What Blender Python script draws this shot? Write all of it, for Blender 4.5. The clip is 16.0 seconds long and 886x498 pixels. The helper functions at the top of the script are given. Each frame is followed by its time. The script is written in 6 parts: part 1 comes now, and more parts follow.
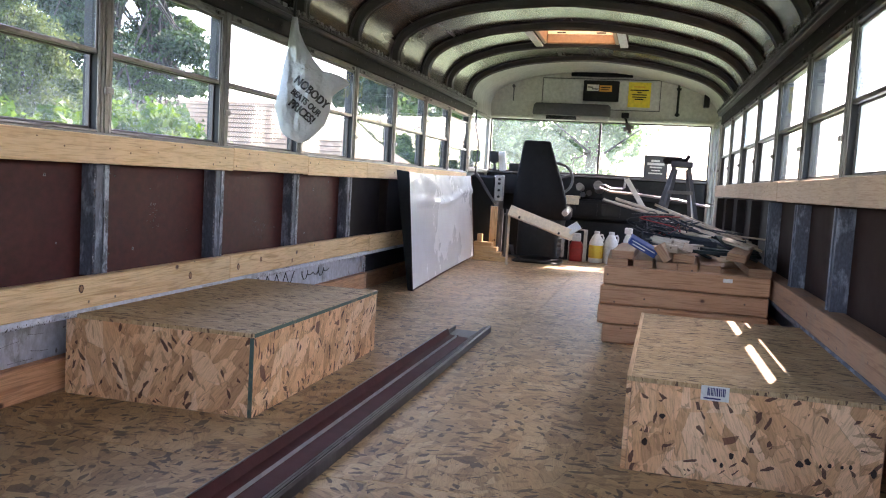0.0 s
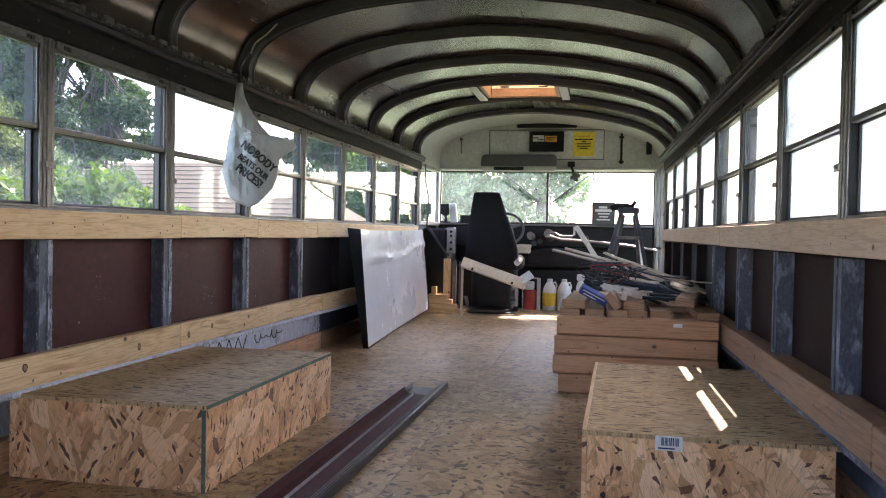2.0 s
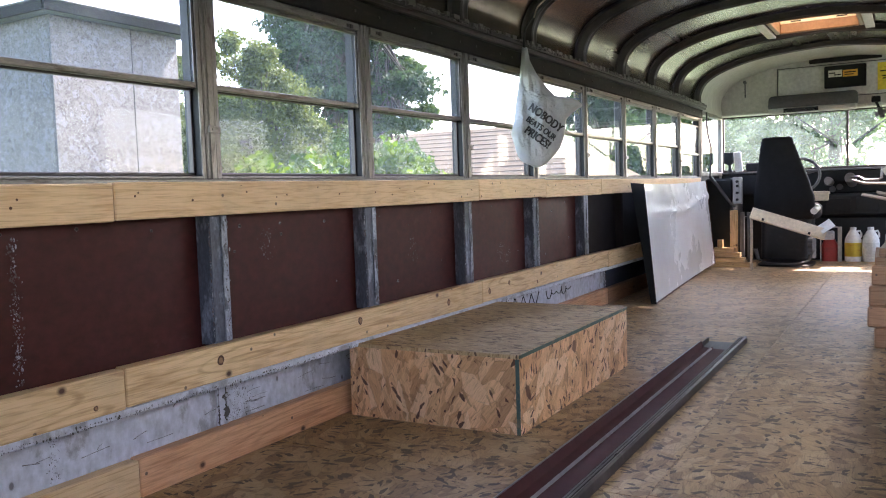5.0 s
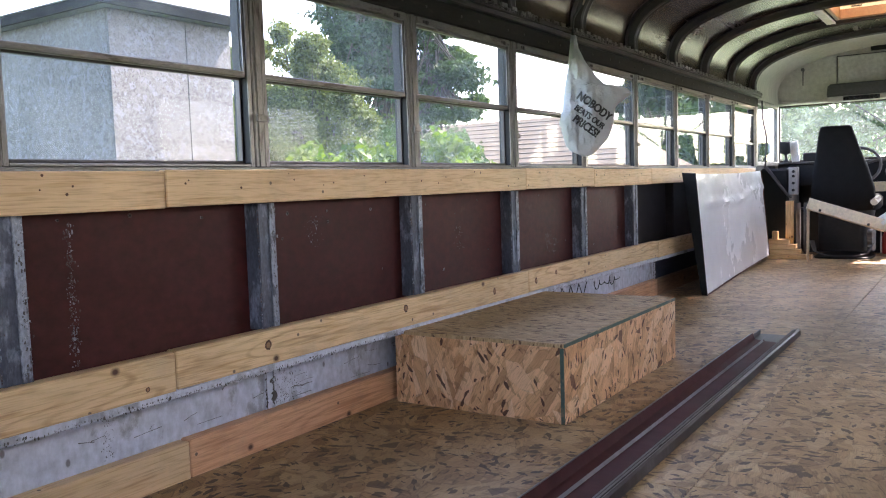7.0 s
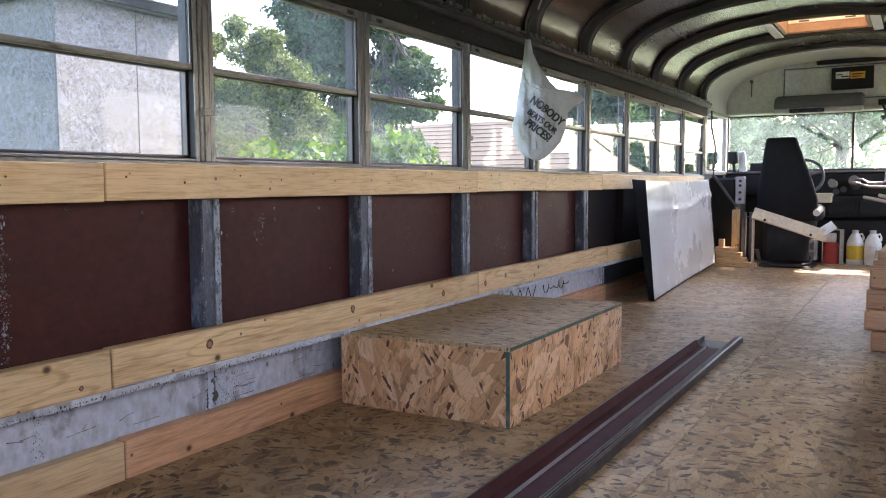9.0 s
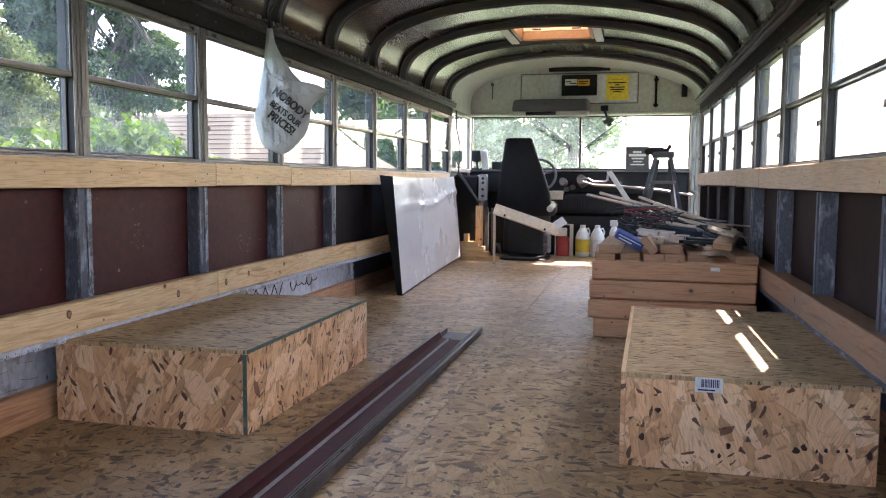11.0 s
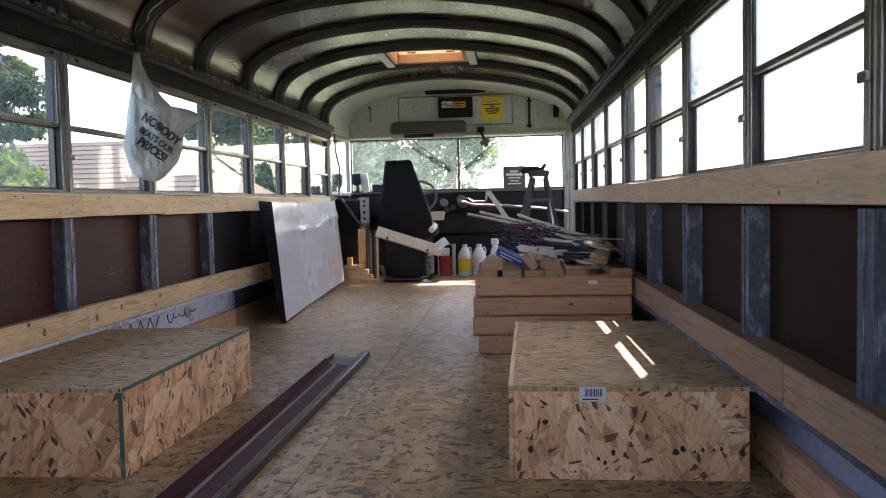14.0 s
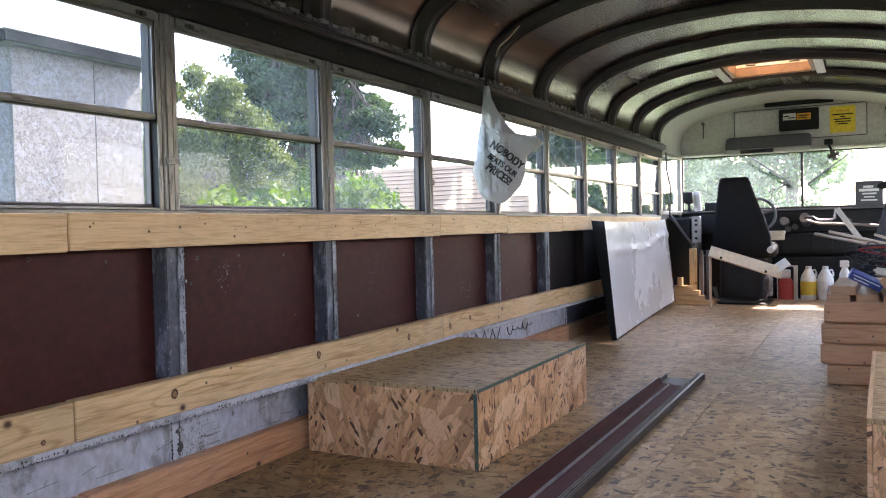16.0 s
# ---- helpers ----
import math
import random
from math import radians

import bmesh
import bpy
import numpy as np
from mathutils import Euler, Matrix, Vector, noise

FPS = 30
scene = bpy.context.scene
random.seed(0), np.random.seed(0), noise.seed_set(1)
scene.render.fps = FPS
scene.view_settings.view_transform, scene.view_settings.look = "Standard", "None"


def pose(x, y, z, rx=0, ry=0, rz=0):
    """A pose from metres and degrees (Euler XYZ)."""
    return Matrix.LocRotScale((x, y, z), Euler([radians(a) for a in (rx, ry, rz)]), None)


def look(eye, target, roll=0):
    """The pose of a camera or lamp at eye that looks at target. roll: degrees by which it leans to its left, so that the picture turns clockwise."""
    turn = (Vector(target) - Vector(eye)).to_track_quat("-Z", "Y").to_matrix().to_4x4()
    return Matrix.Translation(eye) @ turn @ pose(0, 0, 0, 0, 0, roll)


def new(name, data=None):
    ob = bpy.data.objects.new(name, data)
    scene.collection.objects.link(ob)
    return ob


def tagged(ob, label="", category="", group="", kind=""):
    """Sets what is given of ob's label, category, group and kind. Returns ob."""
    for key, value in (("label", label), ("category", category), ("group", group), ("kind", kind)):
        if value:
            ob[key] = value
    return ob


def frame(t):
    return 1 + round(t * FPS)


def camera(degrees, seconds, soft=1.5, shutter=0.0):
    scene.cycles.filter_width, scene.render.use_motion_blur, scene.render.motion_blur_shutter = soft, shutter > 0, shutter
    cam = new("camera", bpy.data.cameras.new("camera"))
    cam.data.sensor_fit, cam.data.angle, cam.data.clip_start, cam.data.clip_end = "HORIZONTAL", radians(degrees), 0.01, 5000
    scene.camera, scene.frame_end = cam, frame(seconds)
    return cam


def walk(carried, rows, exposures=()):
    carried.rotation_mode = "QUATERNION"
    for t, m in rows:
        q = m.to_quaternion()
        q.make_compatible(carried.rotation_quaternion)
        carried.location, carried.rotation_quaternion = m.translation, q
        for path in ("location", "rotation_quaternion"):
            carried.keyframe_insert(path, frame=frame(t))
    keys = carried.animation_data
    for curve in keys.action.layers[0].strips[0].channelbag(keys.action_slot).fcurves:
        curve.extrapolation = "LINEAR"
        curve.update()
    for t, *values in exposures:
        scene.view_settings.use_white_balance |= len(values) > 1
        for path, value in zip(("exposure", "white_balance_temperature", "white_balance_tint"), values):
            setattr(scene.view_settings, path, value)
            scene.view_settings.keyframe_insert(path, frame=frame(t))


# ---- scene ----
cam = camera(56.6, 16.0, soft=1.1)
PATH = [
    (0, (0.505, 0.059, 0.703), (0.018, 1.992, 0.536), 3.4),
    (0.5, (0.509, 0.058, 0.716), (0.053, 2.004, 0.638), 0.3),
    (1, (0.513, 0.061, 0.728), (0.117, 2.021, 0.687), 1.0),
    (1.5, (0.518, 0.064, 0.73), (0.133, 2.026, 0.68), 0.5),
    (2, (0.521, 0.049, 0.734), (0.134, 2.01, 0.693), 1.1),
    (2.5, (0.517, 0.021, 0.729), (0.129, 1.983, 0.708), 0.8),
    (3, (0.506, 0.006, 0.724), (0.034, 1.95, 0.702), 0.9),
    (3.5, (0.502, 0.008, 0.728), (0.031, 1.952, 0.693), 0.3),
    (4, (0.494, 0.007, 0.734), (-0.119, 1.91, 0.703), -1.0),
    (4.5, (0.481, -0.03, 0.741), (-0.331, 1.797, 0.69), -1.4),
    (4.7, (0.458, -0.048, 0.735), (-0.49, 1.708, 0.604), -1.7),
    (6.8, (0.475, -0.043, 0.716), (-0.601, 1.637, 0.578), -2.2),
    (7, (0.475, -0.046, 0.72), (-0.62, 1.621, 0.566), -1.9),
    (7.5, (0.479, -0.05, 0.724), (-0.619, 1.615, 0.574), -1.1),
    (8, (0.472, -0.05, 0.717), (-0.618, 1.62, 0.562), -1.1),
    (8.2, (0.477, -0.046, 0.721), (-0.607, 1.627, 0.571), -1.0),
    (10.3, (0.48, 0.021, 0.72), (-0.187, 1.898, 0.543), 0.4),
    (10.5, (0.481, 0.031, 0.721), (-0.12, 1.931, 0.547), 0.4),
    (11, (0.502, 0.06, 0.719), (0.046, 2.0, 0.553), 0.4),
    (11.5, (0.489, 0.08, 0.719), (0.162, 2.047, 0.576), 0.0),
    (12, (0.49, 0.079, 0.712), (0.204, 2.053, 0.568), 0.2),
    (12.5, (0.49, 0.075, 0.715), (0.291, 2.061, 0.59), 0.5),
    (13, (0.48, 0.072, 0.713), (0.289, 2.053, 0.517), -0.3),
    (13.5, (0.501, 0.065, 0.708), (0.315, 2.052, 0.57), -0.9),
    (14, (0.5, 0.065, 0.715), (0.323, 2.054, 0.602), -1.3),
    (14.5, (0.51, 0.062, 0.715), (0.311, 2.051, 0.641), -1.3),
    (15, (0.48, 0.013, 0.709), (-0.05, 1.938, 0.594), -1.3),
    (15.5, (0.452, -0.036, 0.72), (-0.349, 1.794, 0.61), -2.0),
    (16, (0.481, -0.049, 0.72), (-0.437, 1.728, 0.671), -1.4),
]
EXPOSURE = [(t, e + 0.06, 6800, 26) for t, e in ((0, 3.78), (0.5, 3.6), (2, 3.49), (4.5, 3.67), (7, 3.65), (8.2, 3.65), (10.5, 3.73), (12, 3.47), (13, 3.27), (14.5, 3.21), (15, 3.36), (16, 3.68))]
walk(cam, [(t, look(e, g, r)) for t, e, g, r in PATH], EXPOSURE)

# ---- light ----
world = bpy.data.worlds.new("sky")
scene.world = world
world.use_nodes = True
wn = world.node_tree.nodes
sky = wn.new("ShaderNodeTexSky")
sky.sky_type, sky.sun_disc = "NISHITA", False
SUN_DIR = Vector((0.315, 0.94, 1.0)).normalized()          # towards the sun
sky.sun_elevation = math.asin(SUN_DIR.z)
sky.sun_rotation = math.atan2(SUN_DIR.x, SUN_DIR.y)
sky.air_density, sky.dust_density = 1.0, 1.5
world.node_tree.links.new(sky.outputs[0], wn["Background"].inputs[0])
wn["Background"].inputs[1].default_value = 0.15
sun = new("sun", bpy.data.lights.new("sun", "SUN"))
sun.data.energy, sun.data.angle, sun.data.color = 2.2, radians(0.5), (1.0, 0.95, 0.86)
sun.matrix_world = look((3, 3, 12), Vector((3, 3, 12)) - SUN_DIR)


# ---- materials ----
def mat_base(name, rough=0.6, metal=0.0):
    m = bpy.data.materials.new(name)
    m.use_nodes = True
    nt = m.node_tree
    b = nt.nodes["Principled BSDF"]
    b.inputs["Roughness"].default_value = rough
    b.inputs["Metallic"].default_value = metal
    return m, nt, b


def nd(nt, kind, **kw):
    n = nt.nodes.new(kind)
    for k, v in kw.items():
        if k in ("noise_dimensions", "voronoi_dimensions"):
            n.noise_dimensions = v
        elif k == "feature":
            n.feature = v
        elif k == "operation":
            n.operation = v
        elif k == "blend":
            n.blend_type = v
        else:
            n.inputs[k].default_value = v
    return n


def ramp(nt, fac, stops):
    r = nt.nodes.new("ShaderNodeValToRGB")
    el = r.color_ramp.elements
    while len(el) < len(stops):
        el.new(0.5)
    for e, (p, c) in zip(el, stops):
        e.position, e.color = p, (*c, 1)
    nt.links.new(fac, r.inputs[0])
    return r.outputs[0]


def mixc(nt, fac, a, b, blend="MIX"):
    n = nt.nodes.new("ShaderNodeMix")
    n.data_type, n.blend_type = "RGBA", blend
    for sock, v in ((n.inputs[0], fac), (n.inputs[6], a), (n.inputs[7], b)):
        if isinstance(v, (int, float)):
            sock.default_value = v
        elif isinstance(v, tuple):
            sock.default_value = (*v, 1)
        else:
            nt.links.new(v, sock)
    return n.outputs[2]


def mth(nt, op, a, b=0.0):
    n = nt.nodes.new("ShaderNodeMath")
    n.operation = op
    for sock, v in zip(n.inputs, (a, b)):
        if isinstance(v, (int, float)):
            sock.default_value = v
        else:
            nt.links.new(v, sock)
    return n.outputs[0]


def uv_of(nt, scale=(1, 1, 1)):
    """Metre coordinates of the face, shifted for each object."""
    tc = nt.nodes.new("ShaderNodeTexCoord")
    info = nt.nodes.new("ShaderNodeObjectInfo")
    add = nt.nodes.new("ShaderNodeVectorMath")
    nt.links.new(tc.outputs["UV"], add.inputs[0])
    sc = nt.nodes.new("ShaderNodeVectorMath")
    sc.operation = "SCALE"
    sc.inputs[0].default_value = (7.3, 5.1, 3.7)
    nt.links.new(info.outputs["Random"], sc.inputs["Scale"])
    nt.links.new(sc.outputs[0], add.inputs[1])
    mp = nt.nodes.new("ShaderNodeMapping")
    mp.inputs["Scale"].default_value = scale
    nt.links.new(add.outputs[0], mp.inputs[0])
    return mp.outputs[0]


def noise_n(nt, vec, scale, detail=4.0, rough=0.55):
    n = nd(nt, "ShaderNodeTexNoise", Scale=scale, Detail=detail, Roughness=rough)
    if vec is not None:
        nt.links.new(vec, n.inputs["Vector"])
    return n


def bump(nt, b, height, strength=0.3, dist=0.002):
    n = nt.nodes.new("ShaderNodeBump")
    n.inputs["Strength"].default_value, n.inputs["Distance"].default_value = strength, dist
    nt.links.new(height, n.inputs["Height"])
    nt.links.new(n.outputs[0], b.inputs["Normal"])


def osb(name, light, mid, dark, chip=0.05, flake=9.0, rough=0.65, dirt=0.0, dirtcol=(0.3, 0.24, 0.18), stretch=3.0, turn=1.571, spread=1.3, contrast=1.0, depth=0.9, fibres=0.5, relief=0.35, edge=0.6, sliver=1.7):
    """Strand board: overlapping strands of several tones lying mostly one way, thin dark slivers, fine fibre."""
    m, nt, b = mat_base(name, rough)
    flat = uv_of(nt)
    wig = noise_n(nt, flat, 55.0, 3.0, 0.6)
    wv = nt.nodes.new("ShaderNodeVectorMath")
    wv.operation = "MULTIPLY_ADD"
    nt.links.new(wig.outputs["Color"], wv.inputs[0])
    wv.inputs[1].default_value = (0.008, 0.008, 0)
    nt.links.new(flat, wv.inputs[2])
    vec = wv.outputs[0]

    def strands(size, long, shift, wide):
        off = nt.nodes.new("ShaderNodeVectorMath")
        off.inputs[1].default_value = (shift, shift * 1.7, 0)
        nt.links.new(vec, off.inputs[0])
        patch = nd(nt, "ShaderNodeTexVoronoi", Scale=size * 0.55)
        nt.links.new(off.outputs[0], patch.inputs["Vector"])
        sep = nt.nodes.new("ShaderNodeSeparateColor")
        nt.links.new(patch.outputs["Color"], sep.inputs[0])
        ang = mth(nt, "ADD", mth(nt, "MULTIPLY", mth(nt, "SUBTRACT", sep.outputs[0], 0.5), wide), turn)
        rot = nt.nodes.new("ShaderNodeVectorRotate")
        rot.rotation_type = "Z_AXIS"
        nt.links.new(off.outputs[0], rot.inputs["Vector"])
        nt.links.new(ang, rot.inputs["Angle"])
        st = nt.nodes.new("ShaderNodeMapping")
        st.inputs["Scale"].default_value = (size, size * long, 1)
        nt.links.new(rot.outputs[0], st.inputs[0])
        v = nd(nt, "ShaderNodeTexVoronoi", Scale=1.6)
        nt.links.new(st.outputs[0], v.inputs["Vector"])
        c = nt.nodes.new("ShaderNodeSeparateColor")
        nt.links.new(v.outputs["Color"], c.inputs[0])
        rim = nd(nt, "ShaderNodeTexVoronoi", feature="DISTANCE_TO_EDGE", Scale=1.6)
        nt.links.new(st.outputs[0], rim.inputs["Vector"])
        return rot.outputs[0], c, rim.outputs["Distance"]

    rot, c1, rim1 = strands(flake, stretch, 0.0, spread)
    _, c2, rim2 = strands(flake * 0.72, stretch * 0.8, 3.1, spread * 1.5)
    _, c3, rim3 = strands(flake * sliver, stretch * 1.15, 7.7, spread * 1.7)
    _, c4, rim4 = strands(flake * sliver * 0.6, stretch * 0.62, 11.3, spread * 2.0)
    pale = (min(0.95, light[0] * 1.14), min(0.95, light[1] * 1.24), min(0.95, light[2] * 1.42))
    soft = tuple(m_ + (l_ - m_) * (1 - 0.5 * contrast) for m_, l_ in zip(mid, light))
    col = ramp(nt, c1.outputs[1], [(0.0, tuple(0.78 * a for a in soft)), (0.3, soft), (0.6, light), (1.0, tuple(min(0.95, a * 1.06) for a in light))])
    flat2 = ramp(nt, c2.outputs[2], [(0.0, soft), (0.35, light), (0.75, pale), (1.0, tuple(min(0.95, a * 1.05) for a in pale))])
    col = mixc(nt, mth(nt, "MULTIPLY", mth(nt, "GREATER_THAN", c2.outputs[0], 0.46), 0.85 * min(1.0, contrast)), col, flat2)
    col = mixc(nt, mth(nt, "MULTIPLY", mth(nt, "LESS_THAN", c3.outputs[0], 0.10), 0.40 * contrast), col, tuple(0.55 * a for a in mid))
    col = mixc(nt, mth(nt, "MULTIPLY", mth(nt, "LESS_THAN", c3.outputs[1], chip * 0.7), depth), col, dark)
    col = mixc(nt, mth(nt, "MULTIPLY", mth(nt, "LESS_THAN", c4.outputs[1], chip * 0.05), depth * 0.9), col, tuple(1.5 * a for a in dark))
    cover = mth(nt, "GREATER_THAN", c2.outputs[0], 0.46)
    lines = mixc(nt, cover, ramp(nt, rim1, [(0.0, (0.30, 0.22, 0.17)), (0.045, (1, 1, 1))]), ramp(nt, rim2, [(0.0, (0.30, 0.22, 0.17)), (0.035, (1, 1, 1))]))
    part_way = ramp(nt, noise_n(nt, flat, 28.0, 2.0).outputs[0], [(0.42, (0, 0, 0)), (0.56, (1, 1, 1))])
    col = mixc(nt, mth(nt, "MULTIPLY", part_way, edge), col, lines, "MULTIPLY")
    g2 = nt.nodes.new("ShaderNodeMapping")
    g2.inputs["Scale"].default_value = (7, 70, 1)
    nt.links.new(rot, g2.inputs[0])
    fibre = noise_n(nt, g2.outputs[0], 4.0, 4.0, 0.65)
    col = mixc(nt, fibres, col, ramp(nt, fibre.outputs[0], [(0.3, (0.5, 0.42, 0.36)), (0.56, (1.06, 1.06, 1.06))]), "MULTIPLY")
    big = noise_n(nt, flat, 1.3, 3.0)
    col = mixc(nt, 0.5, col, ramp(nt, big.outputs[0], [(0.3, (0.7, 0.68, 0.66)), (0.7, (1.1, 1.08, 1.05))]), "MULTIPLY")
    if dirt:
        d = noise_n(nt, flat, 3.1, 6.0, 0.7)
        col = mixc(nt, mth(nt, "MULTIPLY", ramp(nt, d.outputs[0], [(0.42, (0, 0, 0)), (0.68, (1, 1, 1))]), dirt), col, dirtcol)
    nt.links.new(col, b.inputs["Base Color"])
    bump(nt, b, mth(nt, "ADD", c1.outputs[2], mth(nt, "MULTIPLY", fibre.outputs[0], 0.5)), relief, 0.0012)
    return m


def lumber(name, pale, deep, knots=0.052, rough=0.6, dirt=0.25, grain=0.5):
    """Sawn softwood: grain along the length, growth bands, sparse knots, nail marks."""
    m, nt, b = mat_base(name, rough)
    vec = uv_of(nt)
    st = nt.nodes.new("ShaderNodeMapping")
    st.inputs["Scale"].default_value = (1.2, 22, 1)
    nt.links.new(vec, st.inputs[0])
    wob = noise_n(nt, st.outputs[0], 1.4, 4.0)
    bands = nd(nt, "ShaderNodeTexNoise", Scale=4.0, Detail=2.0, Distortion=0.8)
    nt.links.new(st.outputs[0], bands.inputs["Vector"])
    col = ramp(nt, bands.outputs[0], [(0.3, deep), (0.5, pale), (0.56, tuple(0.8 * a + 0.2 * c for a, c in zip(pale, deep))), (0.7, pale)])
    wm = nt.nodes.new("ShaderNodeMapping")
    wm.inputs["Scale"].default_value = (1.1, 7.5, 1)
    nt.links.new(vec, wm.inputs[0])
    hill = noise_n(nt, wm.outputs[0], 1.3, 1.5, 0.4)
    sxyz = nt.nodes.new("ShaderNodeSeparateXYZ")
    nt.links.new(vec, sxyz.inputs[0])
    ph = mth(nt, "ADD", mth(nt, "MULTIPLY", sxyz.outputs[1], 130.0), mth(nt, "MULTIPLY", hill.outputs[0], 75.0))
    line = mth(nt, "MULTIPLY", mth(nt, "ADD", mth(nt, "SINE", ph), 1.0), 0.5)
    patchy = ramp(nt, noise_n(nt, wm.outputs[0], 2.3, 2.0).outputs[0], [(0.38, (0.15, 0.15, 0.15)), (0.62, (1, 1, 1))])
    col = mixc(nt, mth(nt, "MULTIPLY", patchy, grain), col, ramp(nt, line, [(0.0, (0.50, 0.33, 0.2)), (0.2, (0.97, 0.94, 0.9)), (1.0, (1.04, 1.04, 1.04))]), "MULTIPLY")
    tone = noise_n(nt, vec, 1.1, 2.0)
    col = mixc(nt, 0.6, col, ramp(nt, tone.outputs[0], [(0.3, (0.72, 0.66, 0.6)), (0.7, (1.08, 1.06, 1.03))]), "MULTIPLY")
    kv = nt.nodes.new("ShaderNodeMapping")
    kv.inputs["Scale"].default_value = (4.6, 5.6, 1)
    nt.links.new(vec, kv.inputs[0])
    kn = nd(nt, "ShaderNodeTexVoronoi", Scale=1.0)
    kn.voronoi_dimensions = "2D"
    nt.links.new(kv.outputs[0], kn.inputs["Vector"])
    kd = mth(nt, "ADD", kn.outputs["Distance"], mth(nt, "MULTIPLY", wob.outputs[0], 0.02))
    ks = nt.nodes.new("ShaderNodeSeparateColor")
    nt.links.new(kn.outputs["Color"], ks.inputs[0])
    some = mth(nt, "GREATER_THAN", ks.outputs[0], 0.80)
    halo = mth(nt, "MULTIPLY", ramp(nt, kd, [(0.0, (0.6, 0.6, 0.6)), (knots * 3.5, (0, 0, 0))]), some)
    col = mixc(nt, halo, col, deep)
    col = mixc(nt, mth(nt, "MULTIPLY", ramp(nt, kd, [(knots * 0.7, (1, 1, 1)), (knots, (0.6, 0.6, 0.6)), (knots * 1.5, (0, 0, 0))]), some), col, (0.10, 0.035, 0.016))
    nail = nd(nt, "ShaderNodeTexVoronoi", Scale=9.0)
    nail.voronoi_dimensions = "2D"
    nt.links.new(vec, nail.inputs["Vector"])
    nsep = nt.nodes.new("ShaderNodeSeparateColor")
    nt.links.new(nail.outputs["Color"], nsep.inputs[0])
    nmask = mth(nt, "MULTIPLY", ramp(nt, nail.outputs["Distance"], [(0.03, (0.85, 0.85, 0.85)), (0.05, (0, 0, 0))]), mth(nt, "GREATER_THAN", nsep.outputs[0], 0.68))
    col = mixc(nt, nmask, col, (0.09, 0.06, 0.045))
    fm = nt.nodes.new("ShaderNodeMapping")
    fm.inputs["Scale"].default_value = (5, 110, 1)
    nt.links.new(vec, fm.inputs[0])
    fine = noise_n(nt, fm.outputs[0], 2.2, 3.0, 0.6)
    col = mixc(nt, 0.55, col, ramp(nt, fine.outputs[0], [(0.32, (0.62, 0.5, 0.4)), (0.5, (1.03, 1.02, 1.0))]), "MULTIPLY")
    dn = noise_n(nt, vec, 6.0, 6.0, 0.7)
    col = mixc(nt, mth(nt, "MULTIPLY", ramp(nt, dn.outputs[0], [(0.5, (0, 0, 0)), (0.75, (1, 1, 1))]), dirt), col, (0.22, 0.17, 0.13))
    nt.links.new(col, b.inputs["Base Color"])
    bump(nt, b, bands.outputs[0], 0.25, 0.001)
    return m


def worn(name, col, wear, rough=0.5, metal=0.0, amount=0.35, scale=6.0, stretch=(1, 1, 1), spots=0.0, spotcol=(0.08, 0.06, 0.05), relief=0.15, var=0.18, start=0.54, sharp=0.16, spec=0.5):
    """Paint or metal with stains at two scales, scuffs and small spots."""
    m, nt, b = mat_base(name, rough, metal)
    vec = uv_of(nt, stretch)
    n1 = noise_n(nt, vec, scale, 7.0, 0.68)
    n2 = noise_n(nt, vec, scale * 9, 4.0, 0.6)
    c = mixc(nt, ramp(nt, n1.outputs[0], [(start, (0, 0, 0)), (start + sharp, (amount, amount, amount))]), col, wear)
    lo, hi = 1 - var, 1 + var * 0.6
    c = mixc(nt, 1.0, c, ramp(nt, n2.outputs[0], [(0.3, (lo, lo, lo)), (0.7, (hi, hi, hi))]), "MULTIPLY")
    if spots:
        v = nd(nt, "ShaderNodeTexVoronoi", Scale=scale * 2.5)
        nt.links.new(vec, v.inputs["Vector"])
        c = mixc(nt, ramp(nt, v.outputs["Distance"], [(spots, (0.8, 0.8, 0.8)), (spots * 1.7, (0, 0, 0))]), c, spotcol)
    nt.links.new(c, b.inputs["Base Color"])
    b.inputs["Specular IOR Level"].default_value = spec
    r = nt.nodes.new("ShaderNodeMapRange")
    r.inputs[3].default_value, r.inputs[4].default_value = max(0.05, rough - 0.14), min(1, rough + 0.18)
    nt.links.new(n1.outputs[0], r.inputs[0])
    nt.links.new(r.outputs[0], b.inputs["Roughness"])
    bump(nt, b, n2.outputs[0], relief, 0.001)
    return m


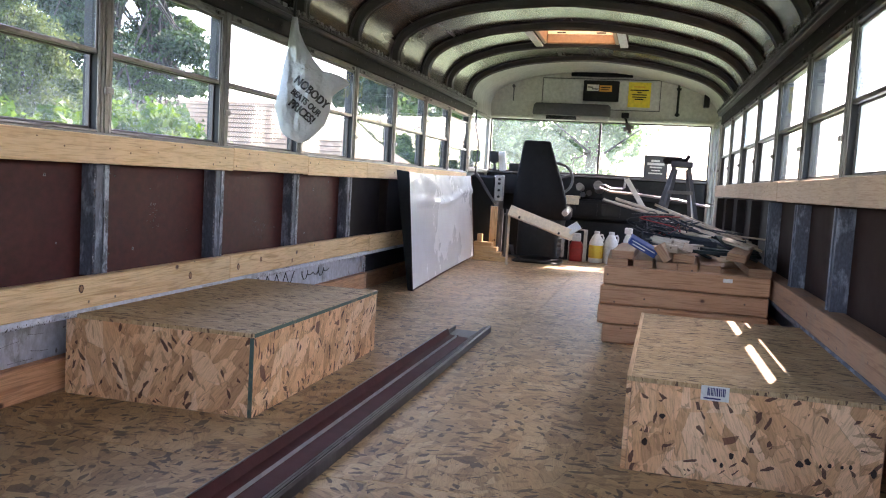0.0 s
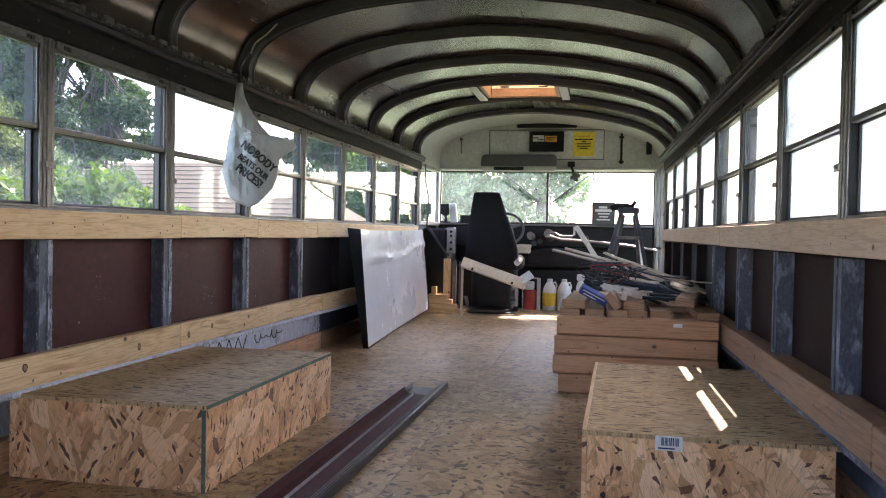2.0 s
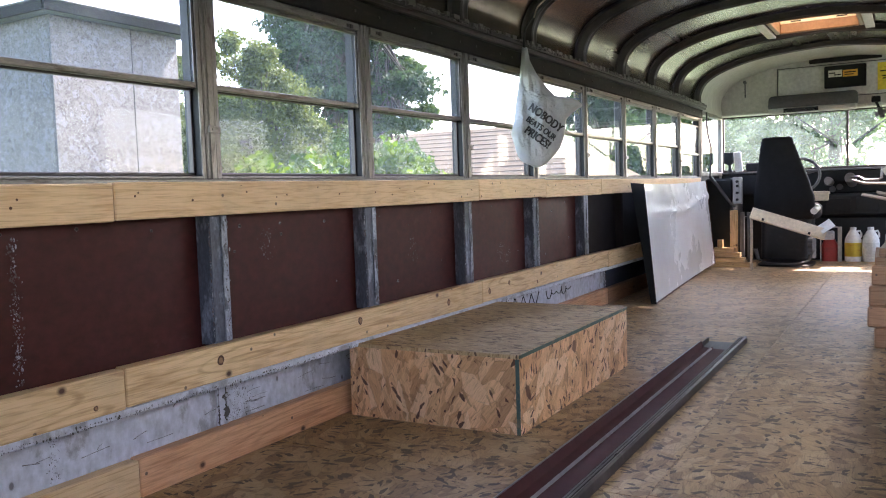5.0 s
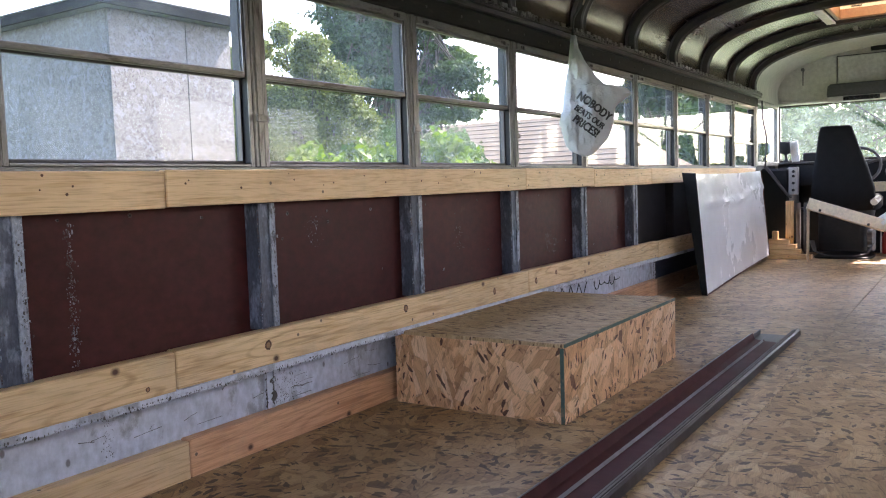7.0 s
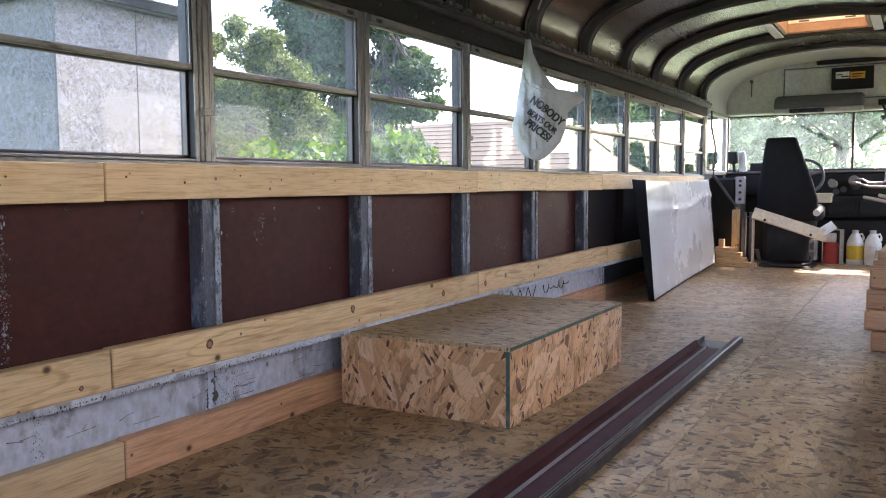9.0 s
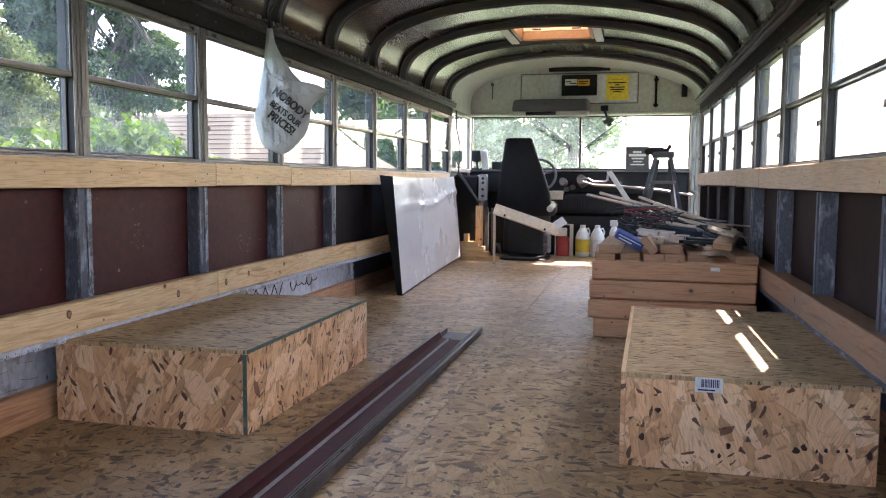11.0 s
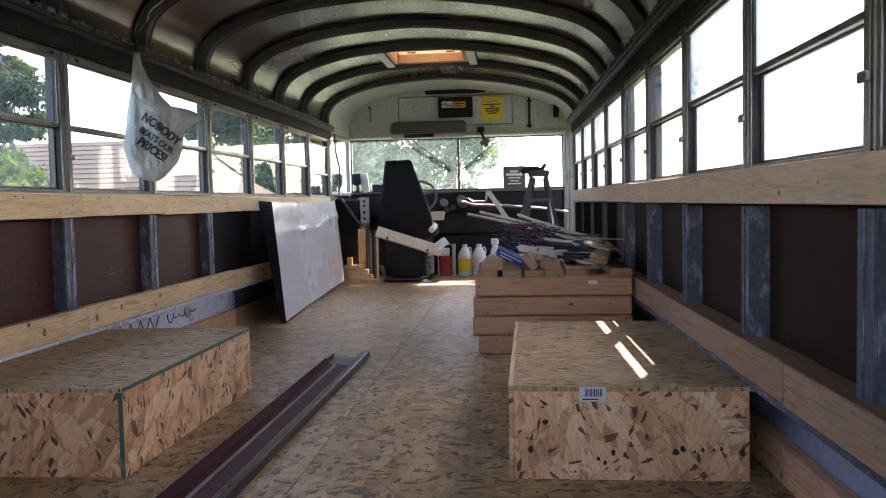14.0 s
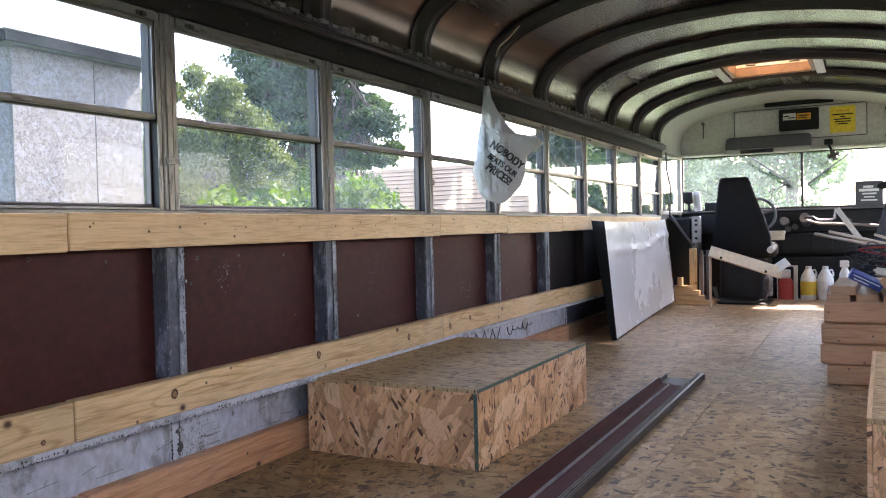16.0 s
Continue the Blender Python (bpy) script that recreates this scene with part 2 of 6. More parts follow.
def glass_mat(name, haze=0.05, hazecol=(0.7, 0.75, 0.72), tint=(0.97, 0.99, 0.98)):
    """A thin dusty pane: see-through, with a mirror's gloss at a slant and a film of dust."""
    m = bpy.data.materials.new(name)
    m.use_nodes = True
    nt = m.node_tree
    nt.nodes.remove(nt.nodes["Principled BSDF"])
    out = nt.nodes["Material Output"]
    tr = nd(nt, "ShaderNodeBsdfTransparent", Color=(*tint, 1))
    gl = nd(nt, "ShaderNodeBsdfGlossy", Roughness=0.02)
    df = nd(nt, "ShaderNodeBsdfTranslucent", Color=(*hazecol, 1))
    lw = nd(nt, "ShaderNodeLayerWeight", Blend=0.5)
    fr = mth(nt, "ADD", mth(nt, "MULTIPLY", mth(nt, "POWER", lw.outputs["Facing"], 5.0), 0.5), 0.009)
    vec = uv_of(nt)
    n = noise_n(nt, vec, 3.0, 6.0, 0.65)
    mx = nt.nodes.new("ShaderNodeMixShader")
    nt.links.new(mth(nt, "MULTIPLY", ramp(nt, n.outputs[0], [(0.3, (0.3, 0.3, 0.3)), (0.75, (1.6, 1.6, 1.6))]), haze), mx.inputs[0])
    nt.links.new(tr.outputs[0], mx.inputs[1])
    nt.links.new(df.outputs[0], mx.inputs[2])
    m2 = nt.nodes.new("ShaderNodeMixShader")
    nt.links.new(fr, m2.inputs[0])
    nt.links.new(mx.outputs[0], m2.inputs[1])
    nt.links.new(gl.outputs[0], m2.inputs[2])
    nt.links.new(m2.outputs[0], out.inputs[0])
    return m


OSB_BOX = osb("strand_board", (0.85, 0.50, 0.265), (0.64, 0.315, 0.135), (0.085, 0.022, 0.011), 0.085, 8.0, stretch=2.9, turn=1.75, spread=1.5, contrast=1.35, fibres=0.6, edge=0.55, sliver=2.7)
OSB_TOP = osb("strand_board_top", (0.56, 0.375, 0.19), (0.43, 0.27, 0.13), (0.09, 0.04, 0.02), 0.16, 12.0, 0.72, 0.25, (0.36, 0.25, 0.14), 4.5, spread=0.5, contrast=0.7, fibres=0.75)
OSB_FLOOR = osb("strand_board_floor", (0.48, 0.302, 0.138), (0.29, 0.158, 0.066), (0.055, 0.022, 0.012), 0.15, 8.5, 0.52, 0.2, (0.34, 0.23, 0.124), 2.4, turn=0.3, spread=2.0, contrast=1.35, depth=0.92, fibres=0.75, relief=0.6, edge=0.85, sliver=2.3)
fb = OSB_FLOOR.node_tree.nodes["Principled BSDF"]             # sheen as of fine sawdust, standing in for glare on the far floor
fb.inputs["Sheen Weight"].default_value, fb.inputs["Sheen Roughness"].default_value = 0.09, 0.25
fb.inputs["Specular IOR Level"].default_value = 0.55
fb.inputs["Sheen Tint"].default_value = (1.0, 0.88, 0.66, 1)
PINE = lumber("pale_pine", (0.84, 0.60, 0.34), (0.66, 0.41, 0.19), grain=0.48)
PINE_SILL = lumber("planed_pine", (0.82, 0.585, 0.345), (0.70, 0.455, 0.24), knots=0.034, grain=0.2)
PINE_RED = lumber("reddish_pine", (0.56, 0.31, 0.17), (0.41, 0.205, 0.105), dirt=0.2, grain=0.2)
PINE_CURB = lumber("orange_pine", (0.80, 0.45, 0.26), (0.60, 0.29, 0.15), dirt=0.45, grain=0.4)
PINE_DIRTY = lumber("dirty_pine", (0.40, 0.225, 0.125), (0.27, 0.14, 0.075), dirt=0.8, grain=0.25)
# pinkish pine darkened: the backlit right sill's shade is in the colour
PINE_SHADED = lumber("shaded_planed_pine", (0.56, 0.415, 0.305), (0.46, 0.32, 0.22), knots=0.04, dirt=0.35, grain=0.15)
# reddish pine darkened, so the offcuts look shadowed by colour alone
PINE_DARK = lumber("shaded_brown_pine", (0.40, 0.225, 0.125), (0.30, 0.15, 0.08), dirt=0.3, grain=0.2)
PINE_GREY = lumber("weathered_pine", (0.62, 0.52, 0.42), (0.42, 0.33, 0.25), dirt=0.6, grain=0.3)
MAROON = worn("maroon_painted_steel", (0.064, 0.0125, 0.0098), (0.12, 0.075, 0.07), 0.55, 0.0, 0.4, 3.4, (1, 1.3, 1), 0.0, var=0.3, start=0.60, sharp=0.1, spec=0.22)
STUD = worn("scuffed_blue_grey_steel", (0.080, 0.088, 0.115), (0.34, 0.36, 0.44), 0.5, 0.2, 0.6, 9.0, (0.8, 1.8, 1), 0.04, (0.03, 0.03, 0.04), var=0.4, start=0.52, sharp=0.08)
BLUE_PANEL = worn("pale_blue_painted_steel", (0.56, 0.575, 0.65), (0.26, 0.245, 0.25), 0.5, 0.0, 0.7, 3.8, (1.3, 0.8, 1), 0.05, (0.12, 0.10, 0.10), var=0.26, start=0.55, sharp=0.05, relief=0.6)
# pale blue skin darkened to navy for the shade by the leaning sheet
BLUE_FRONT_SHADED = worn("shaded_blue_painted_steel", (0.060, 0.065, 0.088), (0.03, 0.03, 0.035), 0.55, 0.0, 0.6, 3.0, spec=0.2)
# grimy blue skin, darkened because the right wall lies in shade
BLUE_RIGHT_SHADED = worn("shaded_grimy_blue_steel", (0.27, 0.28, 0.36), (0.12, 0.11, 0.12), 0.5, 0.0, 0.6, 3.0, (1.3, 0.8, 1), 0.03, (0.10, 0.09, 0.09), var=0.2, start=0.56, sharp=0.06)
CRUST = worn("crusty_old_sealant", (0.36, 0.37, 0.42), (0.09, 0.06, 0.055), 0.8, 0.0, 1.0, 26.0, (1, 1, 1), 0.0, relief=0.8, start=0.44, sharp=0.06)
GRIME = worn("black_grime", (0.085, 0.075, 0.07), (0.42, 0.43, 0.48), 0.8, 0.0, 1.0, 24.0, (1, 1, 1), 0.0, relief=0.6, start=0.50, sharp=0.05)
HEADER = worn("dark_stained_steel", (0.017, 0.0145, 0.0125), (0.04, 0.033, 0.027), 0.6, 0.0, 0.7, 7.0, (1, 4, 1), 0.04, sharp=0.1, spec=0.12)
ALU = worn("dull_aluminium", (0.185, 0.176, 0.163), (0.05, 0.038, 0.030), 0.38, 0.6, 0.75, 9.0, (1, 5, 1), 0.04, sharp=0.1, var=0.25)
RIB = worn("dark_bronze_steel", (0.036, 0.029, 0.027), (0.11, 0.09, 0.075), 0.36, 0.3, 0.3, 8.0, (1, 4, 1))
CEIL = worn("brushed_roof_steel", (0.118, 0.086, 0.062), (0.076, 0.050, 0.037), 0.22, 0.85, 0.35, 1.2, (0.3, 2, 1), 0.0, relief=0.03, var=0.06)
PAPER_WHITE = worn("flaking_white_paint", (0.62, 0.60, 0.56), (0.35, 0.28, 0.2), 0.6, 0.0, 0.7, 9.0)
STUD_PALE = worn("rubbed_pale_steel", (0.30, 0.315, 0.37), (0.06, 0.06, 0.075), 0.5, 0.2, 0.85, 11.0, (0.8, 1.6, 1), 0.05, (0.04, 0.04, 0.05), var=0.4, start=0.50, sharp=0.05)
FOIL = worn("crinkled_foil", (0.085, 0.08, 0.074), (0.018, 0.015, 0.013), 0.4, 0.7, 0.9, 14.0, (1, 1, 1), start=0.46, sharp=0.08)
WHITE = worn("off_white_paint", (0.54, 0.53, 0.49), (0.40, 0.37, 0.32), 0.5, 0.0, 0.5, 4.0, (1, 1, 1), 0.02, (0.2, 0.16, 0.12))
BLACK = worn("black_plastic", (0.012, 0.0125, 0.014), (0.05, 0.05, 0.05), 0.5, 0.0, 0.3, 5.0, spec=0.22)
FABRIC = worn("black_vinyl", (0.010, 0.0105, 0.012), (0.02, 0.02, 0.022), 0.75, 0.0, 0.5, 3.0, relief=0.3, spec=0.12)
RUBBER = worn("grey_rubber", (0.10, 0.10, 0.105), (0.2, 0.2, 0.2), 0.7)
SHEET = worn("glossy_white_sheet", (0.74, 0.78, 0.87), (0.62, 0.65, 0.73), 0.24, 0.0, 0.4, 1.1, relief=0.02, var=0.04)
GLASS = glass_mat("dusty_glass", 0.03)
SCREEN_GLASS = glass_mat("hazy_windscreen_glass", 0.030, (0.70, 0.88, 0.84), (0.95, 1.0, 0.985))
FROST = glass_mat("grimy_frosted_glass", 0.85, (0.75, 0.76, 0.74))
# maroon turned dark brown: the unlit right wall painted into the colour
DARK_BROWN = worn("shaded_right_maroon_steel", (0.021, 0.0085, 0.0065), (0.04, 0.026, 0.022), 0.6, 0.0, 0.4, 2.4, spec=0.1)
# near-black steel: shade towards the front put into the colour
DARK_PANEL = worn("shaded_black_brown_steel", (0.014, 0.009, 0.009), (0.04, 0.03, 0.03), 0.6, 0.0, 0.4, 2.2, spec=0.2)


# ---- building helpers ----
def bm_box(bm, lo, hi, bevel=0.0, uvoff=None):
    """A box with metre coordinates on its faces, u along its longest side."""
    lo, hi = Vector(lo), Vector(hi)
    lo, hi = Vector(map(min, lo, hi)), Vector(map(max, lo, hi))
    ext = hi - lo
    made = bmesh.ops.create_cube(bm, size=1.0)["verts"]
    for v in made:
        v.co = Vector((lo[i] + (v.co[i] + 0.5) * ext[i] for i in range(3)))
    faces = list({f for v in made for f in v.link_faces})
    if bevel:
        edges = list({e for v in made for e in v.link_edges})
        got = bmesh.ops.bevel(bm, geom=edges, offset=bevel, segments=1, affect="EDGES", profile=0.5)
        faces = list({f for v in got["verts"] for f in v.link_faces})
    box_uv(bm, faces, ext)
    return faces


def box_uv(bm, faces, ext=None):
    uv = bm.loops.layers.uv.verify()
    ext = ext or Vector((1, 1, 1))
    order = sorted(range(3), key=lambda i: -ext[i])
    for f in faces:
        f.normal_update()
        n = [abs(c) for c in f.normal]
        drop = n.index(max(n))
        a, b = [i for i in order if i != drop]
        for lp in f.loops:
            co = lp.vert.co
            lp[uv].uv = (co[a] + 0.37 * drop, co[b] + 0.53 * drop)


def bm_sweep(bm, path, section, closed=True, caps=True):
    """A section (pairs across, up) carried along a path of points; each ring given as right and up axes by the path."""
    uv = bm.loops.layers.uv.verify()
    rings, run = [], 0.0
    n = len(path)
    lens = [0.0]
    for i in range(1, n):
        lens.append(lens[-1] + (Vector(path[i]) - Vector(path[i - 1])).length)
    for i, p in enumerate(path):
        p = Vector(p)
        d = (Vector(path[min(i + 1, n - 1)]) - Vector(path[max(i - 1, 0)])).normalized()
        ref = Vector((0, 0, 1)) if abs(d.z) < 0.95 else Vector((0, 1, 0))
        right = d.cross(ref).normalized()
        up = right.cross(d)
        rings.append([bm.verts.new(p + right * a + up * b) for a, b in section])
    m = len(section)
    for i in range(n - 1):
        for j in range(m if closed else m - 1):
            k = (j + 1) % m
            try:
                f = bm.faces.new((rings[i][j], rings[i][k], rings[i + 1][k], rings[i + 1][j]))
            except ValueError:
                continue
            for lp, (u, v) in zip(f.loops, ((lens[i], j * 0.03), (lens[i], (j + 1) * 0.03), (lens[i + 1], (j + 1) * 0.03), (lens[i + 1], j * 0.03))):
                lp[uv].uv = (u, v)
    if caps and closed:
        for r in (rings[0][::-1], rings[-1]):
            f = bm.faces.new(r)
            for lp in f.loops:
                lp[uv].uv = (lp.vert.co.x, lp.vert.co.z)
    return rings


def circle(r, n=10, squash=1.0):
    return [(r * math.cos(2 * math.pi * i / n), r * squash * math.sin(2 * math.pi * i / n)) for i in range(n)]


def bm_tube(bm, a, b, r, n=10, r2=None):
    a, b = Vector(a), Vector(b)
    if r2 is None:
        return bm_sweep(bm, [a, b], circle(r, n))
    uv = bm.loops.layers.uv.verify()
    d = (b - a).normalized()
    ref = Vector((0, 0, 1)) if abs(d.z) < 0.95 else Vector((0, 1, 0))
    right = d.cross(ref).normalized()
    up = right.cross(d)
    rings = [[bm.verts.new(p + right * x * q + up * y * q) for x, y in circle(1, n)] for p, q in ((a, r), (b, r2))]
    for j in range(n):
        k = (j + 1) % n
        bm.faces.new((rings[0][j], rings[0][k], rings[1][k], rings[1][j]))
    bm.faces.new(rings[0][::-1])
    bm.faces.new(rings[1])


def bm_lathe(bm, prof, n=20, at=(0, 0, 0)):
    """Turned shape about z from pairs radius, height."""
    at = Vector(at)
    uv = bm.loops.layers.uv.verify()
    rings = [[bm.verts.new(at + Vector((r * math.cos(2 * math.pi * i / n), r * math.sin(2 * math.pi * i / n), z))) for i in range(n)] for r, z in prof]
    for i in range(len(rings) - 1):
        for j in range(n):
            k = (j + 1) % n
            f = bm.faces.new((rings[i][j], rings[i][k], rings[i + 1][k], rings[i + 1][j]))
            for lp, (u, v) in zip(f.loops, ((j, i), (j + 1, i), (j + 1, i + 1), (j, i + 1))):
                lp[uv].uv = (u / n * 0.4, prof[v][1])
    bm.faces.new(rings[0][::-1])
    bm.faces.new(rings[-1])


def thing(name, base, label, category, group="", kind=""):
    ob = new(name)
    ob.location = base
    ob.empty_display_size = 0.1
    return tagged(ob, label, category, group, kind)


def root_place(ob):
    p = Vector((0, 0, 0))
    while ob is not None:
        p += ob.location
        ob = ob.parent
    return p


def mesh_of(name, bm, material, smooth=False):
    me = bpy.data.meshes.new(name)
    bmesh.ops.recalc_face_normals(bm, faces=bm.faces)
    bm.to_mesh(me)
    bm.free()
    me.materials.append(material)
    if smooth:
        me.shade_smooth()
        me.set_sharp_from_angle(angle=radians(40))
    return me


def part(name, bm, material, parent, label="", smooth=False):
    """One mesh, drawn in the world's metres, as a part of a thing that stands unturned."""
    base = root_place(parent)
    bmesh.ops.translate(bm, verts=bm.verts, vec=-base)
    ob = new(name, mesh_of(name, bm, material, smooth))
    ob.parent = parent
    if label:
        ob["label"] = label
    return ob


def solo(name, bm, material, label, category, group="", kind="", smooth=False, base=None):
    """A thing of one mesh, its origin at its base."""
    if base is None:
        xs = [v.co for v in bm.verts]
        base = Vector(((min(c.x for c in xs) + max(c.x for c in xs)) / 2, (min(c.y for c in xs) + max(c.y for c in xs)) / 2, min(c.z for c in xs)))
    base = Vector(base)
    bmesh.ops.translate(bm, verts=bm.verts, vec=-base)
    ob = new(name, mesh_of(name, bm, material, smooth))
    ob.location = base
    return tagged(ob, label, category, group, kind)


def boxpart(name, lo, hi, material, parent, label="", bevel=0.002):
    bm = bmesh.new()
    bm_box(bm, lo, hi, bevel)
    return part(name, bm, material, parent, label)


def structure(name, label, category, base=(0, 0, 0)):
    return thing(name, base, label, category, kind="structure")


# ---- plan ----
PITCH = 0.71
POSTS = [1.555 + 0.724 * k for k in range(-4, 9)]    # window posts and roof ribs, from the back to behind the driver
STUDS = [1.562 + PITCH * k for k in range(-4, 9)]    # wall studs below the sill
BACK, NOSE = -1.55, 8.40                             # rear wall, windscreen
SIDES = ((-1, -1.0), (1, 1.0))


def sx(side, x):
    """x on a side wall, measured outwards on the driver's side; the other wall stands 5 cm nearer the axis."""
    return -x if side < 0 else x - 0.05


# ---- floor ----
floor = structure("floor", "strand board subfloor with scuffs and sawdust", "floor")
boxpart("underfloor", (-1.30, BACK, -0.10), (1.26, NOSE + 0.2, -0.022), STUD, floor, bevel=0)
for x0, x1, first in ((-1.24, -0.081, 1.81 - 4.88), (-0.0795, 1.19, 1.83 - 4.88)):
    y = first
    while y < 8.1:
        a, e = max(y, BACK), min(y + 2.4385, 8.1)
        boxpart("floor_sheet", (x0, a, -0.02), (x1, e, 0.0), OSB_FLOOR, floor, bevel=0.0012)
        y += 2.44
boxpart("floor_front", (-1.24, 8.104, -0.022), (1.19, NOSE + 0.1, -0.002), BLACK, floor, bevel=0)


# ---- side walls ----
def ragged(rnd, x, y, z0, z1, w):
    """A thin uneven crust running up a wall at x, y."""
    bm = bmesh.new()
    n = 40
    rows = []
    for i in range(n + 1):
        z = z0 + (z1 - z0) * i / n
        l, r = w * max(0.05, rnd.uniform(-0.5, 1.0)), w * max(0.05, rnd.uniform(-0.5, 1.0))
        rows.append([bm.verts.new((x + s, y + d, z)) for d, s in ((-l, -0.001), (0, 0.0025), (r, -0.001))])
    for a, b in zip(rows, rows[1:]):
        for j in (0, 1):
            bm.faces.new((a[j], a[j + 1], b[j + 1], b[j]))
    box_uv(bm, list(bm.faces))
    return bm


def flecks(rnd, x, y, z0, z1, w, n, big=0.004):
    """Small crusty chips of old sealant scattered up a wall along a line at x, y."""
    bm = bmesh.new()
    for _ in range(n):
        cy, cz = y + rnd.gauss(0, 1) * w, rnd.uniform(z0, z1)
        r = big * rnd.uniform(0.2, 1.0) ** 1.6
        tall = rnd.uniform(0.8, 2.2)
        k = rnd.choice((5, 6, 7))
        ring = [bm.verts.new((x - 0.0004, cy + r * rnd.uniform(0.5, 1.1) * math.cos(6.283 * i / k), cz + r * tall * rnd.uniform(0.5, 1.1) * math.sin(6.283 * i / k))) for i in range(k)]
        top = bm.verts.new((x + math.copysign(0.0006 + 0.25 * r, -x), cy, cz))
        for i in range(k):
            bm.faces.new((ring[i], ring[(i + 1) % k], top))
    box_uv(bm, list(bm.faces))
    return bm


def side_wall(side):
    who = "left" if side < 0 else "right"
    wall = structure("wall_" + who, "gutted bus side wall, bare maroon and pale blue steel skins", "wall")
    X = lambda x: sx(side, x)
    front = POSTS[-1] + 0.02
    # outer skins: maroon above the rail, pale blue below
    edges = [BACK] + STUDS + ([NOSE] if side < 0 else [STUDS[-1] + 0.3])
    # right skins and rail are darker than the left, shade put into colour
    for a, b in zip(edges, edges[1:]):
        # beyond y 4.3 the skin's dark colour carries the shade there
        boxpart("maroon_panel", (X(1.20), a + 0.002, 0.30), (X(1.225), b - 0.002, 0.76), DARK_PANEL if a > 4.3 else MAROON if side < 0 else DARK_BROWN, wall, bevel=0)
    edges = [BACK + 0.0, -0.10, 1.62, 3.34, 4.94, 6.66, NOSE if side < 0 else POSTS[-1] + 0.3]
    for a, b in zip(edges, edges[1:]):
        boxpart("lower_panel", (X(1.235), a + 0.0015, 0.0), (X(1.255), b - 0.0015, 0.30), (BLUE_PANEL if a < 4.5 else BLUE_FRONT_SHADED) if side < 0 else BLUE_RIGHT_SHADED, wall, bevel=0)
        boxpart("panel_seam", (X(1.228), b - 0.02, 0.0), (X(1.235), b + 0.02, 0.233), BLUE_PANEL, wall, bevel=0.001)
        if side < 0 and b < 5:
            part("seam_grime", ragged(random.Random(int(b * 31)), X(1.2272), b + 0.012, 0.005, 0.23, 0.016), GRIME, wall, "dark grime along the seam")
            part("seam_grime", ragged(random.Random(int(b * 37)), X(1.2272), b - 0.016, 0.005, 0.23, 0.007), GRIME, wall, "dark grime along the seam")
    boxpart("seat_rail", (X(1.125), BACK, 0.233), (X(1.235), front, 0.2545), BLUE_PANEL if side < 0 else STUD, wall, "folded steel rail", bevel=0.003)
    # studs: folded channels between rail and sill
    for y in STUDS:
        bm = bmesh.new()
        for lo, hi in (((1.150, y - 0.034, 0.345), (1.154, y + 0.018, 0.688)), ((1.154, y - 0.034, 0.345), (1.20, y - 0.030, 0.688)),
                       ((1.154, y + 0.014, 0.345), (1.20, y + 0.018, 0.688)), ((1.147, y - 0.034, 0.345), (1.150, y - 0.026, 0.688))):
            bm_box(bm, (X(lo[0]), lo[1], lo[2]), (X(hi[0]), hi[1], hi[2]), 0.001)
        # front studs darkened the same way, for shade
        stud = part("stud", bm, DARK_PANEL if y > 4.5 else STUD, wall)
        if y < 4.5:
            boxpart("stud_flange", (X(1.145), y + 0.004, 0.345), (X(1.150), y + 0.026, 0.688), STUD_PALE if side < 0 else STUD, stud, "rubbed pale steel flange", bevel=0.001)
        if side < 0 and y < 4.4:
            part("sealant_bead", flecks(random.Random(int(y * 90)), X(1.1496), y - 0.034, 0.345, 0.688, 0.0035, 120), CRUST, wall, "crusty pale sealant flecks")
            part("sealant_bead", flecks(random.Random(int(y * 97)), X(1.1448), y + 0.018, 0.345, 0.688, 0.005, 110), GRIME, wall, "dark flecks of old sealant")
            part("sealant_bead", flecks(random.Random(int(y * 100)), X(1.1992), y + 0.034, 0.345, 0.60, 0.009, 90), CRUST, wall, "crusty pale sealant flecks")
    # screw holes, old sealant streaks and pen scribbles left on the skins
    if side < 0:
        rnd = random.Random(17)
        for y in (1.01,):
            part("sealant_streak", flecks(rnd, X(1.1992), y, 0.345, 0.66, 0.006, 260, 0.0035), CRUST, wall, "crusty pale sealant streak")
            part("sealant_streak", flecks(rnd, X(1.1992), y - 0.16, 0.345, 0.52, 0.022, 260, 0.004), CRUST, wall, "crusty pale sealant streak")
        for y, z in ((3.39, 0.40), (3.46, 0.38), (2.62, 0.47), (1.80, 0.55)):
            part("paint_scuff", flecks(rnd, X(1.1992), y, z, z + 0.09, 0.02, 60, 0.003), CRUST, wall, "pale scuffed patch")
        for a in STUDS[2:8]:
            for u, z in ((0.14, 0.66), (0.31, 0.665), (0.50, 0.655), (0.22, 0.40), (0.58, 0.45), (0.31, 0.62), (0.11, 0.58)):
                if rnd.random() < 0.45:
                    continue
                y, zz, r = a + u + rnd.uniform(-0.03, 0.03), z + rnd.uniform(-0.012, 0.012), rnd.uniform(0.0018, 0.0042)
                bm = bmesh.new()
                bm_tube(bm, (X(1.201), y, zz), (X(1.1985), y, zz), r * 1.5, 8)
                hole = part("screw_hole", bm, CRUST, wall, "screw hole with a pale chipped rim")
                bm = bmesh.new()
                bm_tube(bm, (X(1.199), y, zz), (X(1.1978), y, zz), r * 0.8, 8)
                part("hole_centre", bm, BLACK, hole, "dark hole")
        # pen strokes on the pale blue skin: tall zigzags, then loops
        zig = [(X(1.2338), 3.50 + 0.05 * k, 0.205 - 0.085 * (k % 2) + 0.008 * math.sin(3 * k)) for k in range(9)]
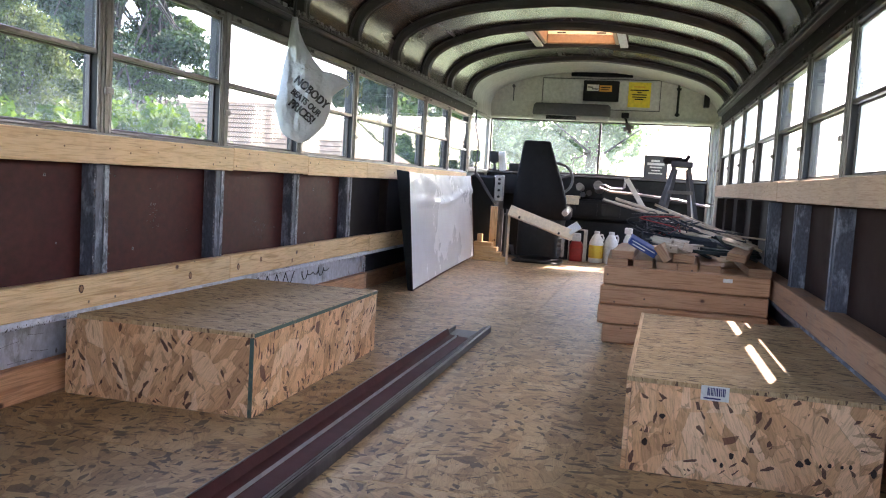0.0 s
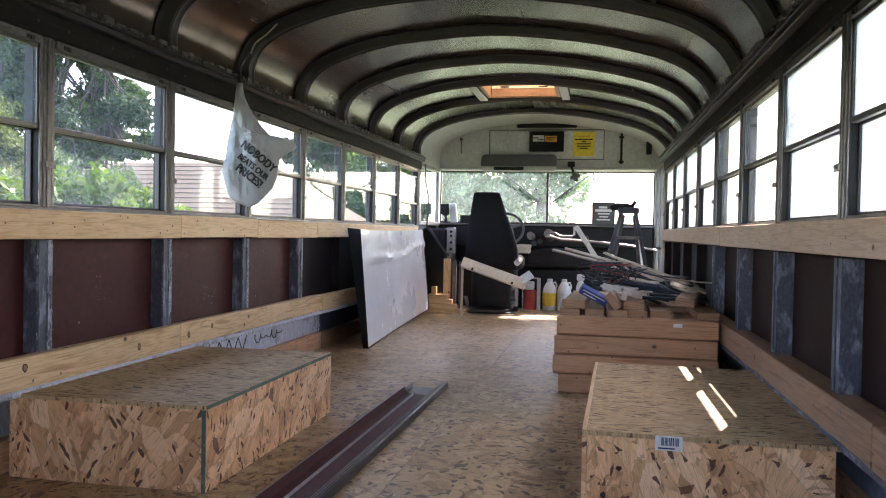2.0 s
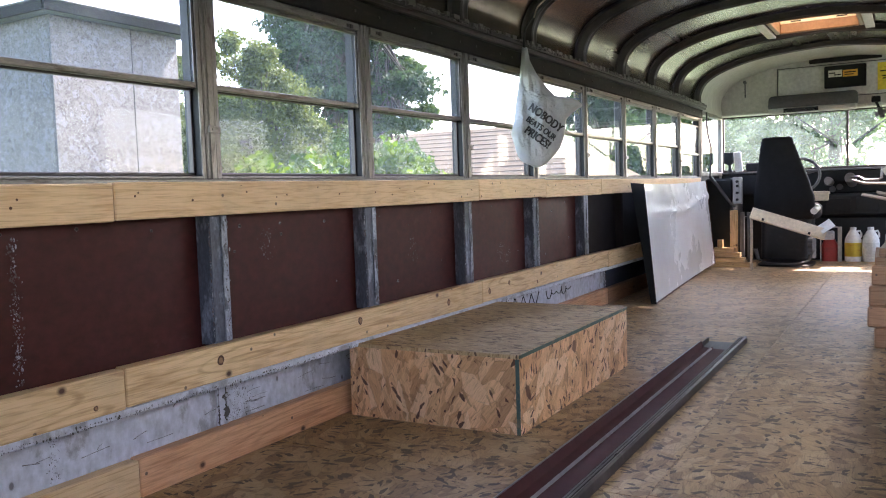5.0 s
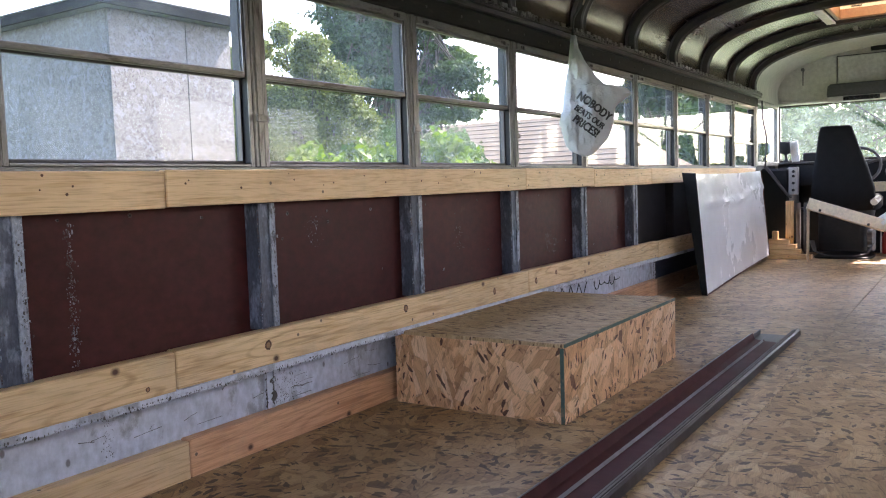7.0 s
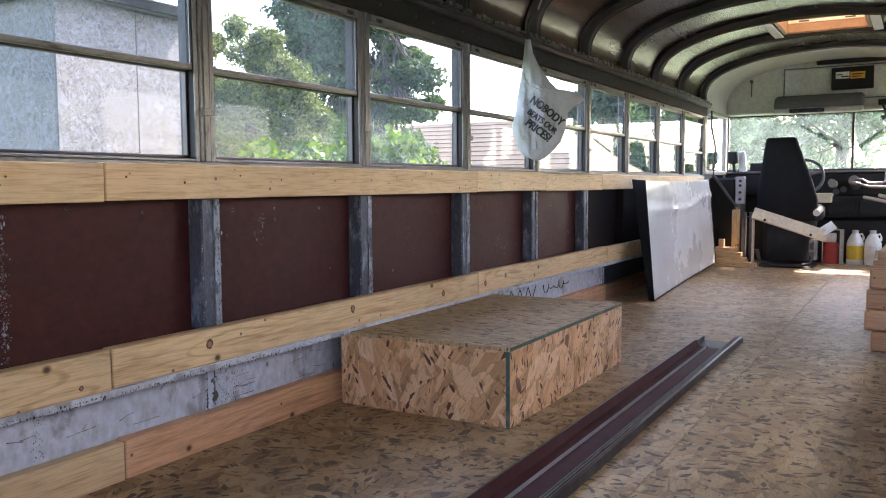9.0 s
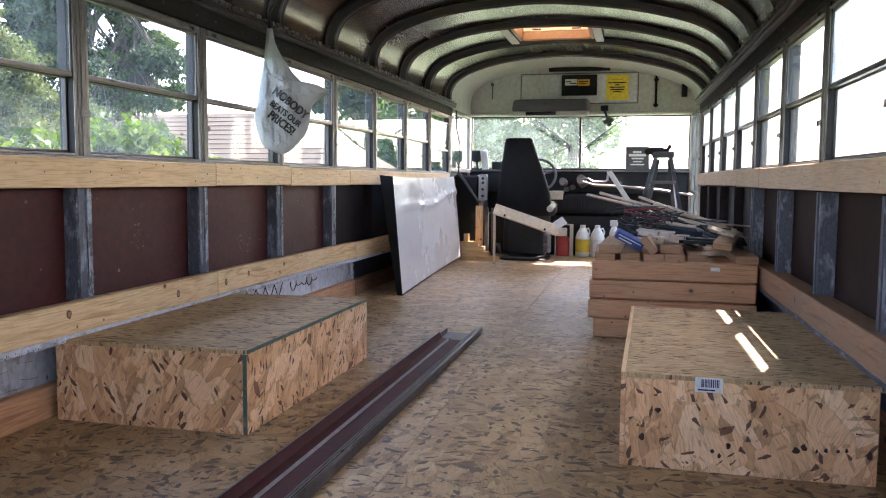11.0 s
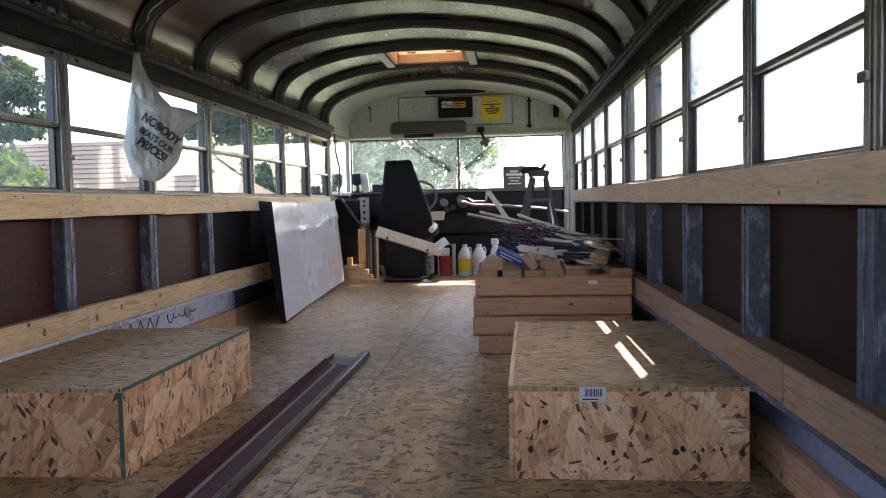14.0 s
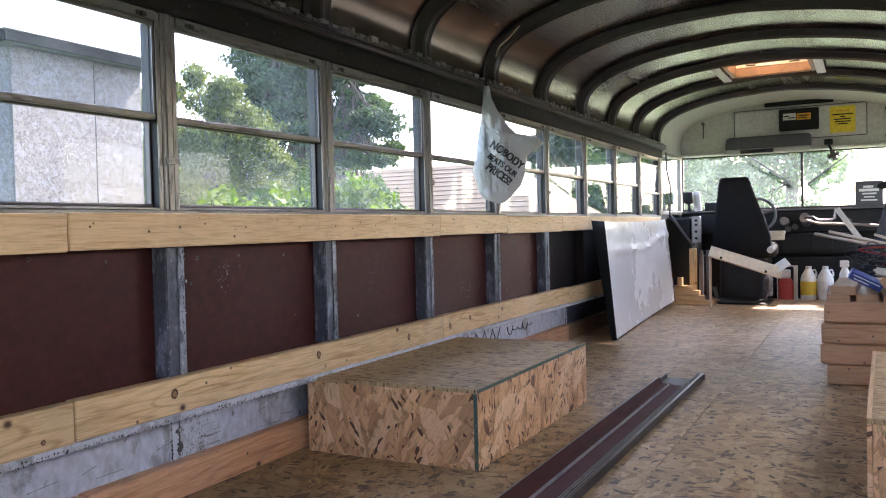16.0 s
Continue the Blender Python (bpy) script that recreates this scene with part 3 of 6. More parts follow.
        loop = [(X(1.2338), 3.98 + 0.012 * k + 0.016 * math.cos(k * 1.05), 0.168 + (0.016 + 0.012 * math.sin(k * 0.37)) * math.sin(k * 1.05)) for k in range(32)]
        for pts in (zig, loop):
            bm = bmesh.new()
            bm_sweep(bm, pts, circle(0.0026, 5))
            part("pen_scribble", bm, BLACK, wall, "dark looping pen scribble")
        # grime along the rail's edge, the seams and the panels
        part("rail_grime", flecks(rnd, X(1.1247), 1.6, 0.2335, 0.243, 1.3, 1300, 0.0032), GRIME, wall, "dark grime along the rail's edge")
        part("panel_grime", flecks(rnd, X(1.2345), 1.10, 0.10, 0.23, 0.010, 110, 0.002), GRIME, wall, "dark flecks on the pale paint")
        part("panel_grime", flecks(rnd, X(1.2345), 1.69, 0.10, 0.225, 0.035, 320, 0.0024), GRIME, wall, "dark flecks on the pale paint")
        # scratches dragged along the pale paint
        bm = bmesh.new()
        for _ in range(46):
            y, z, l = rnd.uniform(0.2, 3.2), rnd.uniform(0.105, 0.225), rnd.uniform(0.01, 0.09)
            dz = rnd.uniform(-0.012, 0.012)
            bm_sweep(bm, [(X(1.2348), y, z), (X(1.2348), y + l * 0.5, z + dz * 0.7 + rnd.uniform(-0.002, 0.002)), (X(1.2348), y + l, z + dz)], circle(rnd.uniform(0.0005, 0.0012), 4))
        part("scratches", bm, CRUST, wall, "thin scratches in the pale paint")
    # above the windows
    boxpart("header_rail", (X(1.135), BACK, 1.300), (X(1.225), front, 1.372), HEADER, wall, bevel=0.004)
    boxpart("skin_under_window", (X(1.152), BACK, 0.76), (X(1.225), front, 0.786), ALU, wall, bevel=0.002)
    bm = bmesh.new()
    bm_box(bm, (X(1.105), BACK, 1.368), (X(1.20), front, 1.388), 0.003)
    bm_box(bm, (X(1.098), BACK, 1.388), (X(1.112), front, 1.412), 0.003)
    part("wire_trough", bm, RIB, wall, "dark steel cornice strip")
    # torn tabs and crinkled foil along the cornice
    rnd = random.Random(5 + side)
    bm = bmesh.new()
    y = BACK
    while y < front - 0.1:
        l = rnd.uniform(0.015, 0.05)
        h = rnd.uniform(0.006, 0.018)
        bm_box(bm, (X(1.090), y, 1.404 + rnd.uniform(-0.008, 0.006)), (X(1.100 + rnd.uniform(0, 0.004)), y + l, 1.404 + h), 0)
        y += l + rnd.uniform(0.008, 0.05)
    part("torn_tabs", bm, ALU, wall, "torn sheet metal tabs along the cornice")
    bm = bmesh.new()
    rows, y = [], BACK + 0.02
    while y < front - 0.03:
        wide = 0.007 + 0.007 * noise.noise((y * 3.1, side * 4.0, 0.0))
        rows.append([bm.verts.new((X(1.0955 - 0.007 * rnd.random()), y + rnd.uniform(-0.003, 0.003), 1.401 + wide * f + rnd.uniform(-0.003, 0.003))) for f in (-1.1, -0.3, 0.4, 1.2)])
        y += rnd.uniform(0.008, 0.016)
    for r0, r1 in zip(rows, rows[1:]):
        if noise.noise((r0[0].co.y * 2.3, 7.0 * side, 2.0)) > -0.22:
            for j in range(3):
                bm.faces.new((r0[j], r0[j + 1], r1[j + 1], r1[j]))
    for v in [v for v in bm.verts if not v.link_faces]:
        bm.verts.remove(v)
    box_uv(bm, list(bm.faces))
    part("foil_tape", bm, FOIL, wall, "crinkled grey foil tape along the cornice")
    for y in POSTS:
        for dy in (-0.30, -0.07, 0.07, 0.30):
            bm = bmesh.new()
            bm_tube(bm, (X(1.1355), y + dy, 1.335), (X(1.1325), y + dy, 1.335), 0.005, 8)
            part("screw_head", bm, RIB, wall)
    # doubled posts
    for y in POSTS:
        bm = bmesh.new()
        bm_box(bm, (X(1.150), y - 0.020, 0.786), (X(1.215), y + 0.020, 1.302), 0.003)
        bm_box(bm, (X(1.146), y - 0.009, 0.786), (X(1.150), y + 0.009, 1.302), 0.001)
        bm_box(bm, (X(1.148), y + 0.013, 0.786), (X(1.150), y + 0.017, 1.302), 0.0005)
        part("window_post", bm, ALU, wall)
        bm = bmesh.new()
        bm_box(bm, (X(1.136), y - 0.020, 0.905), (X(1.144), y + 0.020, 0.925), 0.002)
        bm_tube(bm, (X(1.134), y - 0.008, 0.915), (X(1.137), y - 0.008, 0.915), 0.004, 8)
        part("post_clip", bm, ALU, wall)
    return wall


def bus_window(name, side, y0, y1, glass, top_drop=0.0):
    """A split sash window of a school bus: frame, two sashes, meeting rail, latches."""
    X = lambda x: sx(side, x)
    win = structure(name, "split sash bus window in a dull aluminium frame", "window", (X(1.17), (y0 + y1) / 2, 0.786))
    a, b = y0 + 0.021, y1 - 0.021
    bm = bmesh.new()
    bm_box(bm, (X(1.154), a, 0.786), (X(1.1585), a + 0.013, 1.300), 0.001)
    bm_box(bm, (X(1.154), b - 0.013, 0.786), (X(1.1585), b, 1.300), 0.001)
    bm_box(bm, (X(1.154), a + 0.013, 0.786), (X(1.205), b - 0.013, 0.794), 0.002)
    bm_box(bm, (X(1.148), a + 0.013, 1.276), (X(1.205), b - 0.013, 1.300), 0.002)
    part("window_frame", bm, ALU, win)
    for c in (a, b - 0.013):
        boxpart("side_channel", (X(1.1585), c, 0.786), (X(1.205), c + 0.013, 1.300), BLACK, win, "black rubber run channel", bevel=0.001)
    a, b = a + 0.013, b - 0.013
    bm = bmesh.new()
    zt, zm = 1.276 - top_drop, 1.030 - top_drop
    bm_box(bm, (X(1.160), a, zm - 0.008), (X(1.176), b, zm + 0.008), 0.002)
    bm_box(bm, (X(1.160), a, zt - 0.010), (X(1.176), b, zt), 0.002)
    bm_box(bm, (X(1.160), a, zm + 0.008), (X(1.168), a + 0.007, zt - 0.010), 0.001)
    bm_box(bm, (X(1.160), b - 0.007, zm + 0.008), (X(1.164), b, zt - 0.010), 0.001)
    up = part("upper_sash", bm, ALU, win)
    pane = boxpart("pane", (X(1.166), a + 0.005, zm + 0.005), (X(1.170), b - 0.005, zt - 0.006), glass, up, bevel=0)
    pane.visible_shadow = glass is FROST
    bm = bmesh.new()
    bm_box(bm, (X(1.177), b - 0.003, 1.038), (X(1.205), b - 0.0005, 1.275), 0)
    bm_box(bm, (X(1.1955), b - 0.003, 0.799), (X(1.205), b - 0.0005, 1.037), 0)
    part("glazing_rubber", bm, BLACK, win, "black rubber strip")
    bm = bmesh.new()
    bm_box(bm, (X(1.179), a, 1.018), (X(1.195), b, 1.034), 0.002)
    bm_box(bm, (X(1.179), a, 0.7945), (X(1.195), b, 0.803), 0.002)
    bm_box(bm, (X(1.179), a, 0.803), (X(1.195), a + 0.007, 1.018), 0.001)
    bm_box(bm, (X(1.179), b - 0.007, 0.803), (X(1.195), b, 1.018), 0.001)
    low = part("lower_sash", bm, RIB, win)
    pane = boxpart("pane", (X(1.185), a + 0.005, 0.800), (X(1.189), b - 0.005, 1.020), glass, low, bevel=0)
    pane.visible_shadow = glass is FROST
    for y in (a + 0.05, b - 0.05):
        bm = bmesh.new()
        bm_box(bm, (X(1.146), y - 0.018, 1.280), (X(1.152), y + 0.018, 1.292), 0.002)
        bm_box(bm, (X(1.140), y - 0.006, 1.276), (X(1.146), y + 0.006, 1.290), 0.001)
        part("latch", bm, RIB, win)
    return win


for side, _ in SIDES:
    side_wall(side)
count = 0
for side, _ in SIDES:
    for k, (a, b) in enumerate(zip(POSTS, POSTS[1:])):
        count += 1
        drop = 0.045 if side < 0 and k == 11 else 0.0
        bus_window("window_%d" % count, side, a, b, FROST if side > 0 and not 2.9 < a < 3.8 else GLASS, drop)


# ---- rails of lumber along the walls ----
def board(name, lo, hi, material, label, group):
    bm = bmesh.new()
    bm_box(bm, lo, hi, 0.003)
    return solo(name, bm, material, label, "lumber", group)


def rail_boards(side, cuts, z0, z1, xin, xout, label, group, mats):
    made = []
    for i, (a, b) in enumerate(zip(cuts, cuts[1:])):
        jz = 0.004 * ((i * 7) % 3 - 1)
        made.append(board("rail_board", (sx(side, xin), a + 0.0015, z0 + jz * 0.6), (sx(side, xout), b - 0.0015, z1 + jz * 0.6), mats[i % len(mats)], label, group))
    return made


KNOT_RIM = worn("knot_rim", (0.12, 0.048, 0.022), (0.06, 0.025, 0.014), 0.7, 0.0, 0.6, 80.0)
KNOT_HEART = worn("knot_heart", (0.34, 0.17, 0.08), (0.16, 0.07, 0.035), 0.7, 0.0, 0.6, 90.0)


def knot(parent, x, y, z, r, seed):
    """A dark-rimmed knot in the face of a board that looks along x."""
    rnd = random.Random(seed)
    out = math.copysign(1, -x)
    for name, q, lift, mat in (("knot", r, 0.0005, KNOT_RIM), ("knot_heart", r * 0.62, 0.0010, KNOT_HEART)):
        bm = bmesh.new()
        ring = [bm.verts.new((x, y + q * rnd.uniform(0.85, 1.15) * math.cos(6.283 * i / 11), z + q * 1.1 * rnd.uniform(0.85, 1.15) * math.sin(6.283 * i / 11))) for i in range(11)]
        mid = bm.verts.new((x + out * lift * 1.5, y, z))
        for v in ring:
            v.co.x += out * lift
        for i in range(11):
            bm.faces.new((ring[i], ring[(i + 1) % 11], mid))
        box_uv(bm, list(bm.faces))
        parent = part(name, bm, mat, parent)


sill_left = rail_boards(-1, (BACK + 0.02, 1.213, 3.033, 3.761, 4.60, 7.2), 0.690, 0.778, 1.120, 1.149, "pale pine two-by-four screwed under the bus windows", "sill boards", (PINE_SILL,))
low_rail = rail_boards(-1, (BACK + 0.02, 1.213, 3.034, 4.70, 7.2), 0.2555, 0.349, 1.120, 1.158, "knotty pine two-by-four lying along the steel seat rail", "rail boards", (PINE,))
rail_boards(1, (BACK + 0.02, 4.05, 4.824, 7.2), 0.697, 0.786, 1.120, 1.149, "dusty pinkish pine two-by-four screwed under the bus windows", "sill boards", (PINE_SHADED,))
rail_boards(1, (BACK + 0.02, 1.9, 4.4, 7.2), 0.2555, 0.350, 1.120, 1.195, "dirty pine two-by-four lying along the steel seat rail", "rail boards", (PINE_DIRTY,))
# foremost left curb board in dark dirty pine, for the shade there
rail_boards(-1, (BACK + 0.02, 1.30, 3.0, 4.9, 7.2), 0.0, 0.098, 1.195, 1.234, "reddish pine two-by-four on edge along the floor's rim", "curb boards", (PINE_SILL, PINE_CURB, PINE_CURB, PINE_DIRTY))
rail_boards(1, (BACK + 0.02, 2.4, 7.2), 0.0, 0.098, 1.195, 1.234, "reddish pine two-by-four on edge along the floor's rim", "curb boards", (PINE_CURB,))

rnd = random.Random(51)
for sill in sill_left:
    for _ in range(int(9 * sill.dimensions.y) if sill.location.y < 4.2 else 0):
        y, z = sill.location.y + rnd.uniform(-0.48, 0.48) * sill.dimensions.y, rnd.uniform(0.70, 0.768)
        bm = bmesh.new()
        bm_tube(bm, (-1.1202, y, z), (-1.1194, y, z), rnd.uniform(0.0016, 0.0036), 7)
        part("nail_hole", bm, KNOT_RIM, sill)
for i, y, z, r in ((1, 1.514, 0.309, 0.012), (1, 2.146, 0.318, 0.012), (1, 2.741, 0.300, 0.012), (2, 3.30, 0.315, 0.010), (2, 3.62, 0.285, 0.008), (0, 1.13, 0.275, 0.006), (2, 3.10, 0.30, 0.012)):
    knot(low_rail[i], -1.120, y, z, r, int(y * 100))

bm = bmesh.new()
bm_box(bm, (-1.1485, 3.74, 0.7785), (-1.118, 4.46, 0.7845), 0.001)
solo("sill_strip", bm, PAPER_WHITE, "thin white painted strip lying on the sill board", "strip")

# ---- roof ----
LEFT_PROF = [(-1.125, 1.37), (-1.145, 1.45), (-1.135, 1.525), (-1.080, 1.605), (-0.945, 1.68), (-0.69, 1.75), (-0.37, 1.786)]
RIGHT_PROF = [(-0.05, 1.795), (0.37, 1.750), (0.67, 1.685), (0.85, 1.622), (0.965, 1.54), (1.025, 1.45), (1.045, 1.37)]


def roof_line(rise=0.0, sub=6):
    """A smooth line over the roof, rise metres outside the ribs' inner face."""
    p = [Vector((x, 0, z)) for x, z in LEFT_PROF + RIGHT_PROF]
    out = []
    for i in range(len(p) - 1):
        p0, p1, p2, p3 = p[max(i - 1, 0)], p[i], p[i + 1], p[min(i + 2, len(p) - 1)]
        for s in range(sub):
            t = s / sub
            out.append(0.5 * (2 * p1 + (p2 - p0) * t + (2 * p0 - 5 * p1 + 4 * p2 - p3) * t * t + (3 * p1 - p0 - 3 * p2 + p3) * t ** 3))
    out.append(p[-1])
    res = []
    for i, q in enumerate(out):
        d = (out[min(i + 1, len(out) - 1)] - out[max(i - 1, 0)]).normalized()
        res.append(q + Vector((-d.z, 0, d.x)) * rise)
    return res


HATCH = (-0.42, 0.16, 5.965, 6.52)


def roof_sheet(bm, y0, y1, line, hole=None):
    uv = bm.loops.layers.uv.verify()
    run = 0.0
    for a, b in zip(line, line[1:]):
        l = (b - a).length
        if not (hole and a.x > hole[0] - 0.03 and b.x < hole[1] + 0.03):
            vs = [bm.verts.new((p.x, y, p.z)) for p, y in ((a, y0), (b, y0), (b, y1), (a, y1))]
            f = bm.faces.new(vs)
            for lp, (u, v) in zip(f.loops, ((y0, run), (y0, run + l), (y1, run + l), (y1, run))):
                lp[uv].uv = (u, v)
        run += l


ceiling = structure("ceiling", "curved bare steel bus roof between dark ribs", "ceiling")
inner, outer = roof_line(0.045), roof_line(0.075)
bm = bmesh.new()
edges = [BACK] + POSTS
for a, b in zip(edges, edges[1:]):
    hole = HATCH if abs(a - POSTS[-3]) < 0.02 else None
    roof_sheet(bm, a, b, inner, hole)
    roof_sheet(bm, a, b, outer, hole)
bmesh.ops.remove_doubles(bm, verts=bm.verts, dist=0.0005)
part("roof_skin", bm, CEIL, ceiling, smooth=True)

# lap seams with rivets along the roof sheets
bm = bmesh.new()
seam_x = (-0.42, 0.20, -0.98, 0.86)
for a, b in zip(POSTS, POSTS[1:]):
    for x in seam_x:
        if HATCH[0] - 0.1 < x < HATCH[1] + 0.1 and abs(a - POSTS[-3]) < 0.02:
            continue
        i = min(range(len(inner)), key=lambda k: abs(inner[k].x - x))
        p, d = inner[i], (inner[i + 1] - inner[i - 1]).normalized()
        n = Vector((-d.z, 0, d.x))
        def at(u, h, y):
            q = p + d * u - n * h
            return (q.x, y, q.z)
        vs = [bm.verts.new(at(u, h, y)) for u, h, y in ((-0.03, 0.0012, a + 0.05), (0.03, 0.0012, a + 0.05), (0.03, 0.0012, b - 0.05), (-0.03, 0.0012, b - 0.05))]
        f = bm.faces.new(vs)
        for off in (-0.022, 0.022):
            y = a + 0.09
            while y < b - 0.09:
                c = [bm.verts.new(at(off + 0.004 * math.cos(k * 1.047), 0.003, y + 0.004 * math.sin(k * 1.047))) for k in range(6)]
                e = [bm.verts.new(at(off + 0.006 * math.cos(k * 1.047), 0.001, y + 0.006 * math.sin(k * 1.047))) for k in range(6)]
                bm.faces.new(c)
                for k in range(6):
                    bm.faces.new((e[k], e[(k + 1) % 6], c[(k + 1) % 6], c[k]))
                y += 0.05
part("roof_seams", bm, CEIL, ceiling)

# ribs: hat sections bent over the roof
for y in POSTS + [BACK + 0.05]:
    rib = structure("roof_rib", "dark bronze roof rib bent from wall to wall", "rib", (0, y, 1.37))
    line = roof_line(0.0)
    bm = bmesh.new()
    uv = bm.loops.layers.uv.verify()
    sec = [(-0.075, 0.040), (-0.042, 0.036), (-0.032, 0.004), (-0.020, 0.0), (-0.012, 0.006), (0.012, 0.006), (0.020, 0.0), (0.032, 0.004), (0.042, 0.036), (0.075, 0.040)]
    rings = []
    for i, q in enumerate(line):
        d = (line[min(i + 1, len(line) - 1)] - line[max(i - 1, 0)]).normalized()
        nrm = Vector((-d.z, 0, d.x))
        rings.append([bm.verts.new(q + nrm * h + Vector((0, y + a, 0))) for a, h in sec])
    run = 0.0
    for i in range(len(rings) - 1):
        l = (line[i + 1] - line[i]).length
        for j in range(len(sec) - 1):
            f = bm.faces.new((rings[i][j], rings[i][j + 1], rings[i + 1][j + 1], rings[i + 1][j]))
            for lp, (u, v) in zip(f.loops, ((run, j * 0.02), (run, j * 0.02 + 0.02), (run + l, j * 0.02 + 0.02), (run + l, j * 0.02))):
                lp[uv].uv = (u, v)
        run += l
    part("rib_channel", bm, RIB, rib, smooth=True)

# ---- rear wall behind the camera ----
# never in view; openings added so daylight reaches the box fronts
rear = structure("wall_rear", "plain steel rear wall with windows", "wall")
bm = bmesh.new()
bm_box(bm, (-1.25, BACK - 0.05, -0.02), (-0.46, BACK, 0.80), 0)
bm_box(bm, (-0.459, BACK - 0.05, -0.02), (0.459, BACK, 0.50), 0)
bm_box(bm, (0.46, BACK - 0.05, -0.02), (1.2, BACK, 0.80), 0)
bm_box(bm, (-1.25, BACK - 0.05, 1.30), (1.2, BACK, 1.95), 0)
for a, b in ((-1.25, -1.0), (-0.55, -0.46), (0.46, 0.55), (0.98, 1.2)):
    bm_box(bm, (a, BACK - 0.05, 0.80), (b, BACK, 1.30), 0)
part("rear_skin", bm, MAROON, rear)

# ---- front end ----
front = structure("wall_front", "off-white painted front bulkhead over the windscreen", "wall")
YB = 8.26                                            # face of the panel over the windscreen
line0 = roof_line(0.045)
# white dome between the last rib and the windscreen
bm = bmesh.new()
uv = bm.loops.layers.uv.verify()
steps = [(7.352, 0.0, 1.0), (7.55, 0.003, 0.997), (7.8, 0.006, 0.992), (8.05, 0.010, 0.985), (8.2, 0.015, 0.975), (YB + 0.03, 0.025, 0.96)]
rows = [[bm.verts.new((-0.05 + (q.x + 0.05) * s, y, 1.36 + (q.z - 1.36) * (1 - d))) for q in line0] for y, d, s in steps]
for r0, r1 in zip(rows, rows[1:]):
    for i in range(len(line0) - 1):
        f = bm.faces.new((r0[i], r0[i + 1], r1[i + 1], r1[i]))
        for lp in f.loops:
            lp[uv].uv = (lp.vert.co.x, lp.vert.co.y)
part("dome", bm, WHITE, front, smooth=True)
# bulkhead panel, following the roof's curve on top
bm = bmesh.new()
top = [Vector((-0.05 + (q.x + 0.05) * 1.0, YB, 1.36 + (q.z - 1.36) * 1.0)) for q in line0]
vs = [bm.verts.new(q) for q in top] + [bm.verts.new((1.02, YB, 1.375)), bm.verts.new((-1.12, YB, 1.375))]
f = bm.faces.new(vs)
got = bmesh.ops.extrude_face_region(bm, geom=[f])
bmesh.ops.translate(bm, verts=[v for v in got["geom"] if isinstance(v, bmesh.types.BMVert)], vec=(0, 0.05, 0))
box_uv(bm, list(bm.faces))
part("bulkhead", bm, WHITE, front)
bm = bmesh.new()
bm_box(bm, (-1.22, YB - 0.03, 1.365), (1.06, NOSE + 0.03, 1.392), 0.006)
part("windscreen_header", bm, WHITE, front)
for a, b, n in ((-1.24, -1.165, "left"), (0.985, 1.075, "right")):
    bm = bmesh.new()
    bm_box(bm, (a, NOSE - 0.12, 0.0), (b, NOSE + 0.03, 1.375), 0.01)
    part("pillar", bm, WHITE, front)
bm = bmesh.new()
bm_box(bm, (1.00, 7.39, -0.02), (1.07, 7.455, 1.42), 0.008)
part("door_pillar", bm, WHITE, front, "worn white pillar behind the entry door")
# firewall and nose below the windscreen
bm = bmesh.new()
bm_box(bm, (-1.24, NOSE, -0.02), (1.19, NOSE + 0.06, 0.835), 0)
part("firewall", bm, BLACK, front)

screen = structure("windscreen", "two-piece windscreen with a slim centre bar", "window", (-0.05, NOSE, 0.84))
bm = bmesh.new()
for lo, hi in (((-1.17, 0.832), (0.99, 0.850)), ((-1.17, 1.352), (0.99, 1.366)), ((-1.17, 0.850), (-1.152, 1.352)), ((0.972, 0.850), (0.99, 1.352)), ((-0.072, 0.850), (-0.052, 1.352))):
    bm_box(bm, (lo[0], NOSE - 0.01, lo[1]), (hi[0], NOSE + 0.02, hi[1]), 0.003)
part("window_frame", bm, RIB, screen)
for a, b in ((-1.155, -0.07), (-0.054, 0.975)):
    p = boxpart("pane", (a, NOSE + 0.003, 0.845), (b, NOSE + 0.008, 1.356), SCREEN_GLASS, screen, bevel=0)
    p.visible_shadow = False

# driver's side window and the glazed entry door
def front_side(name, side, y0, y1, z0, z1, bars, label):
    X = lambda x: sx(side, x)
    w = structure(name, label, "window" if side < 0 else "door", (X(1.17), (y0 + y1) / 2, z0))
    bm = bmesh.new()
    for lo, hi in (((y0, z0), (y0 + 0.035, z1)), ((y1 - 0.035, z0), (y1, z1)), ((y0 + 0.035, z0), (y1 - 0.035, z0 + 0.035)), ((y0 + 0.035, z1 - 0.035), (y1 - 0.035, z1))):
        bm_box(bm, (X(1.15), lo[0], lo[1]), (X(1.19), hi[0], hi[1]), 0.003)
    for z in bars:
        bm_box(bm, (X(1.155), y0 + 0.035, z - 0.015), (X(1.185), y1 - 0.035, z + 0.015), 0.002)
    part("window_frame", bm, ALU, w)
    p = boxpart("pane", (X(1.168), y0 + 0.02, z0 + 0.02), (X(1.172), y1 - 0.02, z1 - 0.02), GLASS, w, bevel=0)
    p.visible_shadow = False


front_side("driver_window", -1, 7.39, 8.28, 0.80, 1.37, (), "driver's side window in an aluminium frame")
front_side("entry_door", 1, 7.46, 7.87, -0.02, 1.37, (0.62,), "glazed folding entry door of the bus")
front_side("entry_door", 1, 7.875, 8.28, -0.02, 1.37, (0.62,), "glazed folding entry door of the bus")
bm = bmesh.new()
bm_box(bm, (-1.225, 7.24, 0.0), (-1.18, 8.3, 0.80), 0.003)
part("driver_side_panel", bm, BLACK, front)

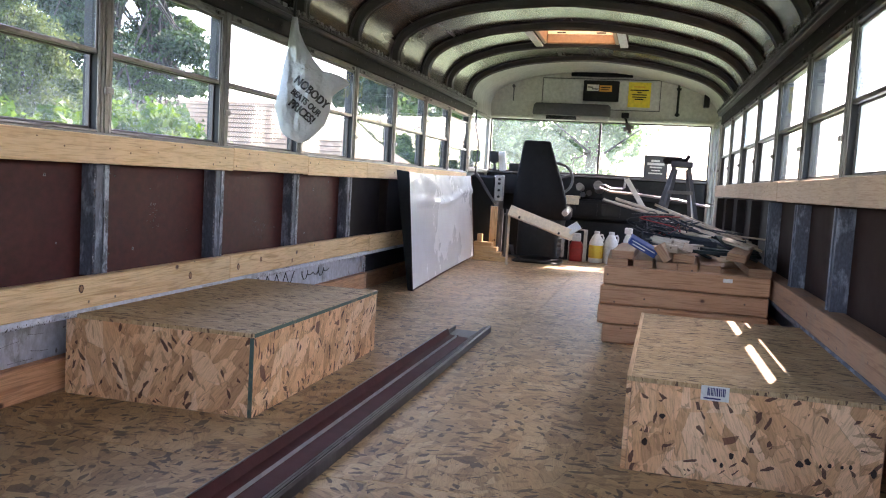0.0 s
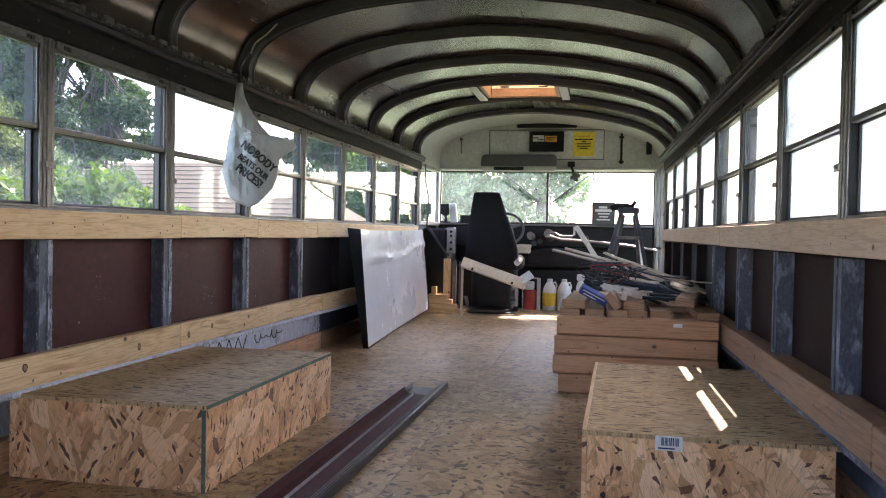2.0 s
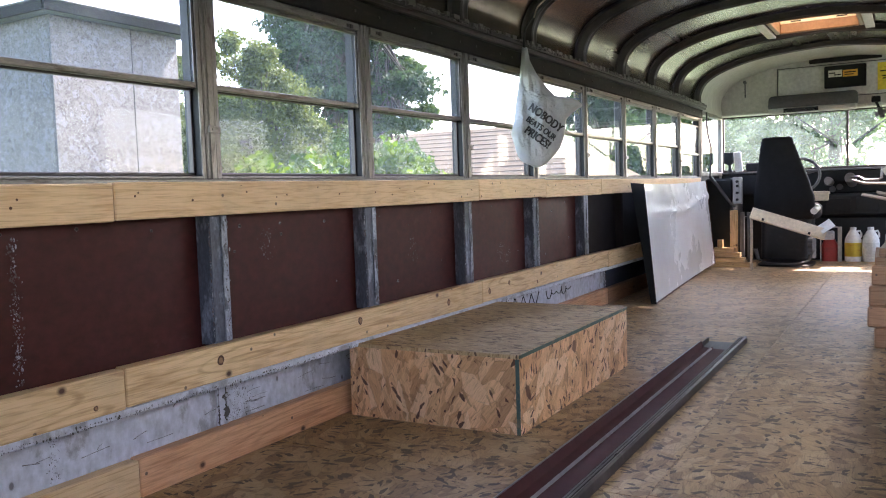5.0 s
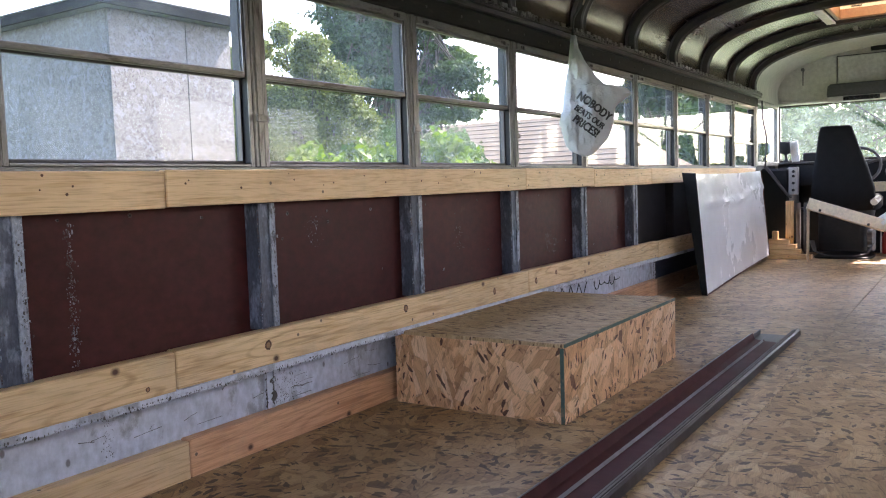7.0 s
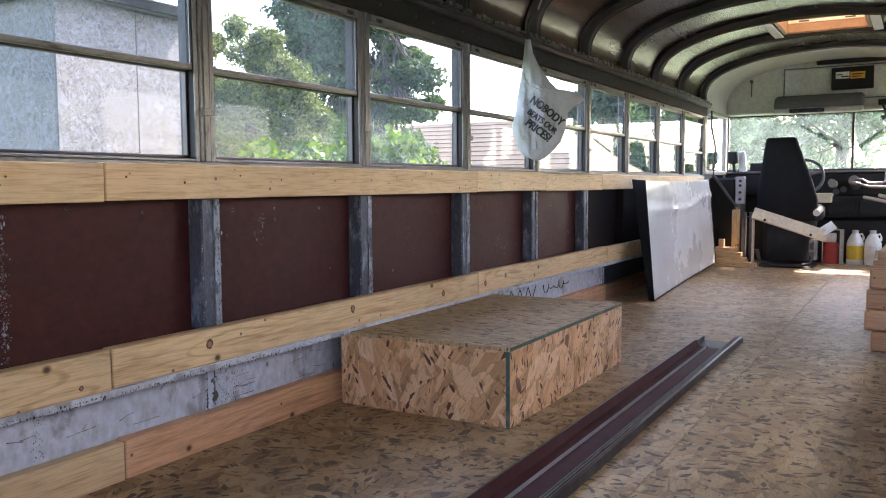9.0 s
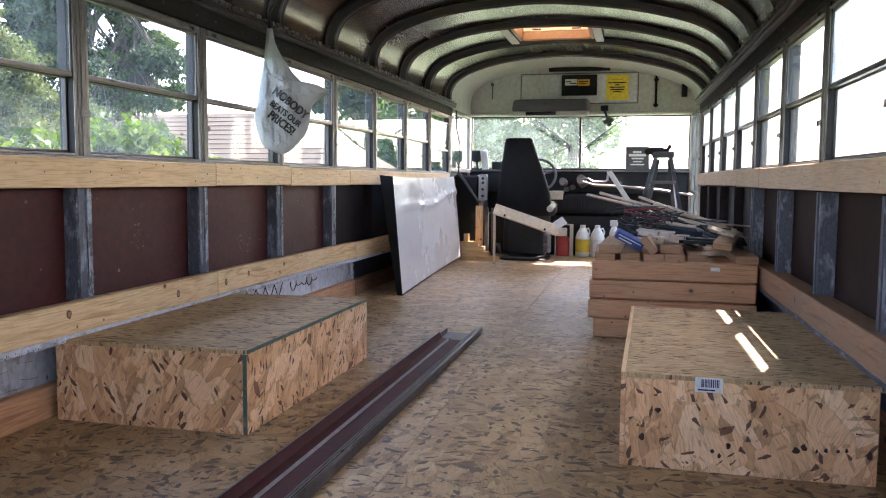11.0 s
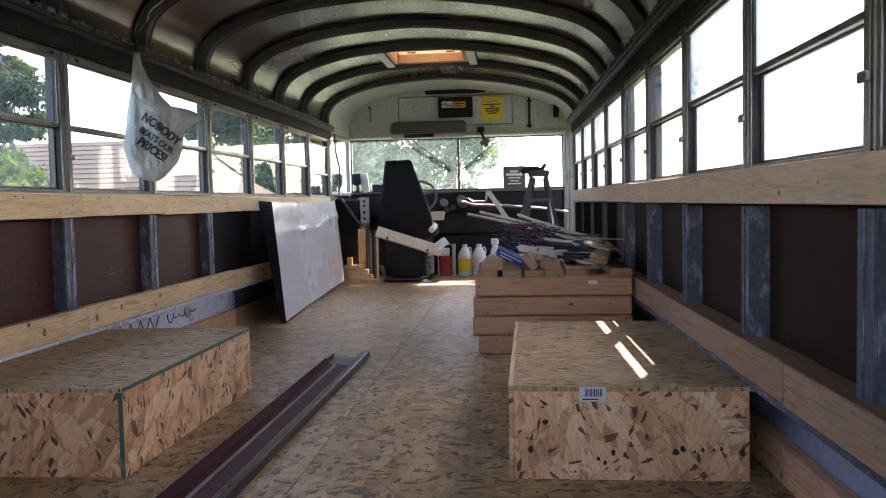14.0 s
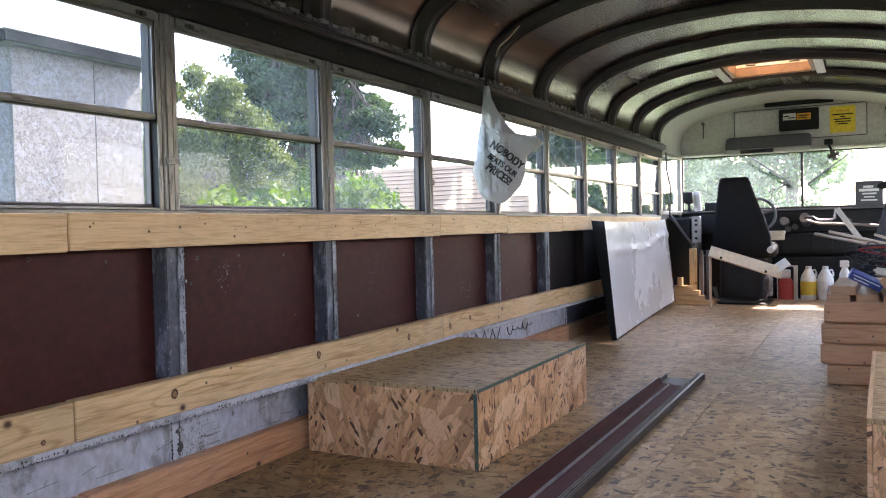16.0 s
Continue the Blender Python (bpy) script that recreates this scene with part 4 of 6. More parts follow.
# ---- roof hatch ----
hatch = structure("roof_hatch", "open tan plastic roof hatch glowing with daylight", "hatch", (-0.13, 6.16, 1.80))
TAN = worn("tan_plastic", (0.30, 0.155, 0.07), (0.2, 0.10, 0.05), 0.4, 0.0, 0.4, 5.0)
LID = bpy.data.materials.new("translucent_hatch_lid")
LID.use_nodes = True
lb = LID.node_tree.nodes["Principled BSDF"]
lb.inputs["Base Color"].default_value = (0.95, 0.86, 0.72, 1)
lb.inputs["Roughness"].default_value = 0.5
lt = LID.node_tree.nodes.new("ShaderNodeBsdfTranslucent")
lt.inputs["Color"].default_value = (0.95, 0.84, 0.68, 1)
lm = LID.node_tree.nodes.new("ShaderNodeMixShader")
lm.inputs[0].default_value = 0.7
LID.node_tree.links.new(lb.outputs[0], lm.inputs[1])
LID.node_tree.links.new(lt.outputs[0], lm.inputs[2])
LID.node_tree.links.new(lm.outputs[0], LID.node_tree.nodes["Material Output"].inputs[0])
hx0, hx1, hy0, hy1 = HATCH
bm = bmesh.new()
zt = 1.93
for lo, hi in (((hx0, hy0), (hx0 + 0.03, hy1)), ((hx1 - 0.03, hy0), (hx1, hy1)), ((hx0 + 0.03, hy0), (hx1 - 0.03, hy0 + 0.03)), ((hx0 + 0.03, hy1 - 0.03), (hx1 - 0.03, hy1))):
    bm_box(bm, (lo[0], lo[1], 1.80), (hi[0], hi[1], zt), 0.006)
part("hatch_frame", bm, TAN, hatch)
# cream strip added on the far side to imitate the daylit lid
DAYLIT_BAND = worn("cream_daylit_band", (0.74, 0.60, 0.43), (0.6, 0.45, 0.3), 0.45, 0.0, 0.3, 5.0)
bm = bmesh.new()
bm_box(bm, (hx0 + 0.035, hy1 - 0.036, 1.868), (hx1 - 0.035, hy1 - 0.031, zt - 0.004), 0.001)
part("hatch_liner", bm, DAYLIT_BAND, hatch, "cream strip standing in for the daylit band")
bm = bmesh.new()
bm_box(bm, (hx0 + 0.0, hy0 + 0.0, zt + 0.002), (hx1, hy1, zt + 0.012), 0.004)
part("hatch_lid", bm, LID, hatch)
bm = bmesh.new()
for x in (hx0 + 0.14, hx1 - 0.14):
    bm_box(bm, (x - 0.035, hy1 - 0.04, 1.875), (x + 0.035, hy1 - 0.028, 1.885), 0.002)
part("hatch_latch", bm, BLACK, hatch)
bm = bmesh.new()
for x in (hx0 - 0.065, hx1 + 0.005):
    bm_box(bm, (x, 5.94, 1.785), (x + 0.06, 6.57, 1.80), 0.003)
part("side_trim", bm, WHITE, hatch, "pale trim strips beside the hatch")


# ---- plywood boxes over the wheels ----
GREEN_EDGE = worn("green_edge_seal", (0.06, 0.105, 0.085), (0.30, 0.22, 0.13), 0.6, 0.0, 0.95, 14.0)


def wheel_box(name, x0, x1, y0, y1, h, open_side, label):
    """A box of strand board over a wheel arch: front, back, aisle side and lid, with sealed edges."""
    t = 0.012
    b = thing(name, ((x0 + x1) / 2, (y0 + y1) / 2, 0), label, "box", "wheel boxes")
    side_in, side_out = (x1 - t, x1) if open_side > 0 else (x0, x0 + t)
    fx0, fx1 = (x0, side_in - 0.001) if open_side > 0 else (side_out + 0.001, x1)
    boxpart("front_panel", (fx0, y0, 0.0), (fx1, y0 + t, h - t - 0.001), OSB_BOX, b, bevel=0.001)
    boxpart("back_panel", (fx0, y1 - t, 0.0), (fx1, y1, h - t - 0.001), OSB_BOX, b, bevel=0.001)
    boxpart("side_panel", (side_in, y0, 0.0), (side_out, y1, h - t - 0.001), OSB_BOX, b, bevel=0.001)
    boxpart("lid", (x0, y0 - 0.003, h - t), (x1 + (0.012 if open_side < 0 else 0), y1, h), OSB_TOP, b, bevel=0.001)
    if open_side > 0:
        bm = bmesh.new()
        bm_box(bm, (side_in, y0 - 0.0025, 0.001), (side_out, y0 - 0.0005, h - t - 0.002), 0)
        bm_box(bm, (x1 + 0.0005, y0, h - t), (x1 + 0.002, y1, h - 0.001), 0)
        part("sealed_edge", bm, GREEN_EDGE, b, "green sealed board edge")
    return b


wheel_box("wheel_box", -1.165, -0.548, 2.140, 3.190, 0.243, 1, "strand board box over a wheel arch with green sealed edges")
rbox = wheel_box("wheel_box", 0.474, 1.072, 2.155, 3.287, 0.241, -1, "strand board box over a wheel arch with a barcode sticker")


MARK = worn("black_brown_knot", (0.035, 0.016, 0.010), (0.10, 0.05, 0.03), 0.8, 0.0, 0.7, 60.0)
rnd = random.Random(77)
for x, z, r in ((0.529, 0.078, 0.008), (0.737, 0.072, 0.008), (0.892, 0.074, 0.010), (0.909, 0.081, 0.008), (0.938, 0.076, 0.004), (0.959, 0.079, 0.006), (0.986, 0.080, 0.005), (1.004, 0.082, 0.004), (1.055, 0.074, 0.008), (0.566, 0.150, 0.008), (0.70, 0.055, 0.006), (0.716, 0.045, 0.005)):
    bm = bmesh.new()
    k = 9
    tall = rnd.uniform(0.9, 1.7)
    ring = [bm.verts.new((x + r * rnd.uniform(0.6, 1.1) * math.cos(6.283 * i / k), 2.1543, z + tall * r * rnd.uniform(0.6, 1.1) * math.sin(6.283 * i / k))) for i in range(k)]
    mid = bm.verts.new((x, 2.1533, z))
    for i in range(k):
        bm.faces.new((ring[i], ring[(i + 1) % k], mid))
    box_uv(bm, list(bm.faces))
    part("knot_mark", bm, MARK, rbox, "dark rough knot in the board")

boxpart("lid_edge", (0.4735, 2.152, 0.2412), (0.485, 3.286, 0.2424), PINE_SILL, rbox, "pale sawn lid edge", bevel=0.0003)
BOX_TURN = Matrix.Translation((0.474, 2.155, 0)) @ Matrix.Rotation(-0.016, 4, "Z") @ Matrix.Translation((-0.474, -2.155, 0))
rbox.matrix_basis = BOX_TURN @ rbox.matrix_basis

# the door side of the bus closes in a little towards the nose
TOE_IN = Matrix.Translation((1.10, 2.2, 0)) @ Matrix.Rotation(0.017, 4, "Z") @ Matrix.Translation((-1.10, -2.2, 0))
for ob in list(scene.collection.objects):
    if ob.parent is None and (ob.name == "wall_right" or ob.name.split(".")[0] in ("rail_board", "entry_door") or ob.name.startswith("window_")):
        if ob.name == "wall_right" or ob.location.x > 0.5:
            ob.matrix_basis = TOE_IN @ ob.matrix_basis

# ---- outside ----
GRASS = worn("rough_grass", (0.07, 0.11, 0.03), (0.10, 0.10, 0.045), 0.9, 0.0, 0.8, 0.6)
bm = bmesh.new()
bm_box(bm, (-600, -600, -1.2), (600, 600, -1.0), 0)
solo("ground", bm, GRASS, "rough grass round the parked bus", "ground", kind="structure", base=(0, 0, -1.0))


def leaf_mat(name, dark, light, trans=0.35):
    m, nt, b = mat_base(name, 0.6)
    b.inputs["Specular IOR Level"].default_value = 0.2
    geo = nt.nodes.new("ShaderNodeNewGeometry")
    col = ramp(nt, geo.outputs["Random Per Island"], [(0.0, dark), (0.7, light), (1.0, tuple(1.3 * c for c in light))])
    nt.links.new(col, b.inputs["Base Color"])
    t = nt.nodes.new("ShaderNodeBsdfTranslucent")
    nt.links.new(mixc(nt, 1.0, col, (1.6, 1.5, 0.7), "MULTIPLY"), t.inputs["Color"])
    mx = nt.nodes.new("ShaderNodeMixShader")
    mx.inputs[0].default_value = trans
    nt.links.new(b.outputs[0], mx.inputs[1])
    nt.links.new(t.outputs[0], mx.inputs[2])
    nt.links.new(mx.outputs[0], nt.nodes["Material Output"].inputs[0])
    return m


LEAF_DARK = leaf_mat("dark_leaves", (0.010, 0.025, 0.013), (0.026, 0.052, 0.023), 0.2)
LEAF_MID = leaf_mat("green_leaves", (0.018, 0.045, 0.013), (0.038, 0.072, 0.02), 0.24)
LEAF_PALE = leaf_mat("pale_leaves", (0.026, 0.046, 0.013), (0.045, 0.068, 0.02), 0.24)
LEAF_BRIGHT = leaf_mat("bright_leaves", (0.022, 0.060, 0.004), (0.058, 0.105, 0.008), 0.4)
# brighter copy of the green leaves, sunlight put into the colour
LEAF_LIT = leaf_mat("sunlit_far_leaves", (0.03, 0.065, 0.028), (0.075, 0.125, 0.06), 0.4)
LEAF_WILLOW = leaf_mat("willow_leaves", (0.030, 0.048, 0.014), (0.078, 0.104, 0.032), 0.3)
BARK = worn("bark", (0.045, 0.036, 0.028), (0.025, 0.02, 0.016), 0.9, 0.0, 0.7, 5.0, (1, 3, 1), relief=0.8)


def leaf_cloud(name, clumps, per, size, seed, shape=0.5):
    """Many small leaves, strewn in uneven clumps given as centre and radii."""
    rnd = np.random.default_rng(seed)
    vs, fs = [], []
    for cx, cy, cz, rx, ry, rz in clumps:
        d = rnd.normal(size=(per, 3))
        d /= np.linalg.norm(d, axis=1)[:, None]
        r = rnd.uniform(0.35, 1.0, per) ** 0.6
        lump = 0.75 + 0.35 * np.sin(d[:, 0] * 5 + seed) * np.sin(d[:, 2] * 6 + 1.3 * seed) + rnd.normal(0, 0.07, per)
        p = d * (r * lump)[:, None] * np.array([rx, ry, rz]) + np.array([cx, cy, cz])
        a = rnd.normal(size=(per, 3))
        a /= np.linalg.norm(a, axis=1)[:, None]
        b = np.cross(a, rnd.normal(size=(per, 3)))
        b /= np.linalg.norm(b, axis=1)[:, None]
        s = size * rnd.uniform(0.6, 1.4, per)[:, None]
        quad = np.stack([p - a * s, p + b * s * shape, p + a * s, p - b * s * shape], 1)
        n0 = len(vs) * 4
        vs.append(quad.reshape(-1, 3))
    v = np.concatenate(vs)
    f = np.arange(len(v)).reshape(-1, 4)
    me = bpy.data.meshes.new(name)
    me.from_pydata(v.tolist(), [], f.tolist())
    return me


def tree(name, x, y, h, crown, per, size, mat, label, seed, trunk=0.16, lean=0.3):
    """A tapered trunk with limbs into each clump of the crown."""
    rnd = random.Random(seed)
    t = thing(name, (x, y, -1.0), label, "tree")
    bm = bmesh.new()
    tops = []
    p = Vector((x, y, -1.0))
    path = [p.copy()]
    for i in range(5):
        p = p + Vector((rnd.uniform(-lean, lean) * 0.3, rnd.uniform(-lean, lean) * 0.3, (h + 1.0) * 0.16))
        path.append(p.copy())
    for i, (a, b) in enumerate(zip(path, path[1:])):
        bm_tube(bm, a, b, trunk * (1 - 0.15 * i), 9, trunk * (1 - 0.15 * (i + 1)))
    for c in crown:
        s = path[rnd.choice((2, 3, 4, 5))]
        e = Vector(c[:3])
        mid = (s + e) / 2 + Vector((0, 0, -0.15))
        bm_tube(bm, s, mid, trunk * 0.22, 6, trunk * 0.12)
        bm_tube(bm, mid, e, trunk * 0.12, 6, trunk * 0.04)
    part("trunk", bm, BARK, t)
    me = leaf_cloud("crown", crown, per, size, seed)
    me.transform(Matrix.Translation((-x, -y, 1.0)))
    me.materials.append(mat)
    c = new("crown", me)
    c.parent = t
    return t


def crown_of(x, y, z0, z1, r, n, seed, squash=0.75, lo=0.32, hi=0.55):
    rnd = random.Random(seed)
    out = []
    for i in range(n):
        f = rnd.random()
        z = z0 + (z1 - z0) * f
        rad = r * (0.55 + 0.45 * math.sin(math.pi * min(1, 0.2 + 0.8 * f)))
        a = rnd.uniform(0, 2 * math.pi)
        d = rad * rnd.uniform(0.2, 1.08 - 0.6 * hi)
        s = rad * rnd.uniform(lo, hi)
        out.append((x + d * math.cos(a), y + d * math.sin(a), z, s, s, s * squash))
    return out


tree("tree", -9.1, 12.8, 7.0, crown_of(-9.1, 12.8, 0.8, 7.5, 1.95, 110, 3, 0.5, 0.16, 0.36), 1500, 0.045, LEAF_DARK, "tall dark leafy tree behind the bushes", 3, 0.2)
tree("tree", -8.5, 13.7, 5.0, crown_of(-8.5, 13.7, 0.8, 4.3, 1.05, 60, 8, 0.6, 0.18, 0.36), 1200, 0.045, LEAF_MID, "mid-green leafy tree with an open crown", 8, 0.14)
tree("tree", -6.4, 7.25, 2.8, crown_of(-6.4, 7.25, -0.8, 2.45, 1.3, 150, 5, 1.0, 0.16, 0.36), 1500, 0.021, LEAF_WILLOW, "slender pale green willow beside the shed", 5, 0.06)
tree("tree", -8.6, 27.0, 5.0, crown_of(-8.6, 27.0, 1.6, 5.5, 2.0, 16, 11), 900, 0.11, LEAF_DARK, "dark tree far beyond the tan roof", 11, 0.22)
tree("tree", -6.4, 30.0, 5.0, crown_of(-6.4, 30.0, 1.8, 5.0, 1.6, 12, 12), 900, 0.11, LEAF_DARK, "dark tree far beyond the tan roof", 12, 0.2)
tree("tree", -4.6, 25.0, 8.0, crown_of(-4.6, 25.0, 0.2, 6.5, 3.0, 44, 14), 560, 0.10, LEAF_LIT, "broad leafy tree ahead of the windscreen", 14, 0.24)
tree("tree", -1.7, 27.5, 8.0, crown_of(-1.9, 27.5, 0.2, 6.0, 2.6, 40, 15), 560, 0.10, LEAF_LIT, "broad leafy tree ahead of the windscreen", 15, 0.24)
tree("tree", -10.5, 34.0, 8.0, crown_of(-10.5, 34.0, 0.5, 6.0, 3.2, 24, 16), 900, 0.14, LEAF_MID, "broad leafy tree beyond the roof", 16, 0.24)


def bush(x, y, h, r, n, per, size, mat, label, seed):
    b = thing("bush", (x, y, -1.0), label, "bush", "bushes by the bus")
    rnd = random.Random(seed)
    cl = []
    bm = bmesh.new()
    for i in range(n):
        a, d = rnd.uniform(0, 6.28), r * math.sqrt(rnd.random()) * 0.8
        z = -1.0 + (h + 1.0) * rnd.uniform(0.25, 0.88)
        c = (x + d * math.cos(a), y + d * math.sin(a), z, r * 0.34, r * 0.34, r * 0.42)
        cl.append(c)
        bm_tube(bm, (x + 0.2 * d * math.cos(a), y + 0.2 * d * math.sin(a), -1.0), c[:3], 0.012, 5, 0.005)
    part("stems", bm, BARK, b)
    me = leaf_cloud("leaves", cl, per, size, seed, 0.6)
    me.transform(Matrix.Translation((-x, -y, 1.0)))
    me.materials.append(mat)
    o = new("leaves", me)
    o.parent = b
    return b


bush(-5.3, 6.6, 1.25, 0.8, 16, 420, 0.055, LEAF_BRIGHT, "bright green broad-leaved bush near the bus", 21)
bush(-5.0, 7.9, 1.35, 0.85, 16, 420, 0.055, LEAF_BRIGHT, "bright green broad-leaved bush near the bus", 22)
bush(-4.9, 9.2, 1.05, 0.7, 14, 420, 0.055, LEAF_BRIGHT, "bright green broad-leaved bush near the bus", 23)
bush(-6.2, 9.6, 1.5, 1.0, 16, 1300, 0.036, LEAF_MID, "dense green bush behind the bright ones", 24)
bush(-6.6, 6.0, 1.1, 1.0, 16, 1300, 0.03, LEAF_PALE, "pale dense shrub beside the shed", 25)
bush(-4.6, 10.6, 0.80, 0.7, 12, 380, 0.055, LEAF_BRIGHT, "low bright bush in front of the tan roof", 26)
bush(-7.6, 8.6, 1.8, 1.2, 16, 1300, 0.036, LEAF_PALE, "pale dense shrub beside the shed", 27)
bush(-6.0, 22.0, 1.4, 2.2, 16, 420, 0.10, LEAF_MID, "far green hedge clump", 28)
bush(-3.0, 22.0, 1.5, 2.2, 16, 420, 0.10, LEAF_PALE, "far green hedge clump", 29)
bush(-9.5, 21.0, 1.2, 2.2, 16, 420, 0.10, LEAF_MID, "far green hedge clump", 30)

bush(-7.4, 10.4, 1.9, 1.3, 20, 1300, 0.036, LEAF_PALE, "pale dense shrub behind the bright bushes", 31)
bush(-5.6, 7.2, 1.3, 0.8, 16, 420, 0.05, LEAF_BRIGHT, "bright green broad-leaved bush near the bus", 33)
bush(-8.4, 9.4, 2.0, 1.2, 20, 1300, 0.034, LEAF_PALE, "pale dense shrub behind the bright bushes", 34)

bush(-6.9, 10.9, 1.9, 0.95, 20, 1200, 0.034, LEAF_MID, "dense green bush behind the bright ones", 37)
bush(-5.2, 8.6, 1.5, 0.8, 20, 700, 0.045, LEAF_BRIGHT, "bright green broad-leaved bush near the bus", 38)
bush(-5.6, 10.0, 1.45, 0.72, 18, 700, 0.045, LEAF_BRIGHT, "bright green broad-leaved bush near the bus", 39)
bush(-7.3, 7.9, 1.7, 1.2, 24, 1300, 0.034, LEAF_MID, "dense green bush behind the willow", 35)
bush(-9.0, 8.2, 1.9, 1.4, 24, 1300, 0.036, LEAF_MID, "dense green bush behind the willow", 36)

# grey shed of strand board beside the bus
SHED = osb("weathered_strand_board", (0.076, 0.074, 0.072), (0.044, 0.043, 0.043), (0.022, 0.021, 0.021), 0.2, 21.0, 0.75, 0.2, (0.105, 0.103, 0.10), 1.9, spread=6.0, contrast=1.0, edge=0.95, sliver=2.2)
ROOFING = worn("grey_roofing", (0.10, 0.10, 0.10), (0.16, 0.155, 0.15), 0.9, 0.0, 0.5, 3.0, spec=0.05)
# almost black: the eave's shadow line is put into the fascia colour
FASCIA = worn("shadow_dark_fascia", (0.010, 0.010, 0.0105), (0.028, 0.027, 0.027), 0.95, 0.0, 0.6, 4.0, spec=0.0)
shed = thing("shed", (-5.7, 3.75, -1.0), "grey weathered strand board shed with a low roof", "shed")
for a, b in ((3.20, 3.80), (3.803, 4.20)):
    boxpart("wall_sheet", (-4.115, a, -1.0), (-4.10, b, 1.895), SHED, shed, bevel=0.003)
for a, b in ((-9.3, -7.78), (-7.777, -6.56), (-6.557, -5.34), (-5.337, -4.118)):
    boxpart("wall_sheet", (a, 3.20, -1.0), (b, 3.215, 1.895), SHED, shed, bevel=0.003)
boxpart("back_wall", (-9.3, 4.185, -1.0), (-4.12, 4.20, 1.895), SHED, shed)
bm = bmesh.new()
bm_box(bm, (-9.5, 3.12, 1.90), (-4.02, 4.30, 1.945), 0.01)
part("roof", bm, ROOFING, shed)
bm = bmesh.new()
bm_box(bm, (-4.018, 3.10, 1.895), (-3.998, 4.32, 1.957), 0.003)
bm_box(bm, (-9.5, 3.098, 1.895), (-4.02, 3.118, 1.957), 0.003)
part("fascia", bm, FASCIA, shed)
bm = bmesh.new()
bm_box(bm, (-4.022, 3.096, 1.958), (-3.994, 4.32, 1.968), 0.002)
bm_box(bm, (-9.5, 3.094, 1.958), (-4.024, 3.122, 1.968), 0.002)
part("drip_edge", bm, ROOFING, shed, "grey drip edge")

# house with a tan shingled roof
SHINGLE = worn("tan_shingle", (0.132, 0.108, 0.084), (0.095, 0.075, 0.058), 0.95, 0.0, 0.6, 2.0, spec=0.0)
SIDING = worn("pale_siding", (0.20, 0.19, 0.17), (0.15, 0.14, 0.125), 0.7, 0.0, 0.4, 2.0)
house = thing("house", (-9.0, 16.5, -1.0), "low house with a tan shingled hip roof", "house")
boxpart("wall", (-13.0, 14.6, -1.0), (-5.0, 19.0, 0.75), SIDING, house, bevel=0.01)
rows_n = 14
for k in range(rows_n):
    f0, f1 = k / rows_n, (k + 1) / rows_n
    bm = bmesh.new()
    y0, y1 = 14.2 + 2.5 * f0, 14.2 + 2.5 * f1
    z0, z1 = 0.70 + 1.45 * f0, 0.70 + 1.45 * f1
    xr0, xr1 = -4.6 - 2.0 * f0, -4.6 - 2.0 * f1
    pts = [(-13.4, y0, z0 + 0.014), (xr0, y0, z0 + 0.014), (xr1, y1, z1), (-13.4, y1, z1)]
    low = [bm.verts.new(p) for p in pts] + [bm.verts.new((p[0], p[1], p[2] - 0.04)) for p in pts]
    bm.faces.new(low[:4])
    bm.faces.new(low[4:][::-1])
    for i in range(4):
        bm.faces.new((low[i], low[i + 4], low[(i + 1) % 4 + 4], low[(i + 1) % 4]))
    box_uv(bm, list(bm.faces))
    part("shingle_course", bm, SHINGLE, house)
bm = bmesh.new()
q = [bm.verts.new(p) for p in ((-4.6, 14.2, 0.70), (-4.6, 19.2, 0.70), (-6.6, 16.7, 2.15))]
bm.faces.new(q)
q = [bm.verts.new(p) for p in ((-4.6, 19.2, 0.70), (-13.4, 19.2, 0.70), (-13.4, 16.7, 2.15), (-6.6, 16.7, 2.15))]
bm.faces.new(q)
box_uv(bm, list(bm.faces))
part("roof_back", bm, SHINGLE, house)

# ---- lumber stack ----
rnd = random.Random(4)
courses = (("lowest", 0.318, 1.028, 0.0, 0.0895, 3.884), ("low", 0.292, 1.030, 0.0905, 0.180, 3.878), ("mid", 0.297, 1.026, 0.181, 0.270, 3.880), ("top", 0.308, 1.028, 0.271, 0.359, 3.874))
for n, x0, x1, z0, z1, y0 in courses:
    bm = bmesh.new()
    bm_box(bm, (x0, y0, z0 + 0.002), (x1, y0 + 0.038, z1 - 0.001), 0.006)
    solo("stacked_board", bm, PINE_RED, "brownish pine board on edge at the end of a stack", "lumber", "stacked boards")
    for k in range(5):
        bm = bmesh.new()
        ya = y0 + 0.05 + k * 0.35
        bm_box(bm, (x0 + 0.01, ya, z0), (x1 - 0.01, ya + 0.30, z1), 0.003)
        solo("stacked_board", bm, PINE_RED, "brownish pine board lying inside the stack", "lumber", "stacked boards")


def stick(name, a, b, w, h, mat, label, category, group="", roll=0.0):
    """A straight sawn piece from a to b."""
    a, b = Vector(a), Vector(b)
    L = (b - a).length
    bm = bmesh.new()
    bm_box(bm, (0, -w / 2, -h / 2), (L, w / 2, h / 2), min(w, h) * 0.08)
    ob = new(name, mesh_of(name, bm, mat))
    ob.matrix_world = Matrix.Translation(a) @ (b - a).to_track_quat("X", "Z").to_matrix().to_4x4() @ Matrix.Rotation(roll, 4, "X")
    return tagged(ob, label, category, group)


